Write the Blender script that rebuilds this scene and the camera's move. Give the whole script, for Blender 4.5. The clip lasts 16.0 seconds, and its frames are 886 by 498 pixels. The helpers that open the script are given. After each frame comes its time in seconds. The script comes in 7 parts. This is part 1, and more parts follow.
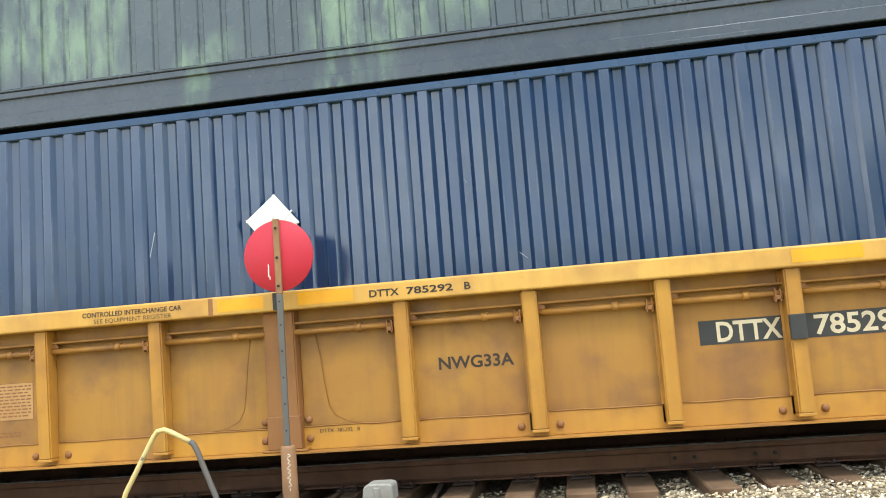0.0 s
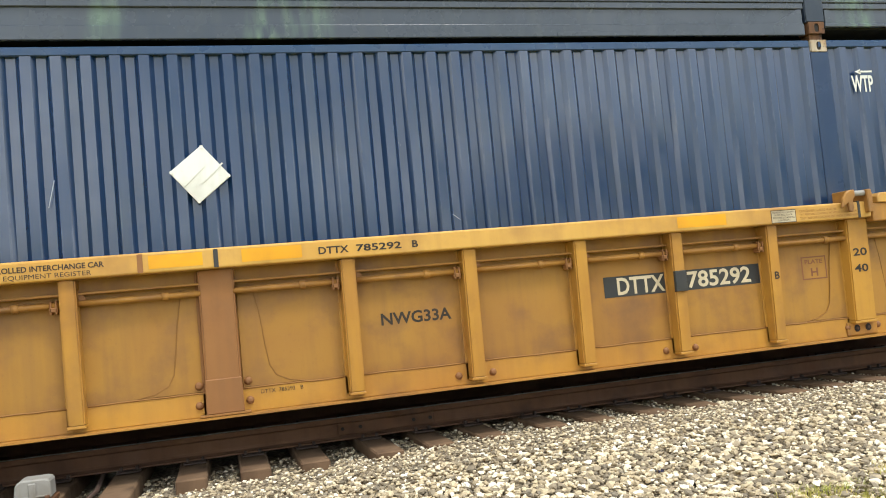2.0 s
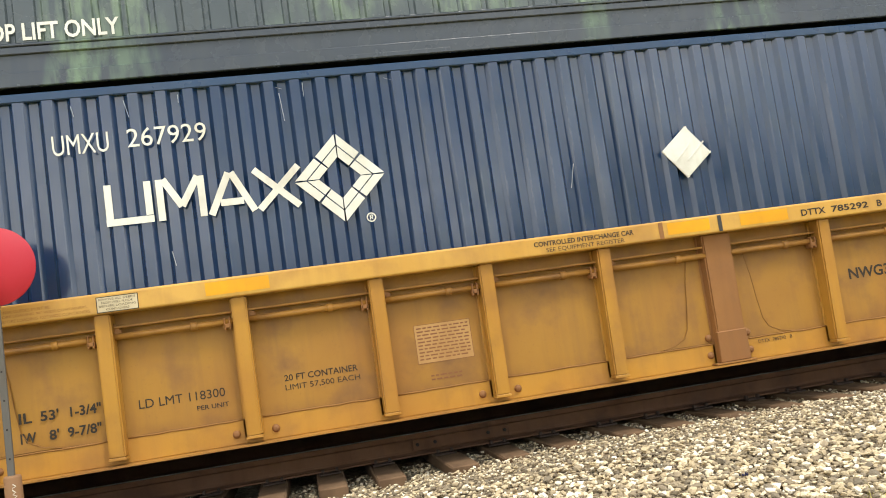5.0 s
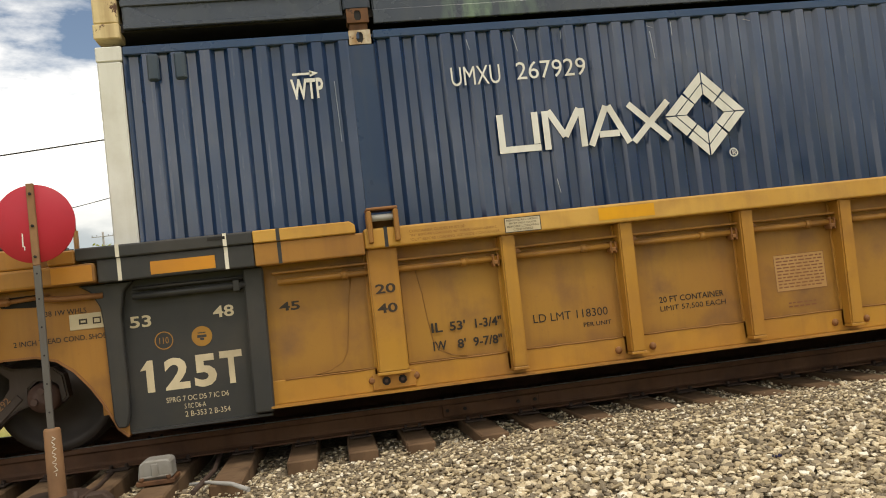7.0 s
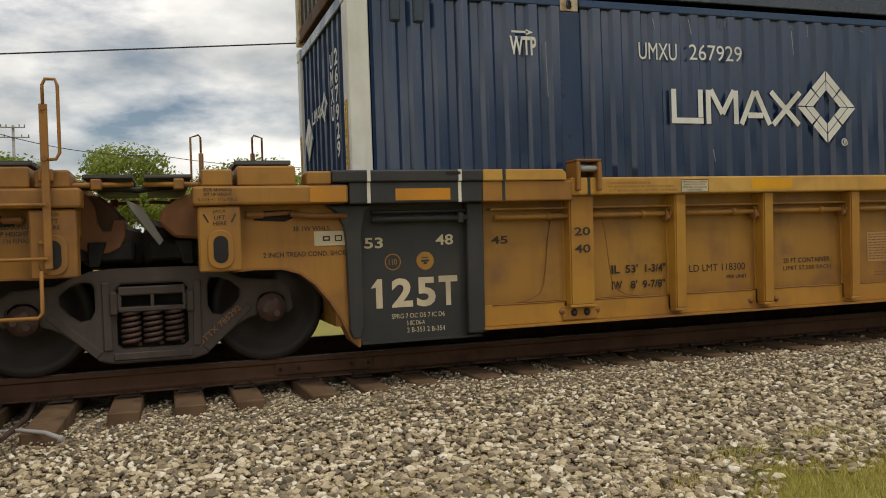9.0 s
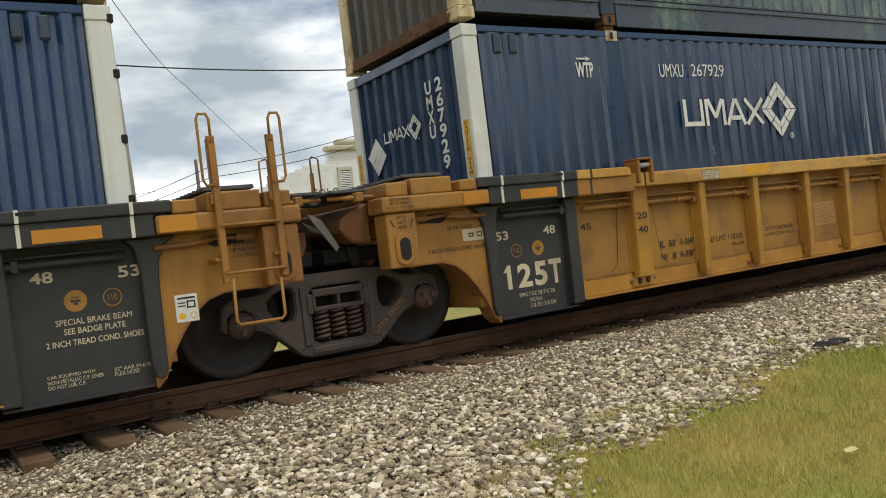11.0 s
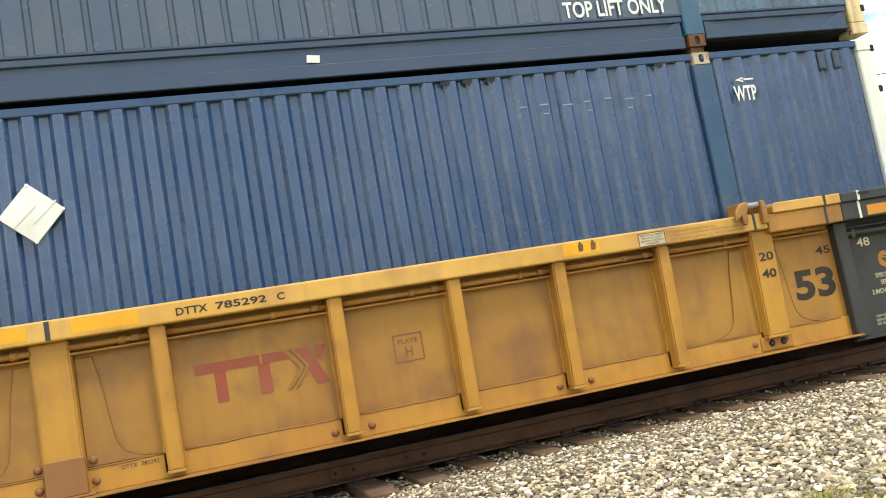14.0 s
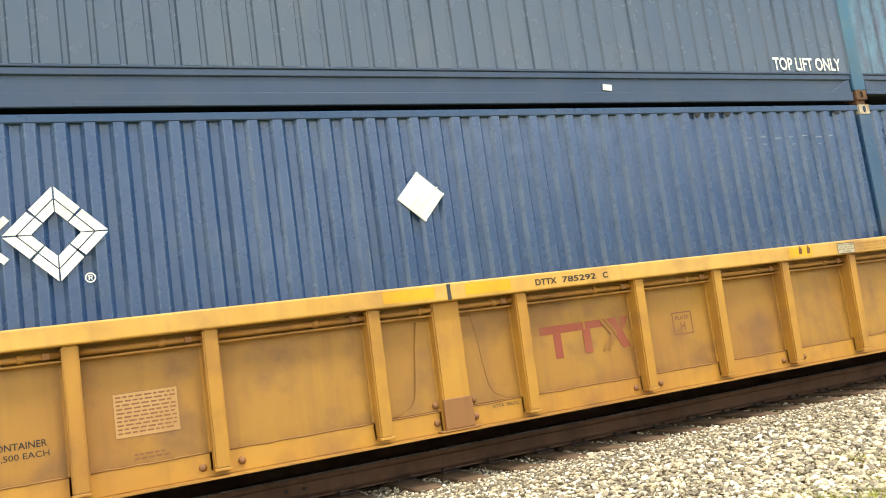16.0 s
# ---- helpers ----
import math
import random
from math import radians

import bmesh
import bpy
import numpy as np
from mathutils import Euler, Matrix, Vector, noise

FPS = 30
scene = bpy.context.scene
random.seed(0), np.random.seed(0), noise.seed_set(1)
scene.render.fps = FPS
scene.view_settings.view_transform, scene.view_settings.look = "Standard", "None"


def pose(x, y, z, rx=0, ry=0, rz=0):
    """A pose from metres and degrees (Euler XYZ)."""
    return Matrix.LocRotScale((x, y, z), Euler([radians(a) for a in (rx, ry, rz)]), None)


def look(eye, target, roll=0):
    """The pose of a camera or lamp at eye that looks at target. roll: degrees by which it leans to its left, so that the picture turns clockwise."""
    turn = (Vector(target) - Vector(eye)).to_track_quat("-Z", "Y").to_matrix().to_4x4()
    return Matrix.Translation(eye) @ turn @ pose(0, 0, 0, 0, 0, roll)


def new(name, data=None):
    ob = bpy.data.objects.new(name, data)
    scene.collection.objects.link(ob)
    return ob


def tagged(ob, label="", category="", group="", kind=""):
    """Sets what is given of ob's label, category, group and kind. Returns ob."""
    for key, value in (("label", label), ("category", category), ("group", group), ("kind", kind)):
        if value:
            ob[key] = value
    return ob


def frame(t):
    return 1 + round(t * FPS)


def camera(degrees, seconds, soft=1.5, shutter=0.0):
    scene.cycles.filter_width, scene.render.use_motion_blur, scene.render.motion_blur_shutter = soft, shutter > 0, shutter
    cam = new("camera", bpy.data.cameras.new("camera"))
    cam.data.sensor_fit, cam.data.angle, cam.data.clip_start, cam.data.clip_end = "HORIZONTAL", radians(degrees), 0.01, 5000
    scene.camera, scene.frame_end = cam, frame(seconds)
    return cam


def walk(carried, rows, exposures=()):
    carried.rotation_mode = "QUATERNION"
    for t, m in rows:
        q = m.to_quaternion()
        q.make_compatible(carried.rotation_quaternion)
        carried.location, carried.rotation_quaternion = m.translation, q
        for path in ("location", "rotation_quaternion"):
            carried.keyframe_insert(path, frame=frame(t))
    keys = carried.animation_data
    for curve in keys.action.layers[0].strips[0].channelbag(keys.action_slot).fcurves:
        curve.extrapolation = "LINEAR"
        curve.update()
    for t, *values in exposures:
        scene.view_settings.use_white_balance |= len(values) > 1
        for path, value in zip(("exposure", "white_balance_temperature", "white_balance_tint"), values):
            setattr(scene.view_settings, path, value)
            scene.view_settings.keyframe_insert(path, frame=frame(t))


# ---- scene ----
LENS = 56.14
cam = camera(LENS, 16.0, soft=1.0)
YC = 1.30          # centre line of the track
TWO_UNITS = 19.52  # from one well car's middle to the next


def turned(x, y, z, yaw, pitch, roll):
    """A camera pose from its place, its turn to the left of the +y way, its tilt up and its lean."""
    a, b = radians(yaw), radians(pitch)
    ahead = Vector((-math.sin(a) * math.cos(b), math.cos(a) * math.cos(b), math.sin(b)))
    return look((x, y, z), Vector((x, y, z)) + 2 * ahead, roll)


# seconds, place, yaw, pitch, roll of the hand-held camera
VIEW = [
    (0, 0.196, -6.665, 0.991, 8.25, 6.40, -4.43),
    (0.5, 0.013, -6.646, 0.980, -0.72, 5.52, -8.58),
    (1, -0.033, -6.674, 0.984, -3.08, 5.87, -8.71),
    (1.5, -0.089, -6.802, 0.972, -11.05, 5.31, -9.06),
    (2, -0.051, -6.801, 0.956, -15.66, 3.35, -5.39),
    (2.5, 0.017, -6.862, 0.964, -18.35, 3.05, -4.95),
    (3, 0.032, -6.865, 1.002, -21.28, 3.45, -6.81),
    (3.5, 0.020, -6.823, 0.975, -22.44, 4.59, -7.08),
    (4, 0.019, -6.821, 0.914, -13.71, 4.18, -8.23),
    (4.2, 0.024, -6.818, 0.909, -10.72, 4.88, -8.18),
    (6.3, -0.061, -6.756, 0.946, -13.10, 5.08, -7.51),
    (6.5, -0.039, -6.762, 0.970, -13.43, 3.79, -7.06),
    (7, -0.016, -6.748, 0.982, -8.47, 2.60, -6.50),
    (7.5, 0.027, -6.768, 0.918, -7.76, 3.59, -4.91),
    (8, -0.022, -6.755, 0.957, -10.12, 0.84, -6.19),
    (8.2, 0.006, -6.770, 0.966, -9.88, 0.09, -3.47),
    (10.5, -0.014, -6.855, 0.966, -32.21, -1.20, -7.16),
    (11, 0.003, -6.831, 0.983, -32.52, -0.42, -6.87),
    (11.5, -0.005, -6.821, 0.976, -35.36, 3.63, -6.84),
    (12, 0.002, -6.837, 0.983, -33.79, 4.00, -6.28),
    (12.5, -0.019, -6.840, 0.989, -24.15, 5.27, -6.54),
    (13, 0.013, -6.732, 0.946, -15.27, 7.09, -7.82),
    (13.5, 0.024, -6.770, 0.947, -16.12, 6.77, -8.57),
    (14, 0.006, -6.744, 0.932, -17.10, 5.56, -10.04),
    (14.5, 0.030, -6.785, 0.925, -19.34, 5.67, -10.35),
    (15, 0.003, -6.791, 0.933, -17.37, 6.47, -9.15),
    (15.5, 0.023, -6.793, 0.937, -17.95, 7.08, -7.71),
    (16, -0.018, -6.868, 0.965, -24.73, 6.55, -8.05),
]
# seconds and how far the train has rolled along the track
ROLL = [
    (0, -2.201),
    (0.5, -1.672),
    (1, -1.155),
    (1.5, -0.631),
    (2, -0.080),
    (2.5, 0.496),
    (3, 1.116),
    (3.5, 1.749),
    (4, 2.346),
    (4.2, 2.583),
    (6.3, 5.485),
    (6.5, 5.760),
    (7, 6.500),
    (7.5, 7.256),
    (8, 8.013),
    (8.2, 8.330),
    (10.5, 12.075),
    (11, 12.963),
    (11.5, 13.863),
    (12, 14.768),
    (12.5, 15.683),
    (13, 16.597),
    (13.5, 17.533),
    (14, 18.528),
    (14.5, 19.528),
    (15, 20.530),
    (15.5, 21.533),
    (16, 22.573),
]
EXPOSURE = [  # seconds, stops, kelvin, tint
    (0.0, 1.22, 5950, 6), (1.5, 1.17, 6000, 6), (2.0, 0.95, 6200, 8), (3.5, 0.78, 6350, 9), (4.2, 0.96, 6450, 9), (6.3, 0.65, 7050, 10), (7.0, 0.18, 7150, 11),
    (7.5, -0.42, 7150, 12), (8.2, -0.66, 7100, 12), (10.3, -0.14, 6400, 10), (12.0, -0.16, 6300, 9), (12.5, 0.03, 6150, 8), (13.0, 0.62, 6000, 7), (14.5, 1.0, 6350, 7), (16.0, 1.3, 6400, 6)]
walk(cam, [(t, turned(*row)) for t, *row in VIEW], EXPOSURE)

# ---- world and light ----
SUN_HIGH, SUN_ROUND = 62.0, 150.0  # degrees above the horizon; compass turn from +y towards +x
world = bpy.data.worlds.new("world")
scene.world = world
world.use_nodes = True
wn, wl = world.node_tree.nodes, world.node_tree.links
wn.clear()
w_out = wn.new("ShaderNodeOutputWorld")
w_bg = wn.new("ShaderNodeBackground")
w_sky = wn.new("ShaderNodeTexSky")
w_sky.sky_type, w_sky.sun_disc = "NISHITA", False
w_sky.sun_elevation, w_sky.sun_rotation = radians(SUN_HIGH), radians(SUN_ROUND)
w_co = wn.new("ShaderNodeTexCoord")
w_map = wn.new("ShaderNodeMapping")
w_map.inputs["Scale"].default_value = (1.0, 1.0, 2.6)
w_map.inputs["Location"].default_value = (0.35, 0.2, 0.1)
w_n1 = wn.new("ShaderNodeTexNoise")
w_n1.inputs["Scale"].default_value, w_n1.inputs["Detail"].default_value, w_n1.inputs["Roughness"].default_value = 2.6, 9.0, 0.56
w_n2 = wn.new("ShaderNodeTexNoise")
w_n2.inputs["Scale"].default_value, w_n2.inputs["Detail"].default_value = 2.1, 7.0
w_r1 = wn.new("ShaderNodeValToRGB")
w_r1.color_ramp.elements[0].position, w_r1.color_ramp.elements[1].position = 0.36, 0.50
w_r2 = wn.new("ShaderNodeValToRGB")
w_r2.color_ramp.elements[0].position, w_r2.color_ramp.elements[0].color = 0.38, (4.8, 5.5, 6.0, 1)
w_r2.color_ramp.elements[1].position, w_r2.color_ramp.elements[1].color = 0.56, (16.5, 16.5, 16.0, 1)
w_mix = wn.new("ShaderNodeMix")
w_mix.data_type = "RGBA"
wl.new(w_co.outputs["Generated"], w_map.inputs["Vector"])
wl.new(w_map.outputs["Vector"], w_n1.inputs["Vector"])
wl.new(w_map.outputs["Vector"], w_n2.inputs["Vector"])
wl.new(w_n1.outputs["Fac"], w_r1.inputs["Fac"])
wl.new(w_n2.outputs["Fac"], w_r2.inputs["Fac"])
wl.new(w_r1.outputs["Color"], w_mix.inputs["Factor"])
wl.new(w_sky.outputs["Color"], w_mix.inputs["A"])
wl.new(w_r2.outputs["Color"], w_mix.inputs["B"])
wl.new(w_mix.outputs["Result"], w_bg.inputs["Color"])
w_bg.inputs["Strength"].default_value = 0.10
wl.new(w_bg.outputs["Background"], w_out.inputs["Surface"])

sun = new("sun", bpy.data.lights.new("sun", "SUN"))
sun.data.energy, sun.data.angle, sun.data.color = 1.4, radians(10), (1.0, 0.94, 0.85)
_a, _e = radians(SUN_ROUND), radians(SUN_HIGH)
sun.matrix_world = look((math.sin(_a) * math.cos(_e) * 50, math.cos(_a) * math.cos(_e) * 50, math.sin(_e) * 50), (0, 0, 0))


# ---- materials ----
def material(name):
    m = bpy.data.materials.new(name)
    m.use_nodes = True
    return m, m.node_tree.nodes, m.node_tree.links, m.node_tree.nodes["Principled BSDF"]


def noise_node(n, l, scale, detail=4.0, stretch=(1, 1, 1), rough=0.55, co="Object"):
    c = n.new("ShaderNodeTexCoord")
    mp = n.new("ShaderNodeMapping")
    mp.inputs["Scale"].default_value = stretch
    t = n.new("ShaderNodeTexNoise")
    t.inputs["Scale"].default_value, t.inputs["Detail"].default_value, t.inputs["Roughness"].default_value = scale, detail, rough
    l.new(c.outputs[co], mp.inputs["Vector"])
    l.new(mp.outputs["Vector"], t.inputs["Vector"])
    return t.outputs["Fac"]


def ramp(n, l, fac, lo, hi, a=(0, 0, 0, 1), b=(1, 1, 1, 1)):
    r = n.new("ShaderNodeValToRGB")
    r.color_ramp.elements[0].position, r.color_ramp.elements[0].color = lo, a
    r.color_ramp.elements[1].position, r.color_ramp.elements[1].color = hi, b
    l.new(fac, r.inputs["Fac"])
    return r.outputs["Color"]


def mixed(n, l, fac, a, b):
    m = n.new("ShaderNodeMix")
    m.data_type = "RGBA"
    for key, v in (("Factor", fac), ("A", a), ("B", b)):
        if isinstance(v, (tuple, float, int)):
            m.inputs[key].default_value = (*v, 1)[:4] if isinstance(v, tuple) else v
        else:
            l.new(v, m.inputs[key])
    return m.outputs["Result"]


def scaled(n, l, fac, k):
    m = n.new("ShaderNodeMath")
    m.operation = "MULTIPLY"
    l.new(fac, m.inputs[0])
    m.inputs[1].default_value = k
    return m.outputs[0]


def bumped(n, l, p, fac, strength, distance=0.01):
    b = n.new("ShaderNodeBump")
    b.inputs["Strength"].default_value, b.inputs["Distance"].default_value = strength, distance
    l.new(fac, b.inputs["Height"])
    l.new(b.outputs["Normal"], p.inputs["Normal"])


def rib_wear_sheen(n, l, start, pitch, flank=0.0):
    """Rubbed paint and painted-in sky sheen, in broken upright lines along the outer edges of a corrugated wall's ribs.
    """
    c = n.new("ShaderNodeTexCoord")
    sep = n.new("ShaderNodeSeparateXYZ")
    l.new(c.outputs["Object"], sep.inputs[0])
    last = sep.outputs["X"]
    for op, v in (("SUBTRACT", start), ("DIVIDE", pitch), ("FRACT", 0.0)):
        m = n.new("ShaderNodeMath")
        m.operation = op
        l.new(last, m.inputs[0])
        m.inputs[1].default_value = v
        last = m.outputs[0]
    r = n.new("ShaderNodeValToRGB")
    r.color_ramp.interpolation = "LINEAR"
    el = r.color_ramp.elements
    el[0].position, el[0].color = 0.0, (1, 1, 1, 1)
    el[1].position, el[1].color = 1.0, (1, 1, 1, 1)
    # flank: pale band on one rib slope, chalking and sky reflection as colour
    for pos, v in ((0.83, flank * 0.2), (0.87, flank), (0.035, 0.6), (0.06, 0.0), (0.30, 0.0), (0.335, 0.8), (0.385, 0.8), (0.41, 0.0), (0.82, 0.0), (0.96, flank)):
        el.new(pos).color = (v, v, v, 1)
    l.new(last, r.inputs["Fac"])
    up = ramp(n, l, noise_node(n, l, 1.0, 6, (6, 1, 1.7), 0.7), 0.50 - 0.14 * flank, 0.60)
    m = n.new("ShaderNodeMath")
    m.operation = "MULTIPLY"
    l.new(r.outputs["Color"], m.inputs[0])
    l.new(up, m.inputs[1])
    return scaled(n, l, m.outputs[0], 0.22 + 0.12 * flank)


def seam_stain(n, l, z):
    """Rust bled in an uneven band from a level weld."""
    c = n.new("ShaderNodeTexCoord")
    sep = n.new("ShaderNodeSeparateXYZ")
    l.new(c.outputs["Object"], sep.inputs[0])
    m = n.new("ShaderNodeMath")
    m.operation = "SUBTRACT"
    l.new(sep.outputs["Z"], m.inputs[0])
    m.inputs[1].default_value = z - 0.5
    r = n.new("ShaderNodeValToRGB")
    el = r.color_ramp.elements
    el[0].position, el[0].color = 0.44, (0, 0, 0, 1)
    el[1].position, el[1].color = 0.60, (0, 0, 0, 1)
    for pos, v in ((0.490, 0.55), (0.502, 1.0), (0.515, 0.55)):
        el.new(pos).color = (v, v, v, 1)
    l.new(m.outputs[0], r.inputs["Fac"])
    up = ramp(n, l, noise_node(n, l, 2.0, 5, (1.4, 1, 1), 0.65), 0.36, 0.66)
    k = n.new("ShaderNodeMath")
    k.operation = "MULTIPLY"
    l.new(r.outputs["Color"], k.inputs[0])
    l.new(up, k.inputs[1])
    return scaled(n, l, k.outputs[0], 0.85)


def paint(name, base, fade, dirt, dirty=0.6, rough=0.5, streak=0.5, chip=None, chips=0.72, spec=0.4, broad=0.9, vary=0.12, relief=0.12, ribs=None, wear_sheen=(0.13, 0.16, 0.20), seam=None):
    """Weathered paint: broad fading, upright dirt streaks, fine speckle and, where asked, chips down to another colour."""
    m, n, l, p = material(name)
    col = mixed(n, l, ramp(n, l, noise_node(n, l, broad, 3), 0.35, 0.68), base, fade)
    st = ramp(n, l, noise_node(n, l, 1.0, 5, (9, 9, 0.7)), 0.48, 0.78)
    col = mixed(n, l, scaled(n, l, st, streak * dirty), col, dirt)
    bl = ramp(n, l, noise_node(n, l, 2.3, 6), 0.5, 0.75)
    col = mixed(n, l, scaled(n, l, bl, dirty), col, dirt)
    sp = ramp(n, l, noise_node(n, l, 40, 3), 0.62, 0.75)
    col = mixed(n, l, scaled(n, l, sp, 0.25 * dirty), col, dirt)
    if chip:
        ch = ramp(n, l, noise_node(n, l, 7, 8, (1, 1, 1), 0.68), chips, chips + 0.03)
        col = mixed(n, l, ch, col, chip)
    if seam is not None:
        col = mixed(n, l, seam_stain(n, l, seam), col, (0.155, 0.066, 0.024))
    # pale rib lines: scuffs, and reflected sky put into the colour
    if ribs:
        col = mixed(n, l, rib_wear_sheen(n, l, *ribs), col, wear_sheen)
    l.new(col, p.inputs["Base Color"])
    p.inputs["Roughness"].default_value = rough
    p.inputs["Specular IOR Level"].default_value = spec
    r = ramp(n, l, noise_node(n, l, 5, 4), 0.3, 0.7, (rough - vary,) * 3 + (1,), (rough + vary,) * 3 + (1,))
    l.new(r, p.inputs["Roughness"])
    bumped(n, l, p, noise_node(n, l, 25, 5), relief, 0.004)
    return m


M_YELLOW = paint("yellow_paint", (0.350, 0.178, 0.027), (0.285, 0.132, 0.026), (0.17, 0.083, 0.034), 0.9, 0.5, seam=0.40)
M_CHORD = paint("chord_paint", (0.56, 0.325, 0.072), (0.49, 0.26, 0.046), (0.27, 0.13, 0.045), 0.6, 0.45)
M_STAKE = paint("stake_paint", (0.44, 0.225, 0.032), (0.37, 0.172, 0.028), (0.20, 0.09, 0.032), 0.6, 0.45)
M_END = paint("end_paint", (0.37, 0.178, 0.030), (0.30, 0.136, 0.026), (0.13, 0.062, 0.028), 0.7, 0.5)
M_BROWN = paint("primer_paint", (0.27, 0.120, 0.034), (0.23, 0.098, 0.031), (0.15, 0.068, 0.028), 0.6, 0.6)
M_ORANGE = paint("reflective_sheet", (0.70, 0.34, 0.006), (0.62, 0.28, 0.006), (0.36, 0.16, 0.03), 0.35, 0.4)
M_ORANGE_END = paint("faded_reflective_sheet", (0.56, 0.235, 0.016), (0.48, 0.20, 0.018), (0.3, 0.14, 0.03), 0.4, 0.45)
M_GREY = paint("grey_paint", (0.033, 0.033, 0.033), (0.026, 0.027, 0.028), (0.06, 0.05, 0.04), 0.5, 0.5)
M_WHITE = paint("white_marking", (0.72, 0.69, 0.60), (0.62, 0.58, 0.48), (0.35, 0.27, 0.16), 0.35, 0.5)
M_CREAM = paint("cream_lettering", (0.62, 0.53, 0.36), (0.52, 0.43, 0.28), (0.22, 0.17, 0.11), 0.5, 0.55)
M_INK = paint("dark_lettering", (0.018, 0.015, 0.012), (0.030, 0.022, 0.015), (0.10, 0.055, 0.025), 0.3, 0.6)
M_RED = paint("red_mark", (0.25, 0.050, 0.026), (0.24, 0.060, 0.030), (0.26, 0.11, 0.04), 0.5, 0.55)
M_NAVY = paint("navy_container_paint", (0.0065, 0.0235, 0.073), (0.010, 0.030, 0.081), (0.022, 0.037, 0.058), 0.45, 0.18, 0.9, (0.22, 0.25, 0.29), 0.745, 0.82, 0.35, 0.05, 0.02, (-5.969, 0.21418), (0.09, 0.12, 0.17))
M_NAVY_END = paint("dusty_navy_end_paint", (0.007, 0.028, 0.080), (0.010, 0.034, 0.088), (0.024, 0.036, 0.060), 0.45, 0.5, 0.8, (0.22, 0.25, 0.29), 0.745, 0.3)
M_BLUE = paint("mid_blue_container_paint", (0.013, 0.040, 0.116), (0.018, 0.048, 0.122), (0.035, 0.055, 0.095), 0.5, 0.27, 0.9, (0.22, 0.25, 0.29), 0.735, 0.7, 0.35, 0.08, 0.02, (-5.833, 0.21418, 1.0), (0.13, 0.17, 0.215))
M_NAVY_RAIL = paint("navy_rail_paint", (0.016, 0.045, 0.110), (0.024, 0.055, 0.120), (0.055, 0.07, 0.10), 0.4, 0.32, 0.5, (0.24, 0.27, 0.3), 0.70)
M_POST_BLUE = paint("worn_blue_post", (0.018, 0.055, 0.118), (0.034, 0.080, 0.145), (0.085, 0.095, 0.11), 0.8, 0.35, 0.9, (0.24, 0.26, 0.28), 0.66)
M_POST_NAVY = paint("worn_navy_post", (0.009, 0.028, 0.078), (0.015, 0.038, 0.088), (0.05, 0.055, 0.07), 0.5, 0.35, 0.8, (0.24, 0.24, 0.24), 0.70)
M_SLATE = paint("slate_container_paint", (0.020, 0.040, 0.066), (0.034, 0.055, 0.078), (0.06, 0.068, 0.07), 0.5, 0.38, 0.8, (0.16, 0.18, 0.19), 0.72, 0.45, 0.5)
M_STEEL_BLUE = paint("faded_blue_container_paint", (0.046, 0.068, 0.112), (0.062, 0.082, 0.116), (0.085, 0.09, 0.10), 0.4, 0.24, 0.8, (0.18, 0.2, 0.22), 0.75, 0.5, 0.5, 0.06, 0.012)
M_BAND = paint("dark_rail_paint", (0.018, 0.028, 0.046), (0.026, 0.036, 0.055), (0.055, 0.058, 0.06), 0.5, 0.42, 0.3, (0.25, 0.27, 0.28), 0.72)
M_BAND_BLUE = paint("dark_blue_rail_paint", (0.022, 0.042, 0.088), (0.034, 0.054, 0.098), (0.05, 0.055, 0.07), 0.5, 0.42, 0.3, (0.25, 0.27, 0.28), 0.72)
M_TEAL = paint("teal_post_paint", (0.018, 0.076, 0.145), (0.032, 0.110, 0.175), (0.08, 0.10, 0.11), 0.6, 0.45, 0.8, (0.28, 0.22, 0.16), 0.64)
M_POST_WHITE = paint("white_post_paint", (0.70, 0.70, 0.66), (0.62, 0.62, 0.57), (0.30, 0.25, 0.17), 0.35, 0.5, 0.7, (0.06, 0.045, 0.03), 0.72)
M_POST_CREAM = paint("rusted_cream_post", (0.66, 0.55, 0.33), (0.60, 0.47, 0.24), (0.28, 0.17, 0.07), 0.8, 0.6, 0.9, (0.10, 0.045, 0.022), 0.60)
M_CAST = paint("rusted_casting", (0.52, 0.46, 0.35), (0.35, 0.22, 0.10), (0.13, 0.055, 0.022), 0.9, 0.7, 0.9, (0.07, 0.03, 0.015), 0.58, 0.3, 6.0)
M_CAST_RUST = paint("brown_casting", (0.16, 0.075, 0.032), (0.11, 0.05, 0.024), (0.05, 0.026, 0.015), 0.8, 0.75, 0.9, (0.04, 0.02, 0.012), 0.6, 0.3, 6.0)
M_TAUPE = paint("brown_grey_container_paint", (0.075, 0.066, 0.050), (0.058, 0.056, 0.050), (0.12, 0.085, 0.045), 0.7, 0.6, 0.9)
M_CAUTION = paint("caution_strip", (0.75, 0.44, 0.02), (0.66, 0.38, 0.02), (0.3, 0.19, 0.05), 0.3, 0.5)
M_RUST = paint("rusted_steel", (0.062, 0.036, 0.025), (0.046, 0.028, 0.020), (0.022, 0.016, 0.013), 0.7, 0.75)
M_RAIL = paint("rail_steel", (0.125, 0.062, 0.032), (0.092, 0.044, 0.024), (0.040, 0.019, 0.012), 0.8, 0.85)
M_BOGIE = paint("grimy_cast_steel", (0.068, 0.050, 0.042), (0.050, 0.037, 0.032), (0.022, 0.014, 0.011), 0.8, 0.65)
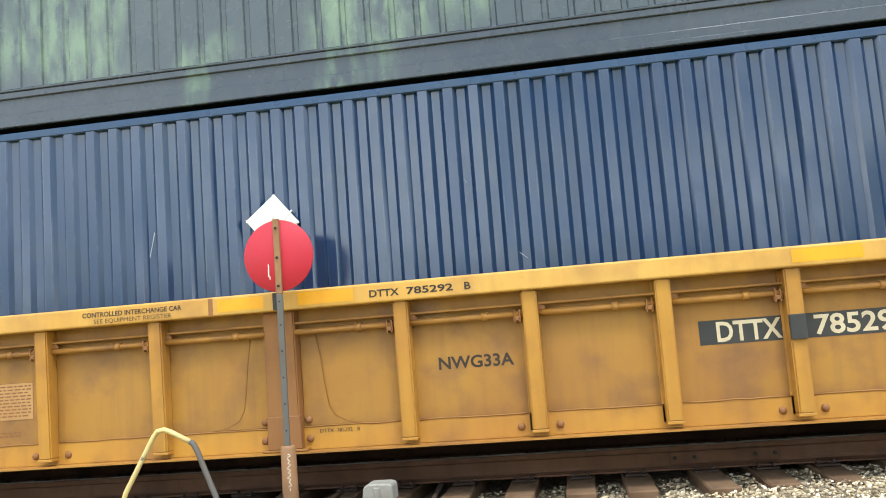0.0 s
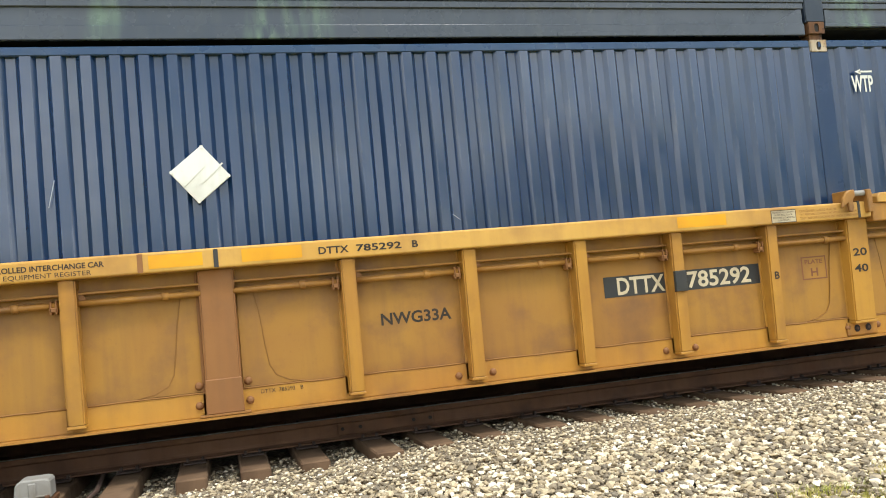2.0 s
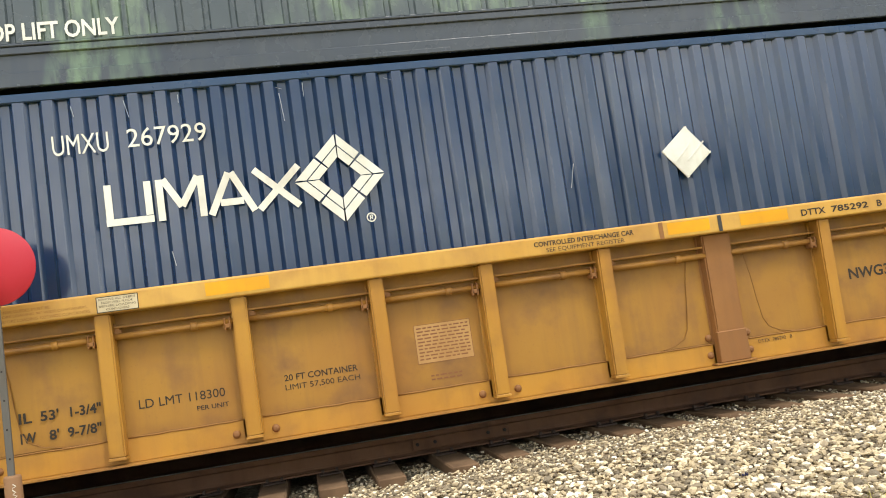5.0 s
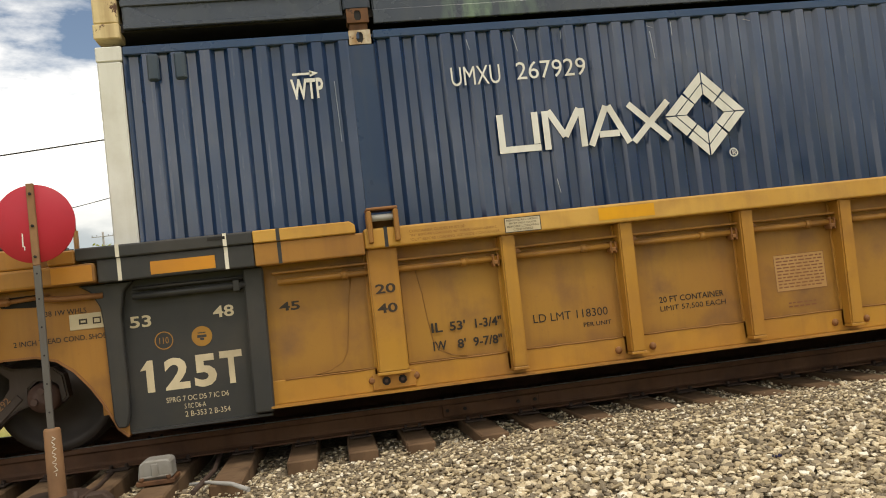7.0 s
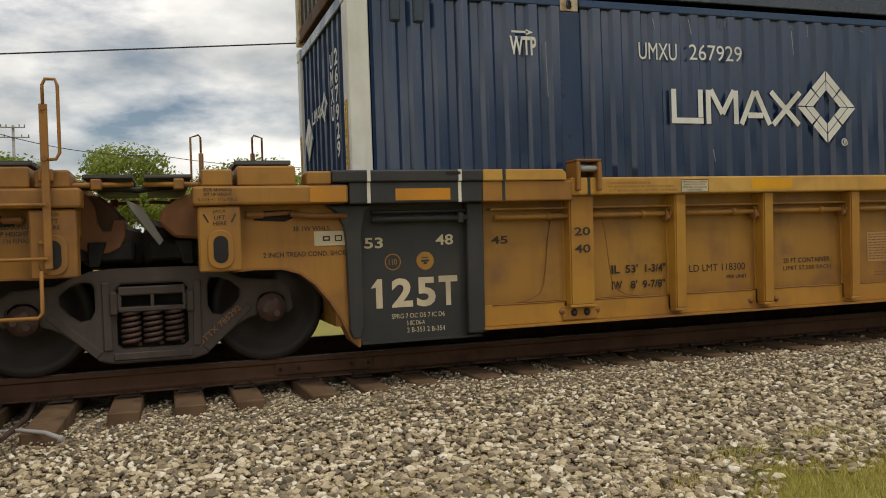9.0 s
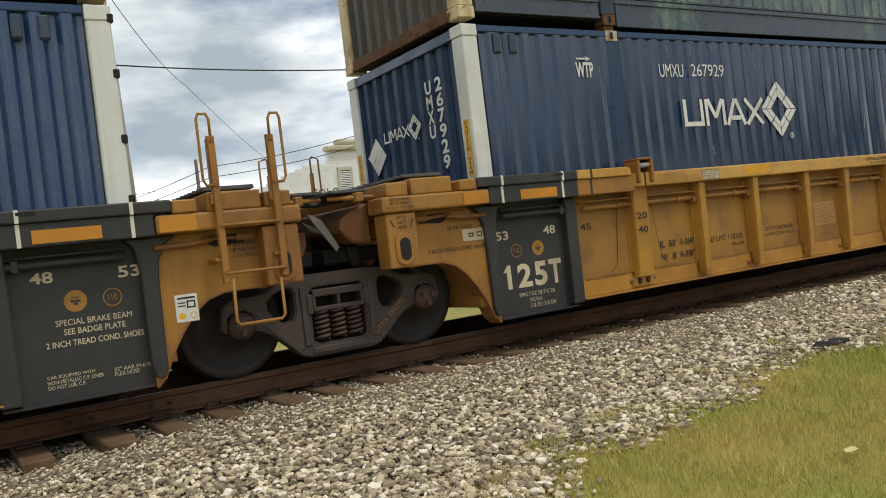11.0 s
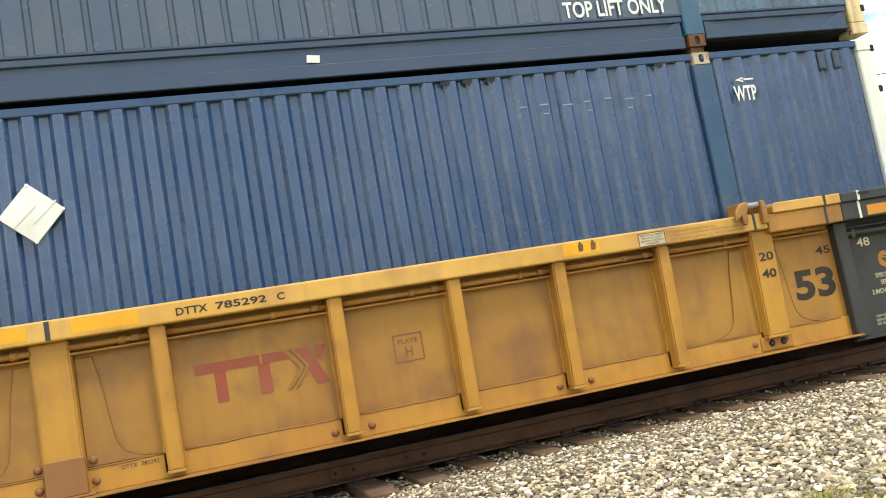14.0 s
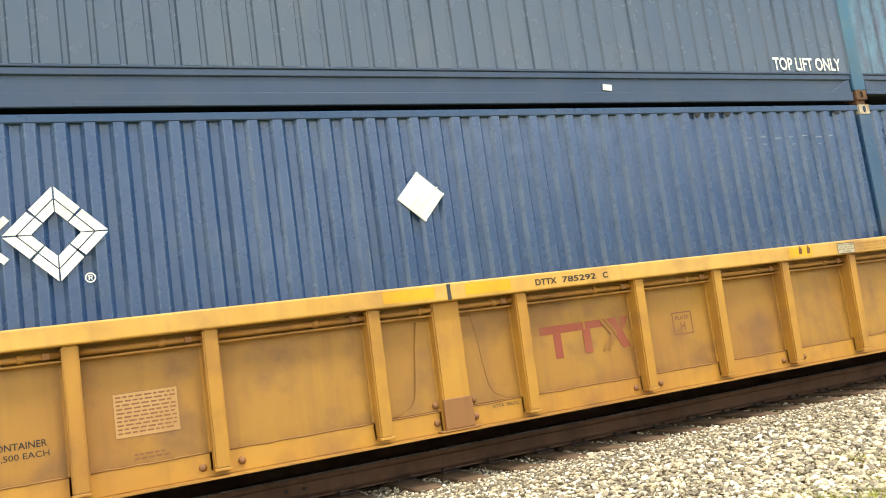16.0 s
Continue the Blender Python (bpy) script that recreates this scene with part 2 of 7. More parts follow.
# near-black for grimy parts, and for shade painted into holes, slots and recesses
M_DARK = paint("grime_and_shade_black", (0.016, 0.014, 0.013), (0.011, 0.010, 0.010), (0.03, 0.025, 0.02), 0.5, 0.8)
M_CAP = paint("bearing_cap", (0.085, 0.046, 0.036), (0.064, 0.036, 0.030), (0.03, 0.020, 0.016), 0.7, 0.6)
M_SIGN = paint("red_disc_paint", (0.43, 0.014, 0.032), (0.37, 0.016, 0.032), (0.36, 0.03, 0.03), 0.25, 0.5, 0.2, (0.5, 0.35, 0.3), 0.76)
M_WOOD_POST = paint("tan_post_paint", (0.27, 0.145, 0.068), (0.22, 0.11, 0.05), (0.10, 0.06, 0.035), 0.7, 0.75)
M_GALV = paint("galvanised_steel", (0.19, 0.20, 0.20), (0.15, 0.155, 0.155), (0.10, 0.085, 0.065), 0.5, 0.5)
M_CAST_GREY = paint("weathered_grey_casting", (0.27, 0.26, 0.235), (0.21, 0.20, 0.18), (0.12, 0.085, 0.05), 0.8, 0.7)
M_LEVER = paint("worn_yellow_lever", (0.60, 0.46, 0.16), (0.56, 0.46, 0.24), (0.15, 0.13, 0.10), 0.5, 0.55, 0.4, (0.13, 0.12, 0.11), 0.62)
M_TIE = paint("creosoted_timber", (0.132, 0.079, 0.045), (0.185, 0.120, 0.072), (0.045, 0.028, 0.018), 0.9, 0.92, spec=0.15)
M_POLE = paint("weathered_pole", (0.30, 0.29, 0.27), (0.36, 0.35, 0.33), (0.2, 0.18, 0.16), 0.5, 0.85)
M_POLE_BROWN = paint("brown_pole", (0.14, 0.105, 0.08), (0.11, 0.085, 0.065), (0.07, 0.055, 0.045), 0.5, 0.85)
M_WIRE = paint("black_cable", (0.02, 0.02, 0.02), (0.025, 0.025, 0.025), (0.03, 0.03, 0.03), 0.2, 0.6)
M_BOARD = paint("white_clapboard", (0.80, 0.80, 0.79), (0.74, 0.74, 0.72), (0.46, 0.42, 0.34), 0.4, 0.7)
M_CORNICE = paint("cornice_paint", (0.55, 0.50, 0.38), (0.48, 0.43, 0.32), (0.3, 0.26, 0.18), 0.4, 0.7)
M_TIN = paint("tin_roof", (0.50, 0.52, 0.54), (0.44, 0.46, 0.48), (0.33, 0.27, 0.2), 0.5, 0.5)
M_RUST_ROOF = paint("rusty_roof", (0.36, 0.20, 0.12), (0.40, 0.26, 0.18), (0.2, 0.10, 0.06), 0.6, 0.7)
M_BRICK = paint("red_brick", (0.30, 0.10, 0.065), (0.25, 0.085, 0.055), (0.16, 0.08, 0.06), 0.6, 0.85)
M_COUPLER = paint("grimy_brown_casting", (0.12, 0.054, 0.026), (0.09, 0.040, 0.022), (0.038, 0.022, 0.015), 0.8, 0.65)
M_HOOK = paint("orange_rust_plate", (0.235, 0.098, 0.034), (0.18, 0.072, 0.026), (0.07, 0.035, 0.02), 0.8, 0.7)
M_WHEEL = paint("wheel_steel", (0.034, 0.026, 0.023), (0.026, 0.021, 0.019), (0.015, 0.012, 0.011), 0.7, 0.6)
M_SEAM = paint("brown_seam", (0.235, 0.108, 0.026), (0.26, 0.122, 0.028), (0.28, 0.135, 0.035), 0.6, 0.7)
M_CHANNEL = paint("dull_steel_channel", (0.105, 0.10, 0.095), (0.085, 0.078, 0.07), (0.10, 0.065, 0.04), 0.5, 0.6)
M_FADED_INK = paint("faded_brown_stencil", (0.17, 0.065, 0.030), (0.20, 0.080, 0.034), (0.25, 0.11, 0.035), 0.5, 0.6)
M_PANEL = paint("pale_print_panel", (0.46, 0.27, 0.105), (0.42, 0.235, 0.08), (0.30, 0.15, 0.05), 0.5, 0.55)
M_PATCH = paint("scorched_paint", (0.24, 0.105, 0.030), (0.21, 0.09, 0.03), (0.13, 0.06, 0.03), 0.6, 0.6)
M_SCRAPE = paint("bare_scrape", (0.30, 0.34, 0.39), (0.20, 0.24, 0.30), (0.10, 0.13, 0.18), 0.8, 0.5)
M_GRILLE = paint("grey_walkway", (0.085, 0.085, 0.08), (0.06, 0.06, 0.058), (0.04, 0.035, 0.03), 0.5, 0.6)


def glass_material():
    m, n, l, p = material("window_glass")
    p.inputs["Base Color"].default_value = (0.02, 0.025, 0.03, 1)
    p.inputs["Roughness"].default_value = 0.08
    return m


def green_worn(name, base, fade, patch, wear_sheen):
    """Container paint that has worn through to a pale green undercoat in broad upright patches."""
    m, n, l, p = material(name)
    col = mixed(n, l, ramp(n, l, noise_node(n, l, 0.5, 3), 0.35, 0.68), base, fade)
    st = ramp(n, l, noise_node(n, l, 1.0, 5, (9, 9, 0.7)), 0.48, 0.8)
    col = mixed(n, l, scaled(n, l, st, 0.4), col, (0.07, 0.08, 0.08))
    big = ramp(n, l, noise_node(n, l, 0.55, 2, (1, 1, 0.55)), wear_sheen, wear_sheen + 0.05)
    fine = ramp(n, l, noise_node(n, l, 4.0, 6, (2.2, 1, 0.55)), 0.40, 0.62)
    mul = n.new("ShaderNodeMath")
    mul.operation = "MULTIPLY"
    l.new(big, mul.inputs[0])
    l.new(fine, mul.inputs[1])
    col = mixed(n, l, scaled(n, l, mul.outputs[0], 0.8), col, patch)
    l.new(col, p.inputs["Base Color"])
    r = ramp(n, l, noise_node(n, l, 5, 4), 0.3, 0.7, (0.18, 0.18, 0.18, 1), (0.34, 0.34, 0.34, 1))
    l.new(r, p.inputs["Roughness"])
    bumped(n, l, p, noise_node(n, l, 25, 5), 0.03, 0.004)
    return m


M_GLASS = glass_material()
M_GREENED = green_worn("slate_paint_worn_to_green", (0.052, 0.068, 0.084), (0.080, 0.098, 0.110), (0.18, 0.25, 0.175), 0.49)
M_TEAL_WORN = green_worn("faded_blue_worn_to_teal", (0.046, 0.068, 0.112), (0.062, 0.082, 0.116), (0.075, 0.165, 0.235), 0.47)
M_BAND_GREENED = green_worn("dark_rail_worn_to_green", (0.036, 0.047, 0.066), (0.052, 0.062, 0.080), (0.15, 0.23, 0.15), 0.545)


def stone_material():
    m, n, l, p = material("crushed_stone")
    g = n.new("ShaderNodeNewGeometry")
    r = n.new("ShaderNodeValToRGB")
    el = r.color_ramp.elements
    el[0].position, el[0].color = 0.0, (0.15, 0.122, 0.084, 1)
    el[1].position, el[1].color = 1.0, (0.86, 0.80, 0.66, 1)
    for pos, c in ((0.18, (0.22, 0.176, 0.116, 1)), (0.36, (0.31, 0.245, 0.155, 1)), (0.54, (0.46, 0.365, 0.225, 1)), (0.72, (0.58, 0.475, 0.305, 1)), (0.86, (0.76, 0.65, 0.45, 1))):
        e = el.new(pos)
        e.color = c
    l.new(g.outputs["Random Per Island"], r.inputs["Fac"])
    v = ramp(n, l, noise_node(n, l, 45, 4), 0.35, 0.7)
    col = mixed(n, l, scaled(n, l, v, 0.22), r.outputs["Color"], (0.26, 0.215, 0.16))
    l.new(col, p.inputs["Base Color"])
    p.inputs["Roughness"].default_value = 0.85
    bumped(n, l, p, noise_node(n, l, 90, 4), 0.4, 0.005)
    return m


def bed_material():
    m, n, l, p = material("stone_bed")
    v = n.new("ShaderNodeTexVoronoi")
    v.inputs["Scale"].default_value = 22
    c = n.new("ShaderNodeTexCoord")
    l.new(c.outputs["Object"], v.inputs["Vector"])
    col = mixed(n, l, ramp(n, l, v.outputs["Color"], 0.1, 0.9), (0.13, 0.10, 0.068), (0.38, 0.31, 0.21))
    l.new(col, p.inputs["Base Color"])
    p.inputs["Roughness"].default_value = 0.9
    bumped(n, l, p, v.outputs["Distance"], 0.8, 0.03)
    return m


def leafy(name, a, b, c, island=True, rough=0.6, thin=False):
    m, n, l, p = material(name)
    if island:
        g = n.new("ShaderNodeNewGeometry")
        src = g.outputs["Random Per Island"]
    else:
        src = noise_node(n, l, 30, 6)
    r = n.new("ShaderNodeValToRGB")
    el = r.color_ramp.elements
    el[0].color, el[1].color = (*a, 1), (*c, 1)
    e = el.new(0.5)
    e.color = (*b, 1)
    l.new(src, r.inputs["Fac"])
    big = ramp(n, l, noise_node(n, l, 0.9, 4), 0.4, 0.65)
    col = mixed(n, l, scaled(n, l, big, 0.45), r.outputs["Color"], (c[0] * 1.25, c[1] * 0.95, c[2]))
    l.new(col, p.inputs["Base Color"])
    p.inputs["Roughness"].default_value = rough
    p.inputs["Specular IOR Level"].default_value = 0.25
    if thin:
        tr, mx = n.new("ShaderNodeBsdfTranslucent"), n.new("ShaderNodeMixShader")
        mx.inputs[0].default_value = 0.42
        l.new(col, tr.inputs["Color"])
        l.new(p.outputs[0], mx.inputs[1])
        l.new(tr.outputs[0], mx.inputs[2])
        l.new(mx.outputs[0], n["Material Output"].inputs["Surface"])
    return m


M_STONE = stone_material()
M_BED = bed_material()
M_GRASS = leafy("grass_blades", (0.19, 0.245, 0.034), (0.33, 0.345, 0.056), (0.58, 0.48, 0.17))
M_TURF = leafy("turf", (0.16, 0.185, 0.032), (0.235, 0.235, 0.046), (0.34, 0.295, 0.10), False, 0.9)
M_LEAF = leafy("foliage", (0.125, 0.19, 0.026), (0.20, 0.275, 0.042), (0.30, 0.36, 0.08), thin=True)


# ---- mesh tools ----
def part(name, bm, mat, parent=None, label=""):
    """Links a bmesh as one mesh object, under a thing or a part."""
    me = bpy.data.meshes.new(name)
    bm.normal_update()
    bm.to_mesh(me)
    bm.free()
    me.materials.append(mat)
    ob = new(name, me)
    if parent:
        ob.parent = parent
    return tagged(ob, label)


def shared(name, me, parent, m=None, label=""):
    ob = new(name, me)
    ob.parent = parent
    if m is not None:
        ob.matrix_basis = m
    return tagged(ob, label)


def thing(name, label, category, m=None, group="", kind=""):
    ob = new(name)
    ob.empty_display_size = 0.2
    if m is not None:
        ob.matrix_basis = m
    return tagged(ob, label, category, group, kind)


def joined(bm, other):
    me = bpy.data.meshes.new("scrap")
    other.to_mesh(me)
    other.free()
    bm.from_mesh(me)
    bpy.data.meshes.remove(me)


def box(bm, x0, x1, y0, y1, z0, z1, bevel=0.0, seg=1):
    b = bmesh.new()
    vs = [b.verts.new((x, y, z)) for x in (min(x0, x1), max(x0, x1)) for y in (min(y0, y1), max(y0, y1)) for z in (min(z0, z1), max(z0, z1))]
    for f in ((0, 1, 3, 2), (4, 6, 7, 5), (0, 4, 5, 1), (2, 3, 7, 6), (0, 2, 6, 4), (1, 5, 7, 3)):
        b.faces.new([vs[i] for i in f])
    if bevel:
        bmesh.ops.bevel(b, geom=b.edges[:], offset=bevel, segments=seg, affect="EDGES", profile=0.5)
    joined(bm, b)
    return bm


def prism(bm, pts, y0, y1, bevel=0.0):
    """A plate with its outline in x and z, from y0 to y1."""
    b = bmesh.new()
    lo = [b.verts.new((x, y0, z)) for x, z in pts]
    hi = [b.verts.new((x, y1, z)) for x, z in pts]
    b.faces.new(lo)
    b.faces.new(hi[::-1])
    k = len(pts)
    for i in range(k):
        b.faces.new((lo[i], hi[i], hi[(i + 1) % k], lo[(i + 1) % k]))
    bmesh.ops.recalc_face_normals(b, faces=b.faces[:])
    if bevel:
        bmesh.ops.bevel(b, geom=b.edges[:], offset=bevel, segments=1, affect="EDGES")
    joined(bm, b)
    return bm


def beam(bm, p0, p1, w0, w1, y0, y1, bevel=0.0):
    """A straight bar between two points in x and z, of two widths."""
    d = Vector((p1[0] - p0[0], p1[1] - p0[1])).normalized()
    nx, nz = -d.y, d.x
    pts = [(p0[0] + nx * w0, p0[1] + nz * w0), (p0[0] - nx * w0, p0[1] - nz * w0), (p1[0] - nx * w1, p1[1] - nz * w1), (p1[0] + nx * w1, p1[1] + nz * w1)]
    return prism(bm, pts, y0, y1, bevel)


def tube(bm, pts, r, n=8, closed=False, r1=None):
    """A round bar along points."""
    pts = [Vector(p) for p in pts]
    rings, k = [], len(pts)
    side = None
    for i, p in enumerate(pts):
        a = pts[(i - 1) % k] if closed or i else p
        c = pts[(i + 1) % k] if closed or i < k - 1 else p
        d = (c - a).normalized()
        if side is None:
            side = d.orthogonal().normalized()
        side = (side - d * side.dot(d)).normalized()
        up = d.cross(side)
        rr = r if r1 is None else r + (r1 - r) * i / max(1, k - 1)
        rings.append([bm.verts.new(p + rr * (math.cos(t) * side + math.sin(t) * up)) for t in (2 * math.pi * j / n for j in range(n))])
    for i in range(k if closed else k - 1):
        a, b = rings[i], rings[(i + 1) % k]
        for j in range(n):
            f = bm.faces.new((a[j], a[(j + 1) % n], b[(j + 1) % n], b[j]))
            f.smooth = True
    if not closed:
        bm.faces.new(rings[0][::-1])
        bm.faces.new(rings[-1])
    return bm


def lathe(bm, profile, n=24, axis="y"):
    """A turned body: profile of (radius, place along the axis)."""
    rings = []
    for r, h in profile:
        ring = []
        for j in range(n):
            a = 2 * math.pi * j / n
            c, s = r * math.cos(a), r * math.sin(a)
            ring.append(bm.verts.new((c, h, s) if axis == "y" else (c, s, h)))
        rings.append(ring)
    for a, b in zip(rings, rings[1:]):
        for j in range(n):
            f = bm.faces.new((a[j], a[(j + 1) % n], b[(j + 1) % n], b[j]))
            f.smooth = True
    bm.faces.new(rings[0])
    bm.faces.new(rings[-1])
    bmesh.ops.recalc_face_normals(bm, faces=bm.faces[:])
    return bm


def flipped(bm, sx=1, far=False):
    """Mirrors a mesh to the other end, or to the far side of the track's centre line."""
    if sx < 0:
        bmesh.ops.scale(bm, vec=(-1, 1, 1), verts=bm.verts[:])
        bmesh.ops.reverse_faces(bm, faces=bm.faces[:])
    if far:
        for v in bm.verts:
            v.co.y = 2 * YC - v.co.y
        bmesh.ops.reverse_faces(bm, faces=bm.faces[:])
    return bm


GLYPHS = {}


def word_mesh(text, bold):
    """The outline of a word in the built-in font as x, z triangles, its corner at the origin."""
    if (text, bold) not in GLYPHS:
        cu = bpy.data.curves.new("word", "FONT")
        cu.body, cu.size, cu.offset, cu.resolution_u = text, 1.0, bold, 3
        ob = new("word", cu)
        bpy.context.view_layer.update()
        me = bpy.data.meshes.new_from_object(ob.evaluated_get(bpy.context.evaluated_depsgraph_get()))
        co = np.array([v.co[:2] for v in me.vertices])
        faces = [tuple(f.vertices) for f in me.polygons]
        bpy.data.objects.remove(ob)
        bpy.data.curves.remove(cu)
        bpy.data.meshes.remove(me)
        co = (co - co.min(0)) / (co.max(0) - co.min(0))
        GLYPHS[text, bold] = (co, faces)
    return GLYPHS[text, bold]


def lettering(parent, text, x0, x1, z0, z1, y, mat, bold=0.018, label="", slope=0.0):
    """Painted words that fill the box x0..x1, z0..z1 on a plane of constant y, seen from -y."""
    co, faces = word_mesh(text, 0.0 if "M" in text else bold)
    me = bpy.data.meshes.new("lettering")
    me.from_pydata([(x0 + u * (x1 - x0), y, z0 + v * (z1 - z0) + slope * u) for u, v in co], [], faces)
    me.materials.append(mat)
    ob = new("lettering", me)
    ob.parent = parent
    return tagged(ob, label)


def flat(name, parent, polys, y, mat, label="", lift=0.0):
    """Flat painted marks: outlines in x and z on a plane of constant y."""
    bm = bmesh.new()
    for k, pts in enumerate(polys):
        f = bm.faces.new([bm.verts.new((x, y - 0.0006 * k * lift, z)) for x, z in pts])
        if f.normal.y > 0 or (f.normal_update() or f.normal.y > 0):
            f.normal_flip()
    return part(name, bm, mat, parent, label)


def rect(x0, x1, z0, z1):
    return [(x0, z0), (x1, z0), (x1, z1), (x0, z1)]


# ---- ground, ballast and track ----
GROUND_Z, TIE_TOP = -0.44, -0.205
NEAR_RAIL, FAR_RAIL = YC - 0.7525, YC + 0.7525


def ballast_height(x, y):
    """The stone bed: level with the timbers under the track, falling to the lawn on both sides."""
    d = abs(y - YC) - 1.35
    edge = GROUND_Z + 0.02
    low = -0.235 - 0.08 * max(0.0, min(1.0, (2.2 - x) / 3.0))
    if d < -0.15:
        return low - 0.02
    if d < 0.35:
        return low - 0.02 + 0.04 * (d + 0.15) / 0.5
    k = min(1.0, (d - 0.35) / 2.0)
    return low + 0.02 + (edge - low - 0.02) * (k * k * (3 - 2 * k))


def lawn_edge(x):
    """Where, on the camera's side, the stones give way to grass."""
    return -2.24 - 0.62 * math.exp(-((x - 2.3) / 1.5) ** 2) + 0.35 * math.tanh((x - 5.5) / 2.0) + 0.16 * math.sin(2.3 * x) + 0.09 * math.sin(5.7 * x + 1) + 0.22 * noise.noise((1.7 * x, 4.0, 0)) + 0.10 * noise.noise((5.0 * x, 9.0, 0))


def build_ground():
    bm = bmesh.new()
    xs = [-2500, -400, -120, -60, -30] + [-20 + i for i in range(61)] + [60, 120, 400, 2500]
    ys = [-2500, -400, -100, -30, -12, -8] + [-6 + 0.5 * i for i in range(31)] + [12, 16, 24, 40, 80, 160, 400, 2500]
    grid = [[bm.verts.new((x, y, GROUND_Z + (0.03 * noise.noise((x * 0.6, y * 0.6, 3)) if abs(x) < 50 and abs(y) < 30 else 0))) for x in xs] for y in ys]
    for a, b in zip(grid, grid[1:]):
        for i in range(len(xs) - 1):
            bm.faces.new((a[i], a[i + 1], b[i + 1], b[i]))
    tagged(part("ground", bm, M_TURF), "green and straw-coloured lawn that reaches the horizon", "ground", kind="structure")
    bm = bmesh.new()
    xs = [-400, -150, -60, -30] + [-16 + 0.5 * i for i in range(93)] + [45, 80, 150, 400]
    ys = [YC + 1.35 * s + s * d for s, d in [(-1, 0.1 * k) for k in range(27, -1, -1)]] + [YC, YC + 1.35] + [YC + 1.35 + 0.25 * k for k in range(1, 11)]
    grid = [[bm.verts.new((x, y, ballast_height(x, y) - 0.02 - 0.05 * max(0, (abs(y - YC) - 3.6)))) for x in xs] for y in ys]
    for a, b in zip(grid, grid[1:]):
        for i in range(len(xs) - 1):
            f = bm.faces.new((a[i], a[i + 1], b[i + 1], b[i]))
            f.smooth = True
    tagged(part("ballast_bed", bm, M_BED), "bed of grey and tan crushed stone under the track", "ballast", kind="structure")


def stone_shapes(count=14):
    """Angular stone shapes: knocked-about icosahedra."""
    b = bmesh.new()
    bmesh.ops.create_icosphere(b, subdivisions=1, radius=1)
    b.verts.ensure_lookup_table()
    base = np.array([v.co[:] for v in b.verts])
    faces = np.array([[v.index for v in f.verts] for f in b.faces])
    b.free()
    out = []
    for _ in range(count):
        s = base * (1 + np.random.uniform(-0.42, 0.30, (len(base), 1)))
        s = s * np.random.uniform(0.62, 1.22, 3) * (1, 1, 0.62)
        out.append(s)
    return out, faces


def scatter_stones(name, label, spots):
    """Loose stones as one mesh. spots: rows of x, y, z, size."""
    shapes, faces = stone_shapes()
    verts, tris = [], []
    for i, (x, y, z, s) in enumerate(spots):
        a, t = np.random.uniform(0, 6.283), np.random.uniform(-0.6, 0.6)
        c, sn = math.cos(a), math.sin(a)
        q = shapes[i % len(shapes)] * s
        q = q @ np.array([[1, 0, 0], [0, math.cos(t), math.sin(t)], [0, -math.sin(t), math.cos(t)]])
        q = q @ np.array([[c, sn, 0], [-sn, c, 0], [0, 0, 1]])
        verts.append(q + (x, y, z))
        tris.append(faces + 12 * i)
    me = bpy.data.meshes.new(name)
    me.from_pydata(np.concatenate(verts).tolist(), [], np.concatenate(tris).tolist())
    me.materials.append(M_STONE)
    tagged(new(name, me), label, "ballast", kind="stuff")


def build_stones():
    spots = []
    rng = np.random.default_rng(4)
    for x0, x1, step in ((-7.0, 9.0, 0.0335), (9.0, 22.0, 0.058), (22.0, 60.0, 0.12)):
        xs = np.arange(x0, x1, step)
        ys = np.arange(-3.6, 0.62, step)
        for x in xs:
            for y in ys:
                px, py = x + rng.uniform(-0.5, 0.5) * step, y + rng.uniform(-0.5, 0.5) * step
                over = lawn_edge(px) - py
                if over > 0.5 or (over > -0.1 and rng.random() < 0.25 + over * 1.6) or (px < 0.5 and py < -2.6):
                    continue
                if py > -0.35 and rng.random() < 0.25:
                    continue
                s = step * rng.uniform(0.42, 0.95)
                if rng.random() < 0.07:
                    s *= 1.35
                s *= 0.62 if py > -0.75 else 0.8 if py > -1.15 else 1.0
                if py > -0.3 and px < 1.2 and abs((px - 0.16) / 0.49 - round((px - 0.16) / 0.49)) < 0.26:
                    continue
                spots.append((px, py, ballast_height(px, py) + rng.uniform(-0.012, 0.02), s))
    for _ in range(3800):
        x, y = rng.uniform(-6, 14), rng.uniform(-3.3, -0.95)
        if y < lawn_edge(x) + 0.02 or (x < 0.5 and y < -2.6):
            continue
        spots.append((x, y, ballast_height(x, y) + rng.uniform(0.004, 0.03), rng.uniform(0.022, 0.040) * (1.0 if y < -1.4 else 0.75)))
    scatter_stones("ballast_stones", "loose angular grey, tan and white ballast stones", spots)


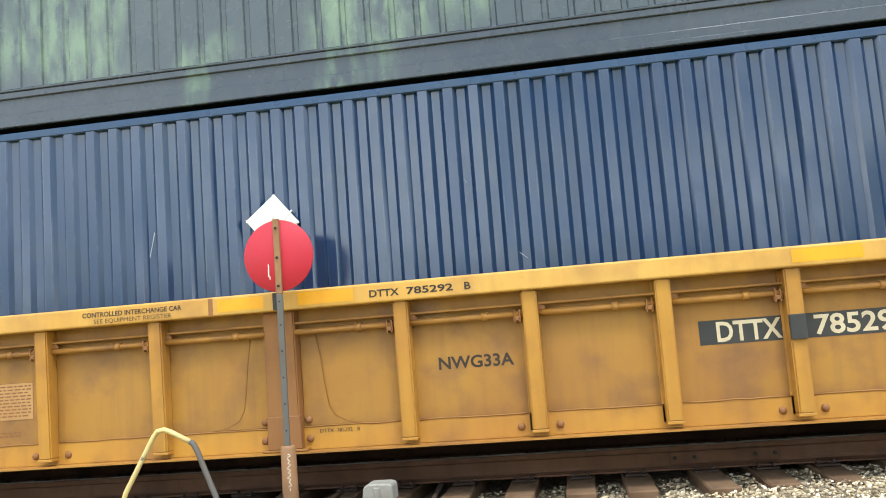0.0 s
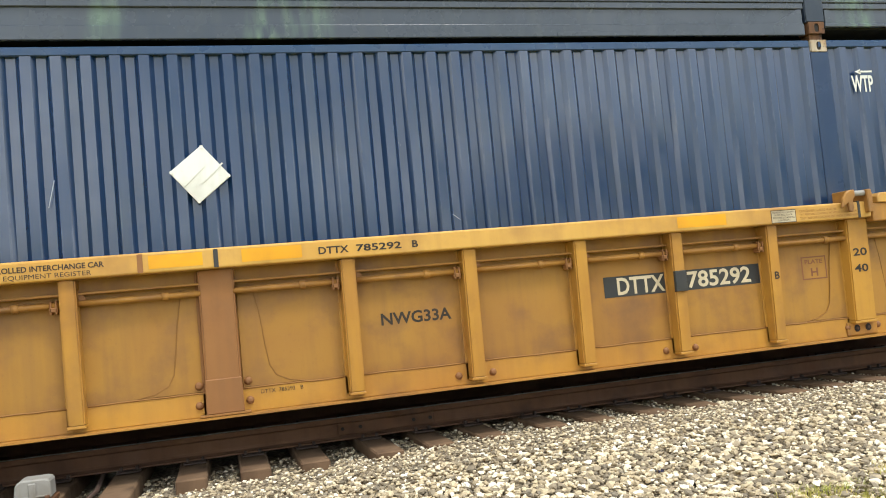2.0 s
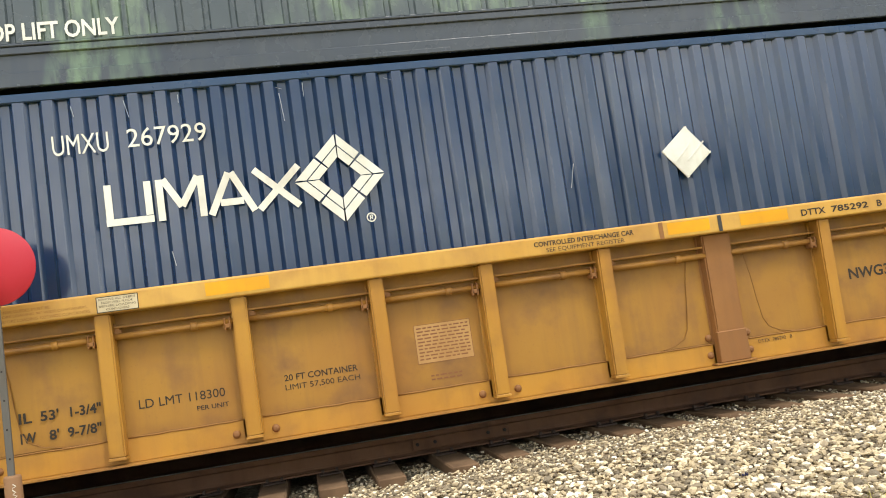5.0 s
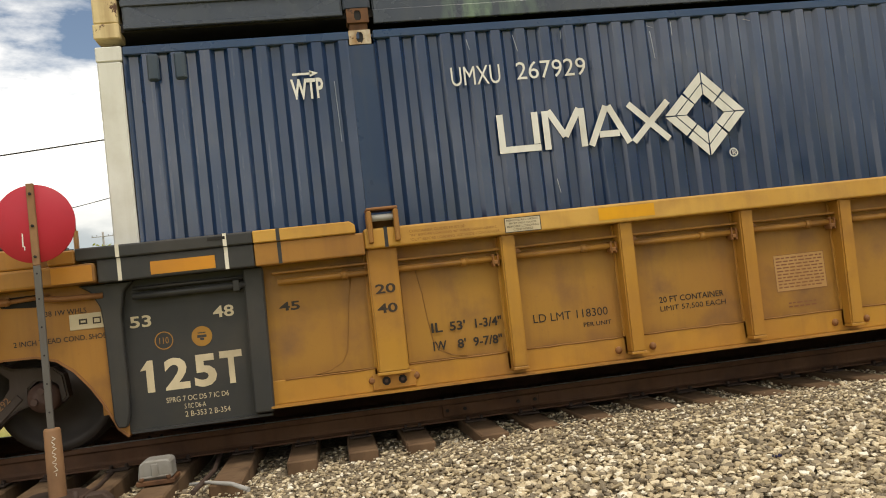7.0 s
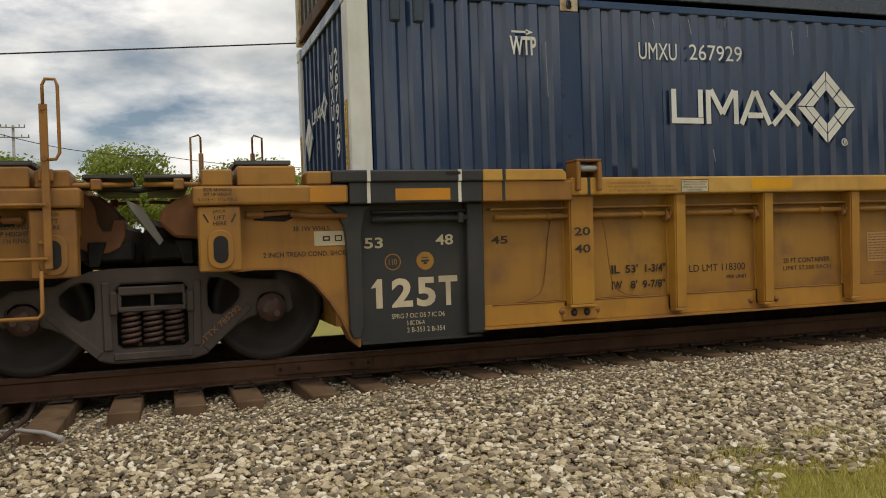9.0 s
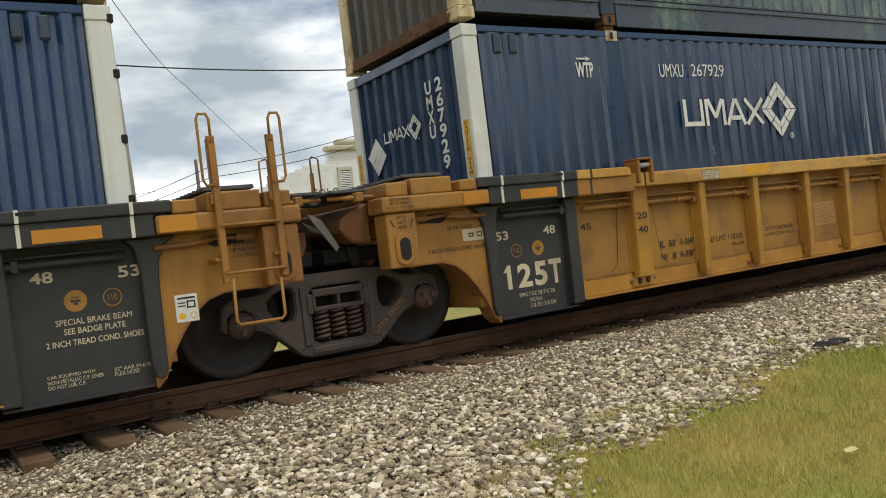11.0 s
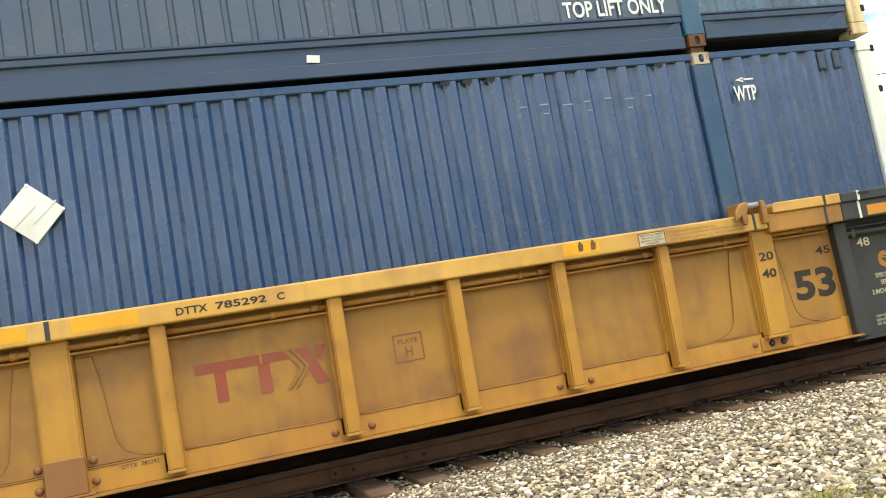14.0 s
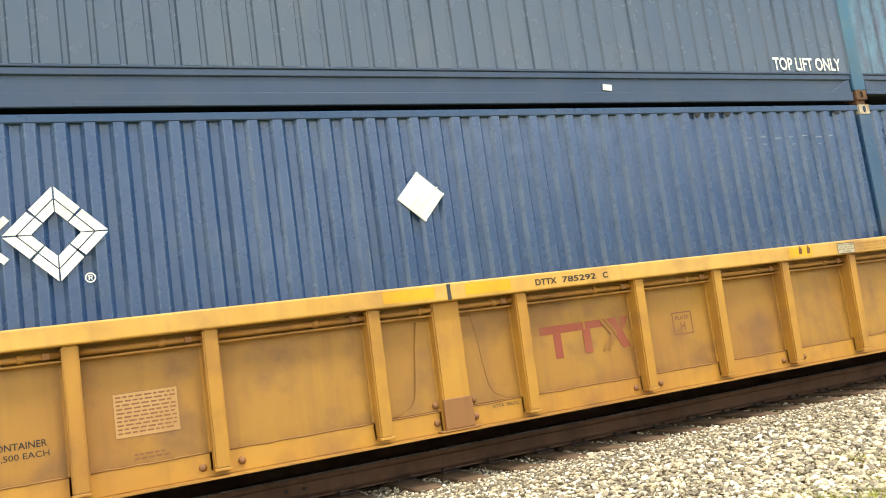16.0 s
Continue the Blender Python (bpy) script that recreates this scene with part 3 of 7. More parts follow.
def build_grass():
    rng = np.random.default_rng(9)
    verts, faces = [], []

    def blade(x, y, h, w):
        a, b = rng.uniform(0, 6.283), rng.uniform(0, 6.283)
        lean = h * rng.uniform(0.15, 0.9)
        dx, dy = math.cos(a) * w, math.sin(a) * w
        lx, ly = math.cos(b) * lean, math.sin(b) * lean
        z = max(GROUND_Z, ballast_height(x, y) - 0.03)
        i = len(verts)
        verts.extend([(x - dx, y - dy, z), (x + dx, y + dy, z), (x + lx * 0.4 + dx * 0.7, y + ly * 0.4 + dy * 0.7, z + h * 0.6), (x + lx * 0.4 - dx * 0.7, y + ly * 0.4 - dy * 0.7, z + h * 0.6), (x + lx, y + ly, z + h)])
        faces.extend([(i, i + 1, i + 2, i + 3), (i + 3, i + 2, i + 4)])

    made = 0
    while made < 150000:
        x = rng.uniform(1.6, 20) if rng.random() < 0.35 else rng.uniform(1.6, 9.5)
        y = rng.uniform(-6.3, -1.4)
        over = lawn_edge(x) - y
        if over < -0.35 or (over < 0.4 and rng.random() > 0.04 + 0.9 * max(0.0, over + 0.12) + (0.5 if noise.noise((x * 3, y * 3, 5)) > 0.22 else 0.0)):
            continue
        made += 1
        tall = 0.035 + 0.04 * rng.random() + 0.03 * max(0, noise.noise((x * 1.4, y * 1.4, 0)))
        blade(x, y, tall, rng.uniform(0.001, 0.0026))
    made = 0
    while made < 60000:
        x, y = rng.uniform(-6, 21), rng.uniform(-12, -1.5)
        out = math.hypot(max(0.0, 1.6 - x), max(0.0, -6.3 - y))
        if out == 0 or lawn_edge(x) - y < 0.3 or rng.random() > math.exp(-out * (1.1 + 0.5 * noise.noise((x * 0.8, y * 0.8, 2)))):
            continue
        made += 1
        blade(x, y, 0.03 + 0.04 * rng.random(), rng.uniform(0.001, 0.0026))
    for cx, cy in ((4.1, -2.35), (3.3, -2.55), (5.6, -1.95), (2.7, -2.9), (6.9, -1.75)):
        for _ in range(260):
            blade(cx + rng.normal(0, 0.12), cy + rng.normal(0, 0.07), rng.uniform(0.04, 0.09), 0.003)
    me = bpy.data.meshes.new("grass")
    me.from_pydata(verts, [], faces)
    me.materials.append(M_GRASS)
    tagged(new("grass", me), "short green grass with straw-coloured dry blades", "grass", kind="stuff")


def build_track():
    profile = [(-0.076, -0.188), (0.076, -0.188), (0.076, -0.176), (0.018, -0.158), (0.009, -0.14), (0.009, -0.055), (0.035, -0.040), (0.036, -0.008), (0.028, 0.0),
               (-0.028, 0.0), (-0.036, -0.008), (-0.035, -0.040), (-0.009, -0.055), (-0.009, -0.14), (-0.018, -0.158), (-0.076, -0.176)]
    for y, label in ((NEAR_RAIL, "rusty brown steel rail with a bright worn running edge"), (FAR_RAIL, "rusty brown steel rail on the far side")):
        bm = bmesh.new()
        a = [bm.verts.new((-300, y + u, v)) for u, v in profile]
        b = [bm.verts.new((300, y + u, v)) for u, v in profile]
        for i in range(len(profile)):
            k = (i + 1) % len(profile)
            bm.faces.new((a[i], a[k], b[k], b[i]))
        bmesh.ops.recalc_face_normals(bm, faces=bm.faces[:])
        rail = tagged(part("rail", bm, M_RAIL), label, "rail", kind="structure")
        bm = bmesh.new()
        box(bm, -300, 300, y - 0.026, y + 0.026, 0.0, 0.003)
        part("running_surface", bm, M_GALV, rail, "bright worn top of the rail")
        if y == NEAR_RAIL:
            bm = bmesh.new()
            box(bm, 0.90, 1.77, y - 0.040, y - 0.010, -0.150, -0.048, 0.008)
            bar = part("joint_bar", bm, M_RAIL, rail, "rusty joint bar bolted to the rail")
            for x in (0.94, 1.097, 1.577, 1.729):
                b2 = bmesh.new()
                tube(b2, [(x, y - 0.062, -0.095), (x, y - 0.038, -0.095)], 0.016, 6)
                part("bolt", b2, M_DARK, bar)
    tie = bmesh.new()
    box(tie, -0.115, 0.115, -1.30, 1.30, -0.17, 0, 0.012)
    me = bpy.data.meshes.new("railway_tie")
    tie.to_mesh(me)
    tie.free()
    me.materials.append(M_TIE)
    plate = bmesh.new()
    box(plate, -0.09, 0.09, -0.17, 0.17, 0.0, 0.016, 0.004)
    for sx in (-0.06, 0.06):
        for sy in (-0.10, 0.10):
            box(plate, sx - 0.012, sx + 0.012, sy - 0.02, sy + 0.02, 0.012, 0.045, 0.004)
    pm = bpy.data.meshes.new("tie_plate")
    plate.to_mesh(pm)
    plate.free()
    pm.materials.append(M_RUST)
    rng = random.Random(5)
    for k in range(-26, 90):
        x = 0.16 + 0.49 * k + rng.uniform(-0.035, 0.035)
        long = -0.22 if x > -0.6 else -0.72
        ob = new("railway_tie", me)
        ob.matrix_basis = pose(x, YC + long + rng.uniform(-0.07, 0.05), TIE_TOP + rng.uniform(-0.012, 0.004), 0, 0, rng.uniform(-1.5, 1.5))
        tagged(ob, "weathered brown creosoted timber railway tie bedded in ballast", "railway tie", "ties under the track")
        if -12 < x < 24:
            for y in (NEAR_RAIL, FAR_RAIL):
                p = new("tie_plate", pm)
                p.parent = ob
                p.matrix_basis = ob.matrix_basis.inverted() @ pose(x, y, TIE_TOP + 0.001)


def build_trackside():
    # target on a post beside the track
    t = thing("switch_target", "round red disc on a tan steel channel post beside the track", "railway signal", pose(-2.02, -0.5, 0))
    bm = bmesh.new()
    lathe(bm, [(0.02, -0.006), (0.277, -0.006), (0.28, -0.003), (0.28, 0.003), (0.277, 0.006), (0.02, 0.006)], 48)
    bmesh.ops.translate(bm, verts=bm.verts[:], vec=(0.03, 0.0, 1.757))
    part("disc", bm, M_SIGN, t, "red painted disc with a few scratches")
    bm = bmesh.new()
    box(bm, 0.002, 0.052, -0.030, -0.010, 1.46, 2.045, 0.004)
    box(bm, 0.002, 0.010, -0.012, 0.0, 1.46, 2.04)
    box(bm, 0.044, 0.052, -0.012, 0.0, 1.46, 2.04)
    part("upper_post", bm, M_WOOD_POST, t, "tan painted top of the post")
    bm = bmesh.new()
    prism(bm, [(0.0, 0.28), (0.046, 0.28), (0.053, 1.458), (0.003, 1.458)], -0.030, -0.006, 0.004)
    part("lower_post", bm, M_CHANNEL, t, "bare grey steel channel")
    for z in (0.42, 0.62, 0.82, 1.02, 1.22, 1.40):
        bm = bmesh.new()
        tube(bm, [(0.026, -0.0315, z), (0.026, -0.028, z)], 0.007, 8)
        part("hole", bm, M_DARK, t)
    bm = bmesh.new()
    prism(bm, [(-0.062, 1.60), (-0.052, 1.60), (-0.050, 1.69), (-0.058, 1.70)], -0.0075, -0.006)
    prism(bm, [(-0.050, 1.575), (-0.044, 1.575), (-0.042, 1.60), (-0.051, 1.605)], -0.0075, -0.006)
    part("scratch", bm, M_POST_WHITE, t, "white scratch in the red paint")
    for z in (1.52, 1.74, 1.97):
        bm = bmesh.new()
        tube(bm, [(0.027, -0.040, z), (0.027, -0.028, z)], 0.011, 6)
        part("bolt", bm, M_DARK, t)
    bm = bmesh.new()
    lathe(bm, [(0.062, -0.36), (0.060, -0.2), (0.057, 0.29), (0.05, 0.305), (0.02, 0.308)], 20, "z")
    bmesh.ops.translate(bm, verts=bm.verts[:], vec=(0.022, 0.0, 0))
    base = bm
    bm = bmesh.new()
    prism(bm, [(-0.34, -0.30), (0.26, -0.30), (0.24, -0.22), (0.12, -0.17), (-0.20, -0.17), (-0.32, -0.22)], -0.22, 0.24, 0.02)
    part("base_plate", bm, M_RUST, t, "rusty cast base plate")
    for bx, by in ((-0.25, -0.17), (0.19, -0.17), (-0.12, -0.20)):
        bm = bmesh.new()
        tube(bm, [(bx, by, -0.24), (bx, by, -0.12)], 0.022, 6)
        part("bolt", bm, M_RUST, t)
    bm = bmesh.new()
    prism(bm, [(0.10, -0.24), (0.44, -0.25), (0.46, -0.19), (0.40, -0.13), (0.30, -0.13), (0.26, -0.17), (0.10, -0.17)], -0.30, -0.20, 0.012)
    part("crank", bm, M_RUST, t, "rusty crank of the switch rod")
    bm = base
    foot = part("base_post", bm, M_WOOD_POST, t, "stout tan base post with scrawled white paint")
    bm = bmesh.new()
    zz = [(0.040 + 0.014 * math.sin(2.4 * i) + 0.006 * math.sin(5.1 * i), -0.0585 + 0.006 * abs(math.sin(1.3 * i)), -0.02 + 0.0135 * i) for i in range(21)]
    tube(bm, zz, 0.0035, 5)
    part("paint_mark", bm, M_WHITE, foot, "scrawled white paint marks")
    # hand lever
    s = thing("switch_stand", "low switch stand with a bent worn yellow hand lever", "switch stand", pose(-2.90, -0.62, -0.3))
    bm = bmesh.new()
    tube(bm, [(-0.47, 0, 0.05), (-0.36, 0, 0.34), (-0.12, 0, 0.745), (-0.085, 0, 0.785), (-0.03, 0, 0.795), (0.02, 0, 0.775), (0.18, 0, 0.69)], 0.02, 10)
    part("lever", bm, M_LEVER, s, "bent lever, pale yellow paint worn in spots")
    bm = bmesh.new()
    tube(bm, [(0.175, 0, 0.693), (0.20, 0, 0.675), (0.225, 0, 0.63), (0.36, 0, 0.28), (0.44, 0, 0.03)], 0.022, 10)
    part("lever_shank", bm, M_CHANNEL, s, "bare grey steel shank")
    bm = bmesh.new()
    box(bm, -0.45, 0.5, -0.18, 0.18, -0.06, 0.05, 0.02)
    box(bm, -0.12, 0.22, -0.12, 0.12, 0.045, 0.17, 0.03)
    part("stand", bm, M_RUST, s, "rusty cast base")
    # small grey casting on a tie
    j = thing("switch_rod_cover", "small grey cast-iron cover bolted to a tie end", "track fitting", pose(-1.36, -0.30, TIE_TOP))
    bm = bmesh.new()
    prism(bm, [(-0.12, 0.035), (-0.105, 0.15), (-0.07, 0.175), (0.09, 0.175), (0.12, 0.16), (0.125, 0.035)], -0.10, 0.10, 0.012)
    box(bm, -0.10, 0.10, -0.112, -0.10, 0.05, 0.065, 0.004)
    box(bm, -0.02, 0.03, -0.115, -0.098, 0.05, 0.15, 0.006)
    part("cover", bm, M_CAST_GREY, j, "weathered grey cast cover")
    bm = bmesh.new()
    box(bm, -0.13, 0.14, -0.13, 0.13, 0.0, 0.035, 0.006)
    part("foot", bm, M_CAST_RUST, j, "rusty foot plate")
    for x in (-0.09, 0.10):
        bm = bmesh.new()
        tube(bm, [(x, -0.115, 0.03), (x, -0.115, 0.06)], 0.018, 6)
        part("bolt", bm, M_CAST_RUST, j)
    # operating rods between the ties
    for x in (-1.02, -1.86):
        bm = bmesh.new()
        tube(bm, [(x, -0.9, -0.20), (x + 0.05, -0.2, -0.20), (x, 0.6, -0.21), (x, 2.0, -0.21)], 0.018, 8)
        tagged(part("switch_rod", bm, M_RUST), "rusty round operating rod between the ties", "track fitting")
    bm = bmesh.new()
    tube(bm, [(-1.10, -0.52, -0.215), (-0.95, -0.62, -0.20), (-0.78, -0.72, -0.215), (-0.66, -0.86, -0.24)], 0.011, 8, r1=0.018)
    tagged(part("stick", bm, M_POLE), "bleached broken stick lying on the ballast", "stick")
    # litter
    bm = bmesh.new()
    for _ in range(9):
        x, y = random.uniform(-0.04, 0.04), random.uniform(-0.025, 0.025)
        zb = ballast_height(2.72, -1.73) + 0.03
        box(bm, 2.712 + x, 2.722 + x, -1.735 + y, -1.725 + y, zb, zb + 0.014, 0.003)
    m, n, l, p = material("blue_glass")
    p.inputs["Base Color"].default_value, p.inputs["Roughness"].default_value = (0.01, 0.012, 0.05, 1), 0.1
    tagged(part("broken_glass", bm, m), "shards of dark blue broken glass on the stones", "litter")
    bm = bmesh.new()
    prism(bm, [(-0.055, -0.012), (-0.03, -0.024), (0.04, -0.022), (0.055, 0.0), (0.035, 0.02), (-0.035, 0.018)], 0, 0.008)
    bmesh.ops.rotate(bm, verts=bm.verts[:], matrix=Matrix.Rotation(radians(-80), 3, "X"))
    bmesh.ops.translate(bm, verts=bm.verts[:], vec=(4.08, -4.2, GROUND_Z + 0.075))
    tagged(part("dry_leaf", bm, M_LEVER), "pale dry leaf lying on the grass", "leaf")
    bm = bmesh.new()
    prism(bm, [(-0.22, 0), (-0.12, 0.05), (0.05, 0.035), (0.2, 0.045), (0.24, 0)], -0.09, 0.07, 0.012)
    bmesh.ops.translate(bm, verts=bm.verts[:], vec=(7.16, -2.12, GROUND_Z + 0.03))
    tagged(part("scrap_timber", bm, M_DARK), "blackened scrap of timber at the lawn's edge", "scrap")


# ---- containers ----
RIB, RIB_IN = 0.2142, 0.038


def ribbed(bm, along0, along1, z0, z1, place, pitch=RIB, depth=RIB_IN, shift=0.0, grooved=False):
    """A corrugated sheet; place(a, d, z) turns a run along the wall, a depth into it and a height to a point."""
    pts, n = [], max(1, round((along1 - along0) / pitch))
    p = (along1 - along0) / n
    raw = []
    for i in range(-1, n + 1):
        a = along0 + shift + i * p
        raw += [(a + u * p, v * depth) for u, v in (((0, 0), (0.70, 0), (0.76, 0.5), (0.93, 0.5)) if grooved else ((0, 0), (0.36, 0), (0.52, 1), (0.84, 1)))]
    ra, rd = [q[0] for q in raw], [q[1] for q in raw]
    pts = [(along0, float(np.interp(along0, ra, rd)))] + [q for q in raw if along0 + 0.002 < q[0] < along1 - 0.002] + [(along1, float(np.interp(along1, ra, rd)))]
    rows = max(2, int((z1 - z0) / 0.30))
    grid = []
    for k in range(rows + 1):
        z = z0 + (z1 - z0) * k / rows
        keep = 0.0 if k in (0, rows) else 1.0
        grid.append([bm.verts.new(place(a, d + keep * 0.0075 * noise.noise((z * 0.75 + 31.7 * round((a - along0 - shift + 0.3 * p) / p), a * 0.9, 2.0 if d else 7.0)), z)) for a, d in pts])
    for r0, r1 in zip(grid, grid[1:]):
        for i in range(len(pts) - 1):
            bm.faces.new((r0[i], r0[i + 1], r1[i + 1], r1[i])).smooth = True
    for e in bm.edges:
        if abs(e.verts[0].co.z - e.verts[1].co.z) > 0.05:
            e.smooth = False
    return bm


def casting(parent, x, z0, z1, mat, far=False, name="corner_casting"):
    """A corner casting with an oval hole in its outer face."""
    bm = bmesh.new()
    y0 = -0.004
    w = 0.09
    box(bm, x - w, x + w, y0 + 0.012, 0.16, z0, z1, 0.006)
    zc, rx, rz = (z0 + z1) / 2, 0.028, 0.042
    outer = [(x - w, z0), (x + w, z0), (x + w, z1), (x - w, z1)]
    inner = [(x + sx * rx, zc + sz * rz) for sx, sz in ((-0.6, -1), (0.6, -1), (1, -0.5), (1, 0.5), (0.6, 1), (-0.6, 1), (-1, 0.5), (-1, -0.5))]
    o = [bm.verts.new((a, y0, b)) for a, b in outer]
    i_ = [bm.verts.new((a, y0, b)) for a, b in inner]
    k = [bm.verts.new((a, y0 + 0.014, b)) for a, b in inner]
    for f in ((o[0], o[1], i_[1], i_[0]), (o[1], i_[2], i_[1]), (o[1], o[2], i_[3], i_[2]), (o[2], i_[4], i_[3]), (o[2], o[3], i_[5], i_[4]), (o[3], i_[6], i_[5]), (o[3], o[0], i_[7], i_[6]), (o[0], i_[0], i_[7])):
        bm.faces.new(f)
    for j in range(8):
        bm.faces.new((i_[j], i_[(j + 1) % 8], k[(j + 1) % 8], k[j]))
    flipped(bm, 1, far)
    c = part(name, bm, mat, parent, "rust-streaked corner casting")
    if not far:
        flat("casting_hole", c, [inner], y0 + 0.0105, M_DARK)
    return c


def container(name, label, x0, z0, z1, wall, rail, band, post40, post_end, end_wall, upper, cast_mat, cast_end, shift=0.0, wall_end=None):
    """A 53-foot container with posts at the 40-foot points, as an empty with its parts, in its well car's space."""
    c = thing(name, label, "container", group="stacked containers")
    L, ZR = 8.08, z1 - 0.075
    for far in (False, True):
        def at_side(a, d, z):
            return (a, 2 * YC - d - 0.004 if far else d + 0.004, z)
        wz0 = z0 + (0.34 if upper else 0.05)
        for i, (a, b) in enumerate(((-7.88, -6.10), (-5.89, 5.89), (6.10, 7.88))):
            bm = bmesh.new()
            ribbed(bm, a, b, wz0, ZR, at_side, shift=shift, grooved=upper)
            bmesh.ops.recalc_face_normals(bm, faces=bm.faces[:])
            part("side_panel", bm, wall_end if wall_end and i == 2 else wall, c)
            bm = bmesh.new()
            box(bm, a - 0.1 if i == 2 else a, b + 0.1 if i == 0 else b, 0.0, 0.07, ZR, z1 - 0.004, 0.008)
            flipped(bm, 1, far)
            part("top_rail", bm, rail, c)
            if upper:
                bm = bmesh.new()
                box(bm, a, b, 0.003, 0.06, z0 + 0.318, z0 + 0.342, 0.006)
                flipped(bm, 1, far)
                part("rail_lip", bm, band, c)
                bm = bmesh.new()
                prism(bm, [(a + 0.01, z0 + 0.255), (b - 0.01, z0 + 0.255), (b - 0.01, z0 + 0.316), (a + 0.01, z0 + 0.316)], 0.012, 0.05, 0.006)
                box(bm, a + 0.02, b - 0.02, 0.034, 0.05, z0 + 0.08, z0 + 0.26)
                flipped(bm, 1, far)
                part("rail_web", bm, band, c)
                bm = bmesh.new()
                zb = z0 - 0.012 if i == 1 else z0 + 0.070
                prism(bm, [(a + 0.02, zb), (b - 0.02, zb), (b - 0.02, z0 + 0.105), (a + 0.02, z0 + 0.105)], 0.008, 0.05, 0.006)
                for q, s in ((a + 0.03, 1), (b - 0.03, -1)):
                    prism(bm, [(q, z0 + 0.252), (q + s * 0.05, z0 + 0.252), (q + s * 0.34, z0 + 0.10), (q, z0 + 0.10)], 0.016, 0.036, 0.004)
                if i == 1:
                    for q in (-2.9, 3.2):
                        box(bm, q, q + 0.9, 0.004, 0.02, z0 - 0.008, z0 + 0.03, 0.002)
                flipped(bm, 1, far)
                part("bottom_rail", bm, band, c, "dark channel-shaped bottom rail")
        for x in (-6.0, 6.0):
            bm = bmesh.new()
            box(bm, x - 0.105, x + 0.105, 0.0, 0.09, z0 + 0.12, z1 - 0.12, 0.006)
            for s in (-1, 1):
                box(bm, x + s * 0.112, x + s * 0.100, 0.012, 0.08, z0 + 0.12, z1 - 0.12)
            flipped(bm, 1, far)
            part("support_post", bm, post40, c, "worn flat post at the lifting point")
            casting(c, x, z1 - 0.118, z1, cast_mat, far)
            casting(c, x, z0, z0 + 0.118, M_CAST_RUST, far)
            if upper:
                bm = bmesh.new()
                box(bm, x - 0.075, x + 0.075, 0.02, 0.15, z0 - 0.066, z0 + 0.002, 0.008)
                flipped(bm, 1, far)
                part("twist_lock", bm, M_CAST_RUST, c, "rusty twist lock between stacked castings")
        for s in (-1, 1):
            bm = bmesh.new()
            box(bm, s * (L - 0.19), s * L, -0.002, 0.20, z0 + (0.12 if upper else 0), z1 - (0.12 if not upper else 0), 0.012)
            flipped(bm, 1, far)
            part("corner_post", bm, post_end, c, "end post with scraped paint")
            for zz in ((z0, z0 + 0.12), (z1 - 0.12, z1)):
                bm = bmesh.new()
                box(bm, s * (L - 0.195), s * (L + 0.006), -0.006, 0.205, zz[0], zz[1], 0.008)
                flipped(bm, 1, far)
                part("corner_casting", bm, cast_end, c)
    for s, mat in ((-1, end_wall), (1, end_wall)):
        bm = bmesh.new()
        ribbed(bm, 0.20, 2 * YC - 0.20, z0 + 0.14, z1 - 0.10, lambda a, d, z: (s * (L - 0.03 - d), a, z), 0.24, 0.045)
        bmesh.ops.recalc_face_normals(bm, faces=bm.faces[:])
        part("end_panel", bm, mat, c)
        bm = bmesh.new()
        box(bm, s * (L - 0.12), s * (L - 0.004), 0.20, 2 * YC - 0.20, z1 - 0.12, z1 - 0.01, 0.008)
        part("end_header", bm, M_BAND if upper else rail, c)
        bm = bmesh.new()
        box(bm, s * (L - 0.12), s * (L - 0.004), 0.20, 2 * YC - 0.20, z0 + 0.01, z0 + 0.15, 0.008)
        part("end_sill", bm, M_CAST_RUST if upper else rail, c)
    bm = bmesh.new()
    box(bm, -L + 0.05, L - 0.05, 0.06, 2 * YC - 0.06, z1 - 0.045, z1 - 0.02)
    part("roof", bm, wall, c)
    bm = bmesh.new()
    box(bm, -L + 0.05, L - 0.05, 0.06, 2 * YC - 0.06, z0 + 0.06, z0 + 0.13)
    part("floor_frame", bm, M_DARK, c)
    return c


def placard(parent, x, z, r, y=-0.006, tilt=0.0, end=False):
    """A square placard holder set on its corner."""
    pts = [(r * math.cos(radians(a + tilt)), r * math.sin(radians(a + tilt))) for a in (0, 90, 180, 270)]
    bm = bmesh.new()
    prism(bm, pts, -0.008, 0.004, 0.003)
    for k, (u, v) in enumerate(((0.45, 0.10), (-0.15, 0.02))):
        beam(bm, (u * r - 0.42 * r, v * r - 0.42 * r), (u * r + 0.30 * r, v * r + 0.25 * r), 0.006, 0.006, -0.013, -0.009)
    for px, pz in pts:
        box(bm, px * 0.93 - 0.012, px * 0.93 + 0.012, -0.014, -0.007, pz * 0.93 - 0.012, pz * 0.93 + 0.012)
    ob = part("placard_holder", bm, M_POST_WHITE, parent, "white square placard holder set on its corner")
    ob.matrix_basis = (pose(x, y, z) if not end else pose(x, y, z, 0, 0, -90))
    return ob


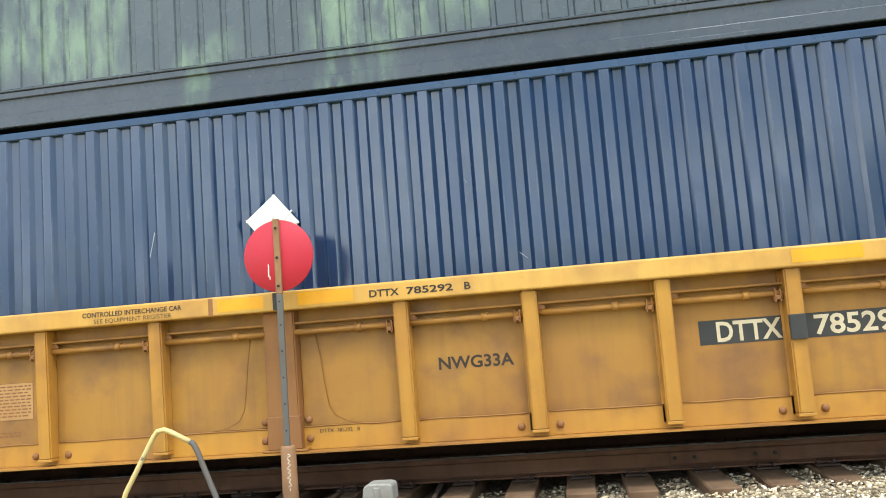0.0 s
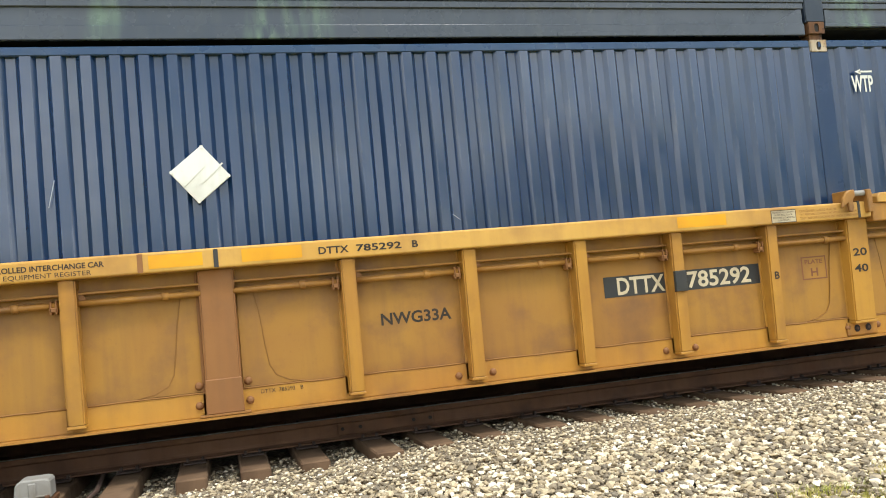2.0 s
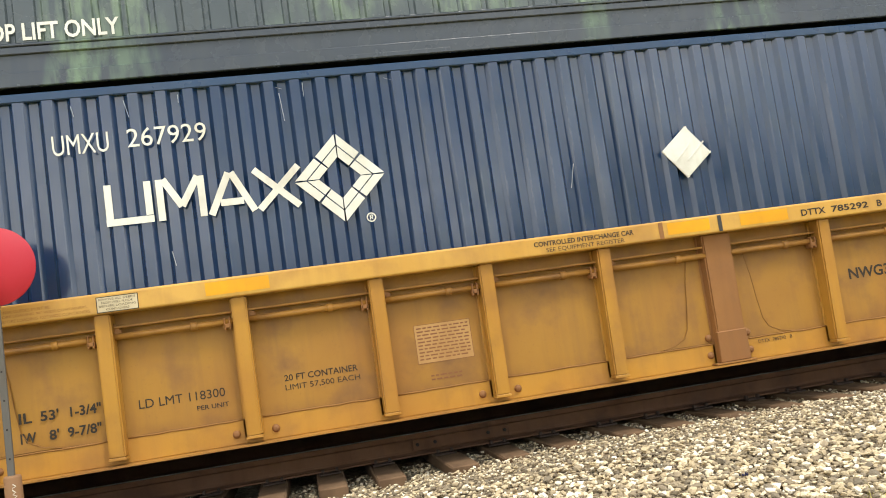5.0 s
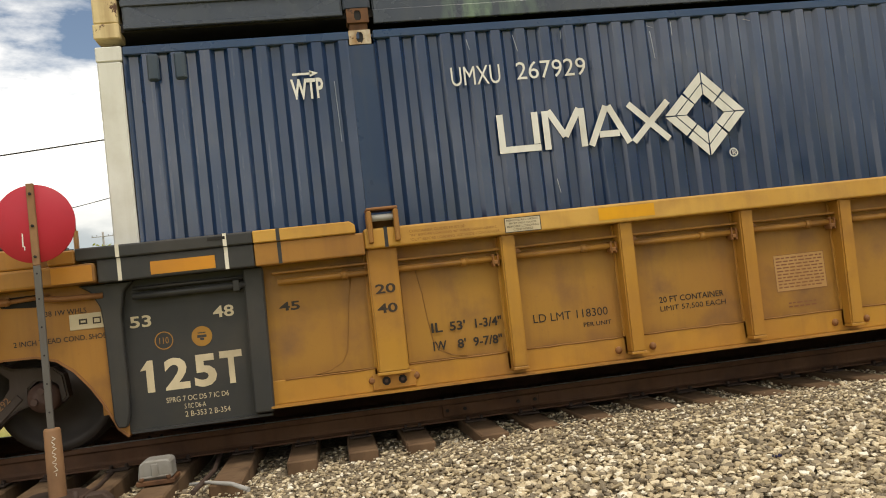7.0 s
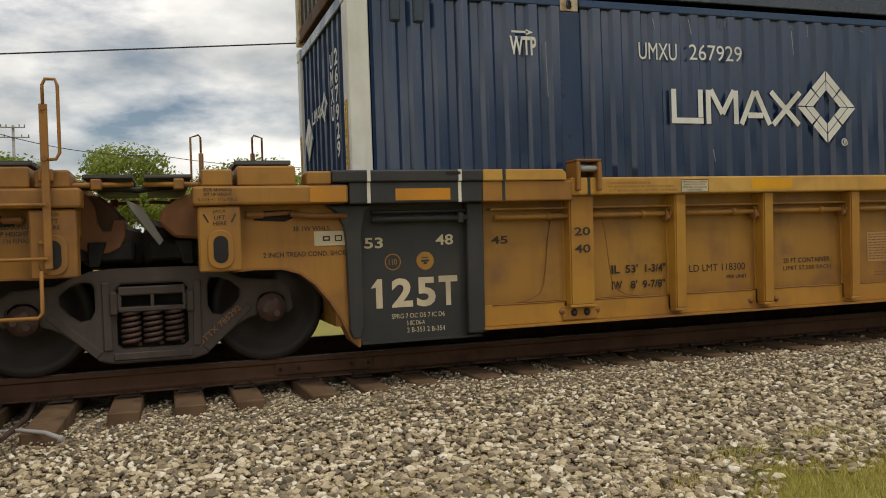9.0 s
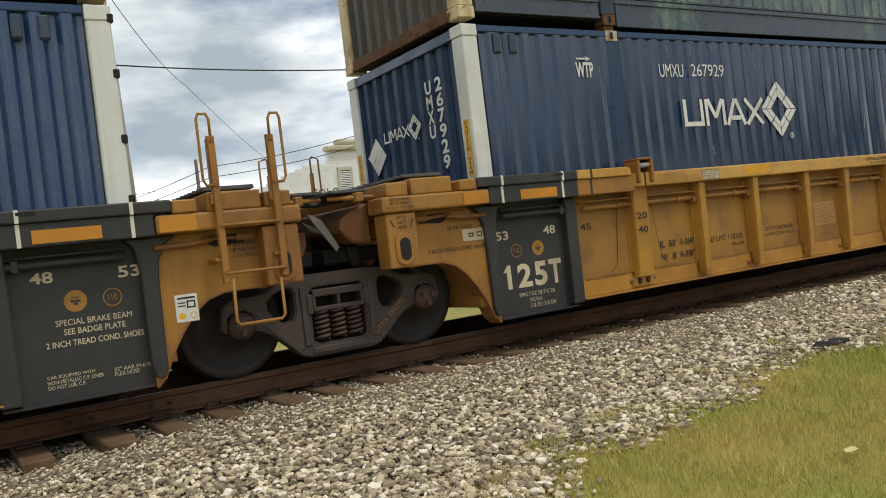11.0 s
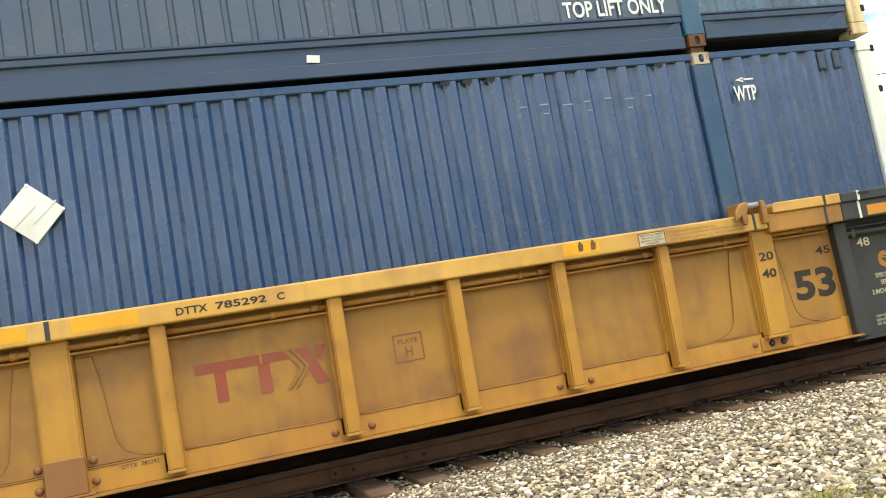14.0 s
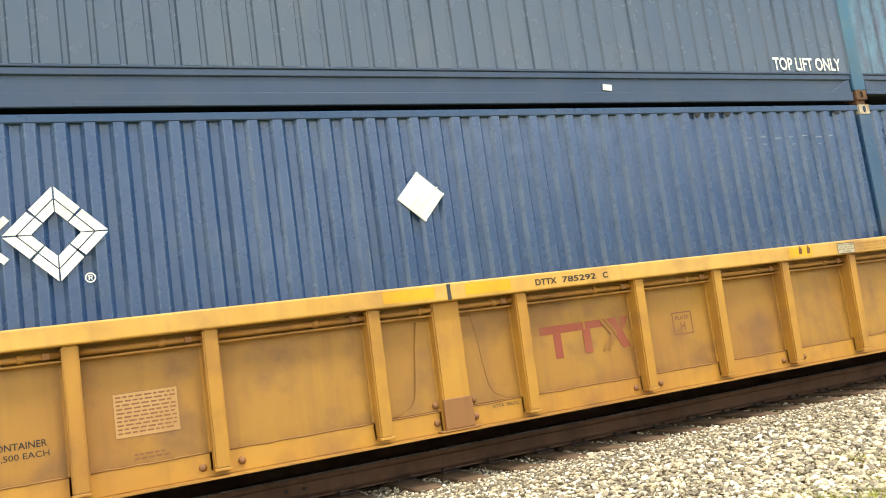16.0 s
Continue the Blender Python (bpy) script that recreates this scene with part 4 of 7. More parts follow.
def wordmark(parent, m, mat):
    """The owner's mark as plain white strokes beside a split diamond, 2.2 m long, in x and z from its lower corner."""
    polys = []
    H = 0.33

    def stroke(x0, z0, x1, z1, w=0.055):
        d = Vector((x1 - x0, z1 - z0)).normalized()
        a, b = -d.y * w / 2, d.x * w / 2
        polys.append([(x0 + a, z0 + b), (x0 - a, z0 - b), (x1 - a, z1 - b), (x1 + a, z1 + b)])

    for row in ((0.03, 0.03, 0.03, H), (0.0, 0.028, 0.36, 0.028), (0.33, 0.06, 0.33, H), (0.42, 0.0, 0.42, H), (0.45, H, 0.58, 0.1), (0.58, 0.1, 0.72, H), (0.74, 0.0, 0.74, H),
                (0.80, 0.0, 0.96, H), (0.98, H, 1.14, 0.0), (0.88, 0.09, 1.06, 0.09), (1.18, 0.0, 1.52, H), (1.16, H, 1.50, 0.0)):
        stroke(*row)
    cx, cz, ro, ri = 1.85, 0.19, 0.375, 0.175
    corner = [(1, 0), (0, 1), (-1, 0), (0, -1)]
    for k in range(4):
        a, b = Vector(corner[k]), Vector(corner[(k + 1) % 4])
        for f0, f1 in ((0.02, 0.48), (0.52, 0.98)):
            for r0, r1 in ((ro, (ro + ri) / 2 + 0.006), ((ro + ri) / 2 - 0.006, ri)):
                q = [a.lerp(b, f0) * r0, a.lerp(b, f1) * r0, a.lerp(b, f1) * r1, a.lerp(b, f0) * r1]
                polys.append([(cx + v.x, cz + v.y) for v in q])
    polys += ring(2.06, -0.17, 0.030, 0.040, 14) + [rect(2.046, 2.054, -0.19, -0.15), rect(2.054, 2.072, -0.157, -0.150), rect(2.054, 2.072, -0.175, -0.168), rect(2.068, 2.075, -0.168, -0.157), [(2.058, -0.175), (2.066, -0.175), (2.076, -0.19), (2.068, -0.19)]]
    ob = flat("owner_mark", parent, polys, 0, mat, "white owner's mark of strokes and a split diamond", 1.0)
    ob.matrix_basis = m
    return ob


def end_lettering(parent, text, xplane, y, z_top, step, h, w, mat):
    """Upright writing, one sign under another, on the end of a container, seen from -x."""
    for i, ch in enumerate(text):
        if ch == " ":
            continue
        co, faces = word_mesh(ch, 0.03)
        me = bpy.data.meshes.new("lettering")
        z = z_top - i * step
        me.from_pydata([(xplane, y - (u - 0.5) * w * (0.35 if ch == "1" else 1), z + v * h) for u, v in co], [], faces)
        me.materials.append(mat)
        new("lettering", me).parent = parent


def caution_strip(parent, x, y, z0, z1, face_end):
    """A yellow strip with a line of black upright writing."""
    bm = bmesh.new()
    if face_end:
        box(bm, x, x + 0.004, y - 0.045, y + 0.045, z0, z1)
    else:
        box(bm, x - 0.045, x + 0.045, y, y + 0.004, z0, z1)
    st = part("caution_strip", bm, M_CAUTION, parent, "yellow caution strip with black upright letters")
    word = "CAUTION HIGH"
    step = (z1 - z0) / (len(word) + 0.6)
    bm = bmesh.new()
    for i, ch in enumerate(word):
        if ch == " ":
            continue
        co, faces = word_mesh(ch, 0.01)
        z = z1 - (i + 1) * step
        k = 0.35 if ch == "I" else 1.0
        vs = [bm.verts.new((x - 0.002, y - (u - 0.5) * 0.05 * k, z + v * step * 0.75) if face_end else (x + (u - 0.5) * 0.05 * k, y - 0.002, z + v * step * 0.75)) for u, v in co]
        for f in faces:
            try:
                bm.faces.new([vs[j] for j in f])
            except ValueError:
                pass
    part("lettering", bm, M_DARK, st)


LOW0, LOW1, UP0, UP1 = 0.264, 3.160, 3.225, 6.121
TRAIN = []
SCRATCHES_B = [(-1.07, 2.12, -0.05, -0.21), (2.05, 1.66, 0.06, -0.05), (-5.12, 3.02, 0.02, -0.09), (-4.72, 3.03, 0.03, -0.14), (-4.30, 3.04, 0.0, -0.07), (-3.52, 3.03, 0.05, -0.02), (-3.50, 2.98, 0.02, -0.24), (-3.30, 3.05, 0.0, -0.12), (-2.62, 3.03, 0.06, -0.02), (-6.25, 2.75, 0.01, -0.5), (-4.48, 1.78, 0.02, -0.12)]


def build_containers():
    b = container("container", "navy blue corrugated 53-foot container with white end posts", 0, LOW0, LOW1, M_NAVY, M_NAVY_RAIL, M_BAND, M_POST_NAVY, M_POST_WHITE, M_NAVY_END, False, M_CAST, M_POST_WHITE, -0.079)
    TRAIN.append((b, 0))
    placard(b, 0.0, 2.11, 0.235, tilt=-6)
    wordmark(b, pose(-4.94, -0.003, 2.03), M_POST_WHITE)
    lettering(b, "UMXU", -5.28, -4.86, 2.63, 2.79, -0.003, M_POST_WHITE, 0.0)
    lettering(b, "267929", -4.72, -4.11, 2.645, 2.795, -0.003, M_POST_WHITE, 0.0)
    lettering(b, "WTP", -6.60, -6.34, 2.62, 2.79, -0.003, M_POST_WHITE, 0.026)
    flat("arrow", b, [rect(-6.58, -6.42, 2.82, 2.838), [(-6.44, 2.80), (-6.37, 2.83), (-6.44, 2.855)]], -0.003, M_POST_WHITE)
    lettering(b, "WTP", 6.34, 6.60, 2.62, 2.79, -0.003, M_POST_WHITE, 0.026)
    flat("arrow", b, [rect(6.44, 6.60, 2.82, 2.838), [(6.46, 2.80), (6.39, 2.83), (6.46, 2.855)]], -0.003, M_POST_WHITE)
    for x in (-7.655, -7.445):
        bm = bmesh.new()
        box(bm, x - 0.045, x + 0.045, -0.022, 0.02, 2.86, 3.075, 0.012)
        box(bm, x - 0.03, x + 0.03, -0.028, -0.02, 2.875, 2.90)
        part("vent", bm, M_SLATE, b, "small dark louvred vent")
    for x, z, dx, dz in SCRATCHES_B:
        flat("scratch", b, [[(x, z), (x + 0.007, z), (x + dx + 0.005, z + dz), (x + dx, z + dz)]], -0.0015, M_SCRAPE)
    # left end wall
    xe = -8.062
    end_lettering(b, "267929", xe, 0.56, 2.60, 0.167, 0.150, 0.135, M_POST_WHITE)
    end_lettering(b, "UMXU", xe, 0.77, 2.60, 0.160, 0.145, 0.125, M_POST_WHITE)
    wordmark(b, pose(xe, 1.86, 2.235, 0, 0, -90) @ Matrix.Diagonal((0.40, 1, 0.40, 1)), M_POST_WHITE)
    placard(b, xe, 2.11, 0.225, y=2.07, tilt=-4, end=True)
    caution_strip(b, -8.088, 0.10, 1.62, 2.20, True)
    caution_strip(b, -8.088, 2 * YC - 0.10, 1.62, 2.20, True)

    u = container("container", "slate-grey corrugated container worn to green, stacked on a blue one", 0, UP0, UP1, M_GREENED, M_BAND, M_BAND_GREENED, M_BAND, M_POST_CREAM, M_TAUPE, True, M_CAST, M_POST_CREAM)
    TRAIN.append((u, 0))
    lettering(u, "TOP LIFT ONLY", -5.76, -4.68, 3.58, 3.725, -0.003, M_POST_WHITE, 0.022)
    lettering(u, "TOP LIFT ONLY", 4.745, 5.855, 3.585, 3.745, -0.003, M_POST_WHITE, 0.022)
    caution_strip(u, -8.088, 0.10, 4.22, 5.25, True)
    caution_strip(u, -8.088, 2 * YC - 0.09, 4.22, 5.25, True)

    c = container("container", "blue corrugated container with scraped ribs and white end posts", 0, LOW0, LOW1, M_BLUE, M_NAVY_RAIL, M_BAND_BLUE, M_POST_BLUE, M_POST_WHITE, M_NAVY_END, False, M_CAST, M_POST_WHITE, 0.057)
    TRAIN.append((c, 1))
    placard(c, -0.06, 2.33, 0.235, tilt=3)
    wordmark(c, pose(-4.95, -0.003, 2.02), M_POST_WHITE)
    lettering(c, "WTP", 6.29, 6.55, 2.635, 2.79, -0.003, M_POST_WHITE, 0.026)
    flat("arrow", c, [rect(6.39, 6.54, 2.842, 2.858), [(6.42, 2.82), (6.33, 2.85), (6.42, 2.875)]], -0.003, M_POST_WHITE)
    for x in (7.40, 7.59):
        bm = bmesh.new()
        box(bm, x - 0.04, x + 0.04, -0.022, 0.02, 2.87, 3.06, 0.012)
        box(bm, x - 0.03, x + 0.03, -0.028, -0.02, 2.885, 2.905)
        part("vent", bm, M_SLATE, c, "small dark louvred vent")
    for i, x in enumerate((4.02, 4.22, 4.44, 4.66, 4.87, 5.08, 5.31)):
        zt = 2.775 + 0.012 * math.sin(i * 2.1)
        flat("scrape", c, [rect(x, x + 0.06 + 0.02 * (i % 3), zt, zt + 0.012)] + ([rect(x + 0.02, x + 0.075, zt - 0.085, zt - 0.075)] if i % 2 else []), -0.0015, M_SCRAPE)
    for x in (3.31, 3.52, 3.74, 5.47):
        flat("smudge", c, [[(x, 3.085), (x + 0.10, 3.085), (x + 0.085, 3.05), (x + 0.045, 3.035), (x + 0.01, 3.055)]], -0.0015, M_DARK)
    for z in (3.06, 2.62, 2.10, 1.62):
        bm = bmesh.new()
        box(bm, 8.05, 8.10, -0.012, 0.05, z - 0.035, z + 0.035, 0.008)
        part("door_hinge", bm, M_DARK, c, "black door hinge on the end post")

    v = container("container", "faded blue corrugated container with a teal post, stacked on top", 0, UP0, UP1, M_STEEL_BLUE, M_BAND_BLUE, M_BAND_BLUE, M_TEAL, M_POST_CREAM, M_STEEL_BLUE, True, M_CAST, M_POST_CREAM, 0.0, M_TEAL_WORN)
    TRAIN.append((v, 1))
    lettering(v, "TOP LIFT ONLY", 4.63, 5.74, 3.585, 3.745, -0.003, M_POST_WHITE, 0.022)
    bm = bmesh.new()
    prism(bm, [(2.18, 3.355), (2.29, 3.345), (2.30, 3.41), (2.19, 3.42)], 0.022, 0.026)
    part("sticker", bm, M_POST_WHITE, v, "small white sticker on the bottom rail")
    for z in (3.50, 3.98, 4.5):
        bm = bmesh.new()
        box(bm, 8.05, 8.10, -0.012, 0.05, z - 0.035, z + 0.035, 0.008)
        part("door_hinge", bm, M_DARK, v, "black door hinge on the end post")


# ---- well cars ----
SHEET, CHORD, BOT = -0.062, -0.245, 0.215


def bolt(parent, x, z, y=SHEET - 0.012, r=0.026):
    me = bpy.data.meshes.get("bolt_head")
    if not me:
        bm = bmesh.new()
        lathe(bm, [(0.3, -0.022), (0.75, -0.017), (1.0, -0.006), (1.05, 0.004)], 10)
        for v_ in bm.verts:
            v_.co.x *= 0.031
            v_.co.z *= 0.031
        me = bpy.data.meshes.new("bolt_head")
        bm.to_mesh(me)
        bm.free()
        me.materials.append(M_PATCH)
    return shared("bolt_head", me, parent, pose(x, y, z))


def stake(parent, x, w, z0, z1, mat, depth=0.15, far=False, foot=True, label=""):
    """A pressed side stake: a tapered, round-edged channel with its flanges and a toe."""
    bm = bmesh.new()
    b = bmesh.new()
    h = w / 2
    top, bot = -depth, -depth * 0.78
    vs = [b.verts.new(p) for p in ((x - h, SHEET, z0), (x + h, SHEET, z0), (x + h * 0.92, SHEET + bot, z0), (x - h * 0.92, SHEET + bot, z0),
                                   (x - h, SHEET, z1), (x + h, SHEET, z1), (x + h * 0.92, SHEET + top, z1), (x - h * 0.92, SHEET + top, z1))]
    for f in ((3, 2, 1, 0), (4, 5, 6, 7), (0, 1, 5, 4), (2, 3, 7, 6), (1, 2, 6, 5), (3, 0, 4, 7)):
        b.faces.new([vs[i] for i in f])
    bmesh.ops.recalc_face_normals(b, faces=b.faces[:])
    bmesh.ops.bevel(b, geom=b.edges[:], offset=0.012, segments=2, affect="EDGES")
    joined(bm, b)
    box(bm, x - h - 0.018, x - h + 0.004, SHEET - 0.012, SHEET, z0 - 0.012, z1 - 0.01, 0.003)
    if foot:
        box(bm, x - h * 1.0, x + h * 1.0, SHEET + bot - 0.004, SHEET, z0 - 0.018, z0 + 0.004, 0.003)
    flipped(bm, 1, far)
    return part("stake", bm, mat, parent, label)


def car_end(car, sx, ladder, near_text):
    """One end of a well car, built towards +x and turned to the other end when sx is -1."""
    def put(name, bm, mat, label="", parent=None, both=True):
        if both:
            c2 = bm.copy()
            flipped(c2, sx, True)
            part(name, c2, mat, parent or car, label)
        flipped(bm, sx)
        return part(name, bm, mat, parent or car, label)

    # heavier chord over the end, its cap, and the painted zone
    bm = bmesh.new()
    box(bm, 6.16, 7.005, CHORD - 0.012, -0.05, 1.30, 1.475, 0.012, 2)
    put("end_chord", bm, M_END)
    bm = bmesh.new()
    prism(bm, [(6.22, 1.476), (7.005, 1.476), (7.005, 1.572), (6.26, 1.572), (6.22, 1.54)], CHORD - 0.032, -0.01, 0.008)
    put("end_chord_cap", bm, M_CHORD)
    bm = bmesh.new()
    box(bm, 7.008, 8.16, CHORD - 0.012, -0.05, 1.30, 1.475, 0.012, 2)
    put("end_chord", bm, M_GREY, "charcoal painted end of the chord")
    bm = bmesh.new()
    box(bm, 7.008, 8.30, CHORD - 0.032, -0.01, 1.476, 1.572, 0.012, 2)
    put("end_chord_cap", bm, M_GREY)
    for x in (6.80, 7.20, 7.985):
        bm = bmesh.new()
        box(bm, x, x + 0.028, CHORD - 0.0145, CHORD - 0.005, 1.303, 1.472)
        box(bm, x, x + 0.028, CHORD - 0.0355, CHORD - 0.02, 1.478, 1.57)
        box(bm, x, x + 0.028, CHORD - 0.034, -0.02, 1.565, 1.5745)
        put("stripe", bm, M_GREY if x < 7 else M_WHITE, "", None, False)
    bm = bmesh.new()
    box(bm, 7.30, 7.775, CHORD - 0.0165, CHORD - 0.008, 1.322, 1.42)
    put("reflector", bm, M_ORANGE_END, "orange reflective sheet", None, False)
    bm = bmesh.new()
    box(bm, 7.21, 7.34, CHORD - 0.036, CHORD - 0.025, 1.53, 1.555)
    put("slot", bm, M_DARK, "", None, False)
    # charcoal panel with its two posts
    bm = bmesh.new()
    box(bm, 7.12, 8.10, SHEET + 0.002, SHEET + 0.014, 0.155, 1.30)
    panel = put("end_panel", bm, M_GREY, "charcoal end panel with stencilled marks")
    bm = bmesh.new()
    prism(bm, [(6.98, 0.175), (7.13, 0.175), (7.115, 1.30), (6.965, 1.30)], SHEET - 0.09, SHEET + 0.02, 0.012)
    put("end_post", bm, M_GREY)
    bm = bmesh.new()
    prism(bm, [(8.05, 0.30), (8.075, 0.20), (8.14, 0.20), (8.165, 0.26), (8.175, 0.95), (8.19, 1.12), (8.25, 1.24), (8.34, 1.298), (7.94, 1.298), (8.01, 1.23), (8.045, 1.05), (8.045, 0.42)], SHEET - 0.085, SHEET + 0.02, 0.01)
    put("end_post", bm, M_GREY, "charcoal end post that flares at its top")
    bm = bmesh.new()
    box(bm, 7.0, 8.06, -0.10, -0.05, 0.14, 0.158)
    put("bottom_flange", bm, M_GREY)
    bm = bmesh.new()
    tube(bm, [(7.10, -0.13, 1.175), (7.95, -0.13, 1.175)], 0.028, 10)
    tube(bm, [(7.10, -0.12, 1.235), (7.95, -0.12, 1.235)], 0.015, 8)
    box(bm, 7.15, 7.20, -0.16, -0.07, 1.13, 1.22, 0.006)
    put("pipe", bm, M_GREY)
    # yellow web plate over the wheel, with its arch
    arch = [(8.07, 0.135), (8.14, 0.20), (8.22, 0.38), (8.31, 0.53), (8.42, 0.67), (8.54, 0.765), (8.68, 0.808), (8.90, 0.812), (9.06, 0.80)]
    bm = bmesh.new()
    prism(bm, arch + [(9.06, 1.305), (8.07, 1.305)], -0.10, -0.085)
    put("web_plate", bm, M_END, "dirty yellow plate arched over the wheel")
    bm = bmesh.new()
    b = bmesh.new()
    lo = [b.verts.new((x, -0.105, z)) for x, z in arch]
    hi = [b.verts.new((x, 0.10, z)) for x, z in arch]
    lo2 = [b.verts.new((x + 0.012, -0.105, z - 0.016)) for x, z in arch]
    hi2 = [b.verts.new((x + 0.012, 0.10, z - 0.016)) for x, z in arch]
    for i in range(len(arch) - 1):
        b.faces.new((lo[i], lo[i + 1], hi[i + 1], hi[i]))
        b.faces.new((lo2[i], hi2[i], hi2[i + 1], lo2[i + 1]))
        b.faces.new((lo[i], lo2[i], lo2[i + 1], lo[i + 1]))
        b.faces.new((hi[i], hi[i + 1], hi2[i + 1], hi2[i]))
    bmesh.ops.recalc_face_normals(b, faces=b.faces[:])
    joined(bm, b)
    put("arch_flange", bm, M_BROWN, "rust-stained flange along the arch")
    # jacking post, beam and box caps
    bm = bmesh.new()
    prism(bm, [(9.02, 0.80), (9.335, 0.80), (9.335, 1.30), (9.02, 1.30)], -0.255, -0.02, 0.012)
    jack = put("jacking_post", bm, M_END, "yellow jacking post with a slotted hole")
    slot = [(9.175 + 0.055 * math.cos(a), zc + 0.055 * math.sin(a)) for a, zc in [(math.pi * i / 8, 1.02) for i in range(9)] + [(math.pi + math.pi * i / 8, 0.92) for i in range(9)]]
    bm = bmesh.new()
    rim = [(9.175 + (x - 9.175) * 1.75, 0.97 + (z - 0.97) * 1.42) for x, z in slot]
    prism(bm, rim, -0.272, -0.25, 0.005)
    put("slot_rim", bm, M_END, "", None, False)
    bm = bmesh.new()
    prism(bm, slot, -0.2755, -0.268)
    put("slot", bm, M_DARK, "", None, False)
    bm = bmesh.new()
    box(bm, 8.17, 9.37, CHORD - 0.03, 0.02, 1.308, 1.455, 0.02, 2)
    put("end_beam", bm, M_END)
    bm = bmesh.new()
    box(bm, 8.19, 8.48, CHORD - 0.036, CHORD - 0.025, 1.32, 1.44)
    put("reflector", bm, M_ORANGE_END, "faded orange reflective sheet", None, False)
    bm = bmesh.new()
    box(bm, 8.305, 8.50, CHORD - 0.03, 0.0, 1.458, 1.565, 0.012)
    put("chord_cap", bm, M_END)
    for x0, x1, z in ((8.585, 9.035, 1.61), (9.07, 9.30, 1.585)):
        bm = bmesh.new()
        box(bm, x0, x1, CHORD - 0.01, 0.25, 1.457, z, 0.014, 2)
        put("cap_box", bm, M_END)
    # cross beams and centre casting towards the next unit
    bm = bmesh.new()
    box(bm, 8.55, 9.32, 0.26, 2 * YC - 0.26, 1.10, 1.56, 0.02)
    put("cross_beam", bm, M_END, "", None, False)
    bm = bmesh.new()
    prism(bm, [(9.3, 0.84), (9.76, 0.84), (9.80, 1.0), (9.76, 1.16), (9.55, 1.24), (9.3, 1.30)], YC - 0.34, YC + 0.34, 0.03)
    put("articulation_arm", bm, M_BOGIE, "brown cast connecting arm", None, False)
    if sx > 0:
        bm = bmesh.new()
        prism(bm, [(9.30, 1.02), (9.52, 1.05), (9.62, 1.16), (9.60, 1.30), (9.46, 1.44), (9.30, 1.46)], 0.55, 2 * YC - 0.55, 0.02)
        put("draft_box", bm, M_COUPLER, "brown cast box at the articulation", None, False)
        bm = bmesh.new()
        prism(bm, [(9.17, 1.45), (9.36, 1.45), (9.42, 1.34), (9.44, 1.20), (9.475, 1.145), (9.53, 1.15), (9.55, 1.235), (9.645, 1.235), (9.645, 1.10), (9.60, 1.01), (9.51, 0.965), (9.38, 0.965), (9.29, 1.02), (9.24, 1.13), (9.17, 1.30)], 0.33, 0.375, 0.010)
        put("safety_hook", bm, M_HOOK, "rust-orange hooked safety plate", None)
        bm = bmesh.new()
        tube(bm, [(9.20, 0.28, 1.50), (9.42, 0.26, 1.49), (9.75, 0.30, 1.47), (10.05, 0.30, 1.50)], 0.024, 8)
        put("air_hose", bm, M_WIRE, "black rubber air hose", None, False)
    else:
        bm = bmesh.new()
        prism(bm, [(9.30, 1.06), (9.50, 1.08), (9.62, 1.20), (9.60, 1.30), (9.45, 1.40), (9.30, 1.45)], 0.12, 2 * YC - 0.12, 0.02)
        put("draft_box", bm, M_HOOK, "rust-brown sloped plate at the articulation", None, False)
        bm = bmesh.new()
        prism(bm, [(9.62, 1.02), (9.585, 1.06), (9.74, 1.33), (9.88, 1.40), (9.80, 1.27)], 0.24, 0.262, 0.004)
        put("bent_plate", bm, M_CAST_GREY, "bent grey-tan steel plate hanging at the articulation", None)
        bm = bmesh.new()
        prism(bm, [(9.50, 1.13), (9.53, 1.17), (9.86, 1.33), (9.78, 1.24)], 0.42, 0.44, 0.004)
        put("bent_plate", bm, M_GALV, "bent grey steel plate hanging at the articulation", None)
    bm = bmesh.new()
    prism(bm, [(9.36, 0.86), (9.44, 0.86), (9.50, 1.06), (9.36, 1.06)], 0.30, 0.36, 0.008)
    put("lug", bm, M_DARK, "", None)
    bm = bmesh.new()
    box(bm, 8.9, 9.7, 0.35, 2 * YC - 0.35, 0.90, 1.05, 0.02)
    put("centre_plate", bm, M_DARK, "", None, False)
    # walkway on top
    bm = bmesh.new()
    box(bm, 8.60, 9.04, -0.12, 2 * YC + 0.12, 1.632, 1.655, 0.004)
    for k in range(22):
        box(bm, 8.60, 9.04, -0.10 + 0.127 * k, -0.085 + 0.127 * k, 1.6555, 1.668)
    put("walkway", bm, M_GRILLE, "grey steel grating walkway", None, False)
    bm = bmesh.new()
    box(bm, 9.36, 9.72, 0.02, 2 * YC - 0.02, 1.545, 1.565, 0.004)
    for k in range(20):
        box(bm, 9.36, 9.72, 0.05 + 0.127 * k, 0.065 + 0.127 * k, 1.5655, 1.575)
    put("walkway", bm, M_GRILLE, "grey steel grating walkway", None, False)
    bm = bmesh.new()
    tube(bm, [(8.9, -0.02, 1.47), (9.4, -0.02, 1.49), (9.72, 0.10, 1.50)], 0.02, 8)
    box(bm, 9.42, 9.50, -0.05, 0.06, 1.45, 1.535, 0.01)
    put("pipe", bm, M_END)
    # brake rigging in the recess under the beam
    bm = bmesh.new()
    tube(bm, [(8.16, -0.15, 1.21), (8.45, -0.17, 1.215), (8.62, -0.15, 1.235)], 0.022, 8)
    tube(bm, [(8.55, -0.13, 1.25), (8.98, -0.13, 1.225)], 0.017, 8)
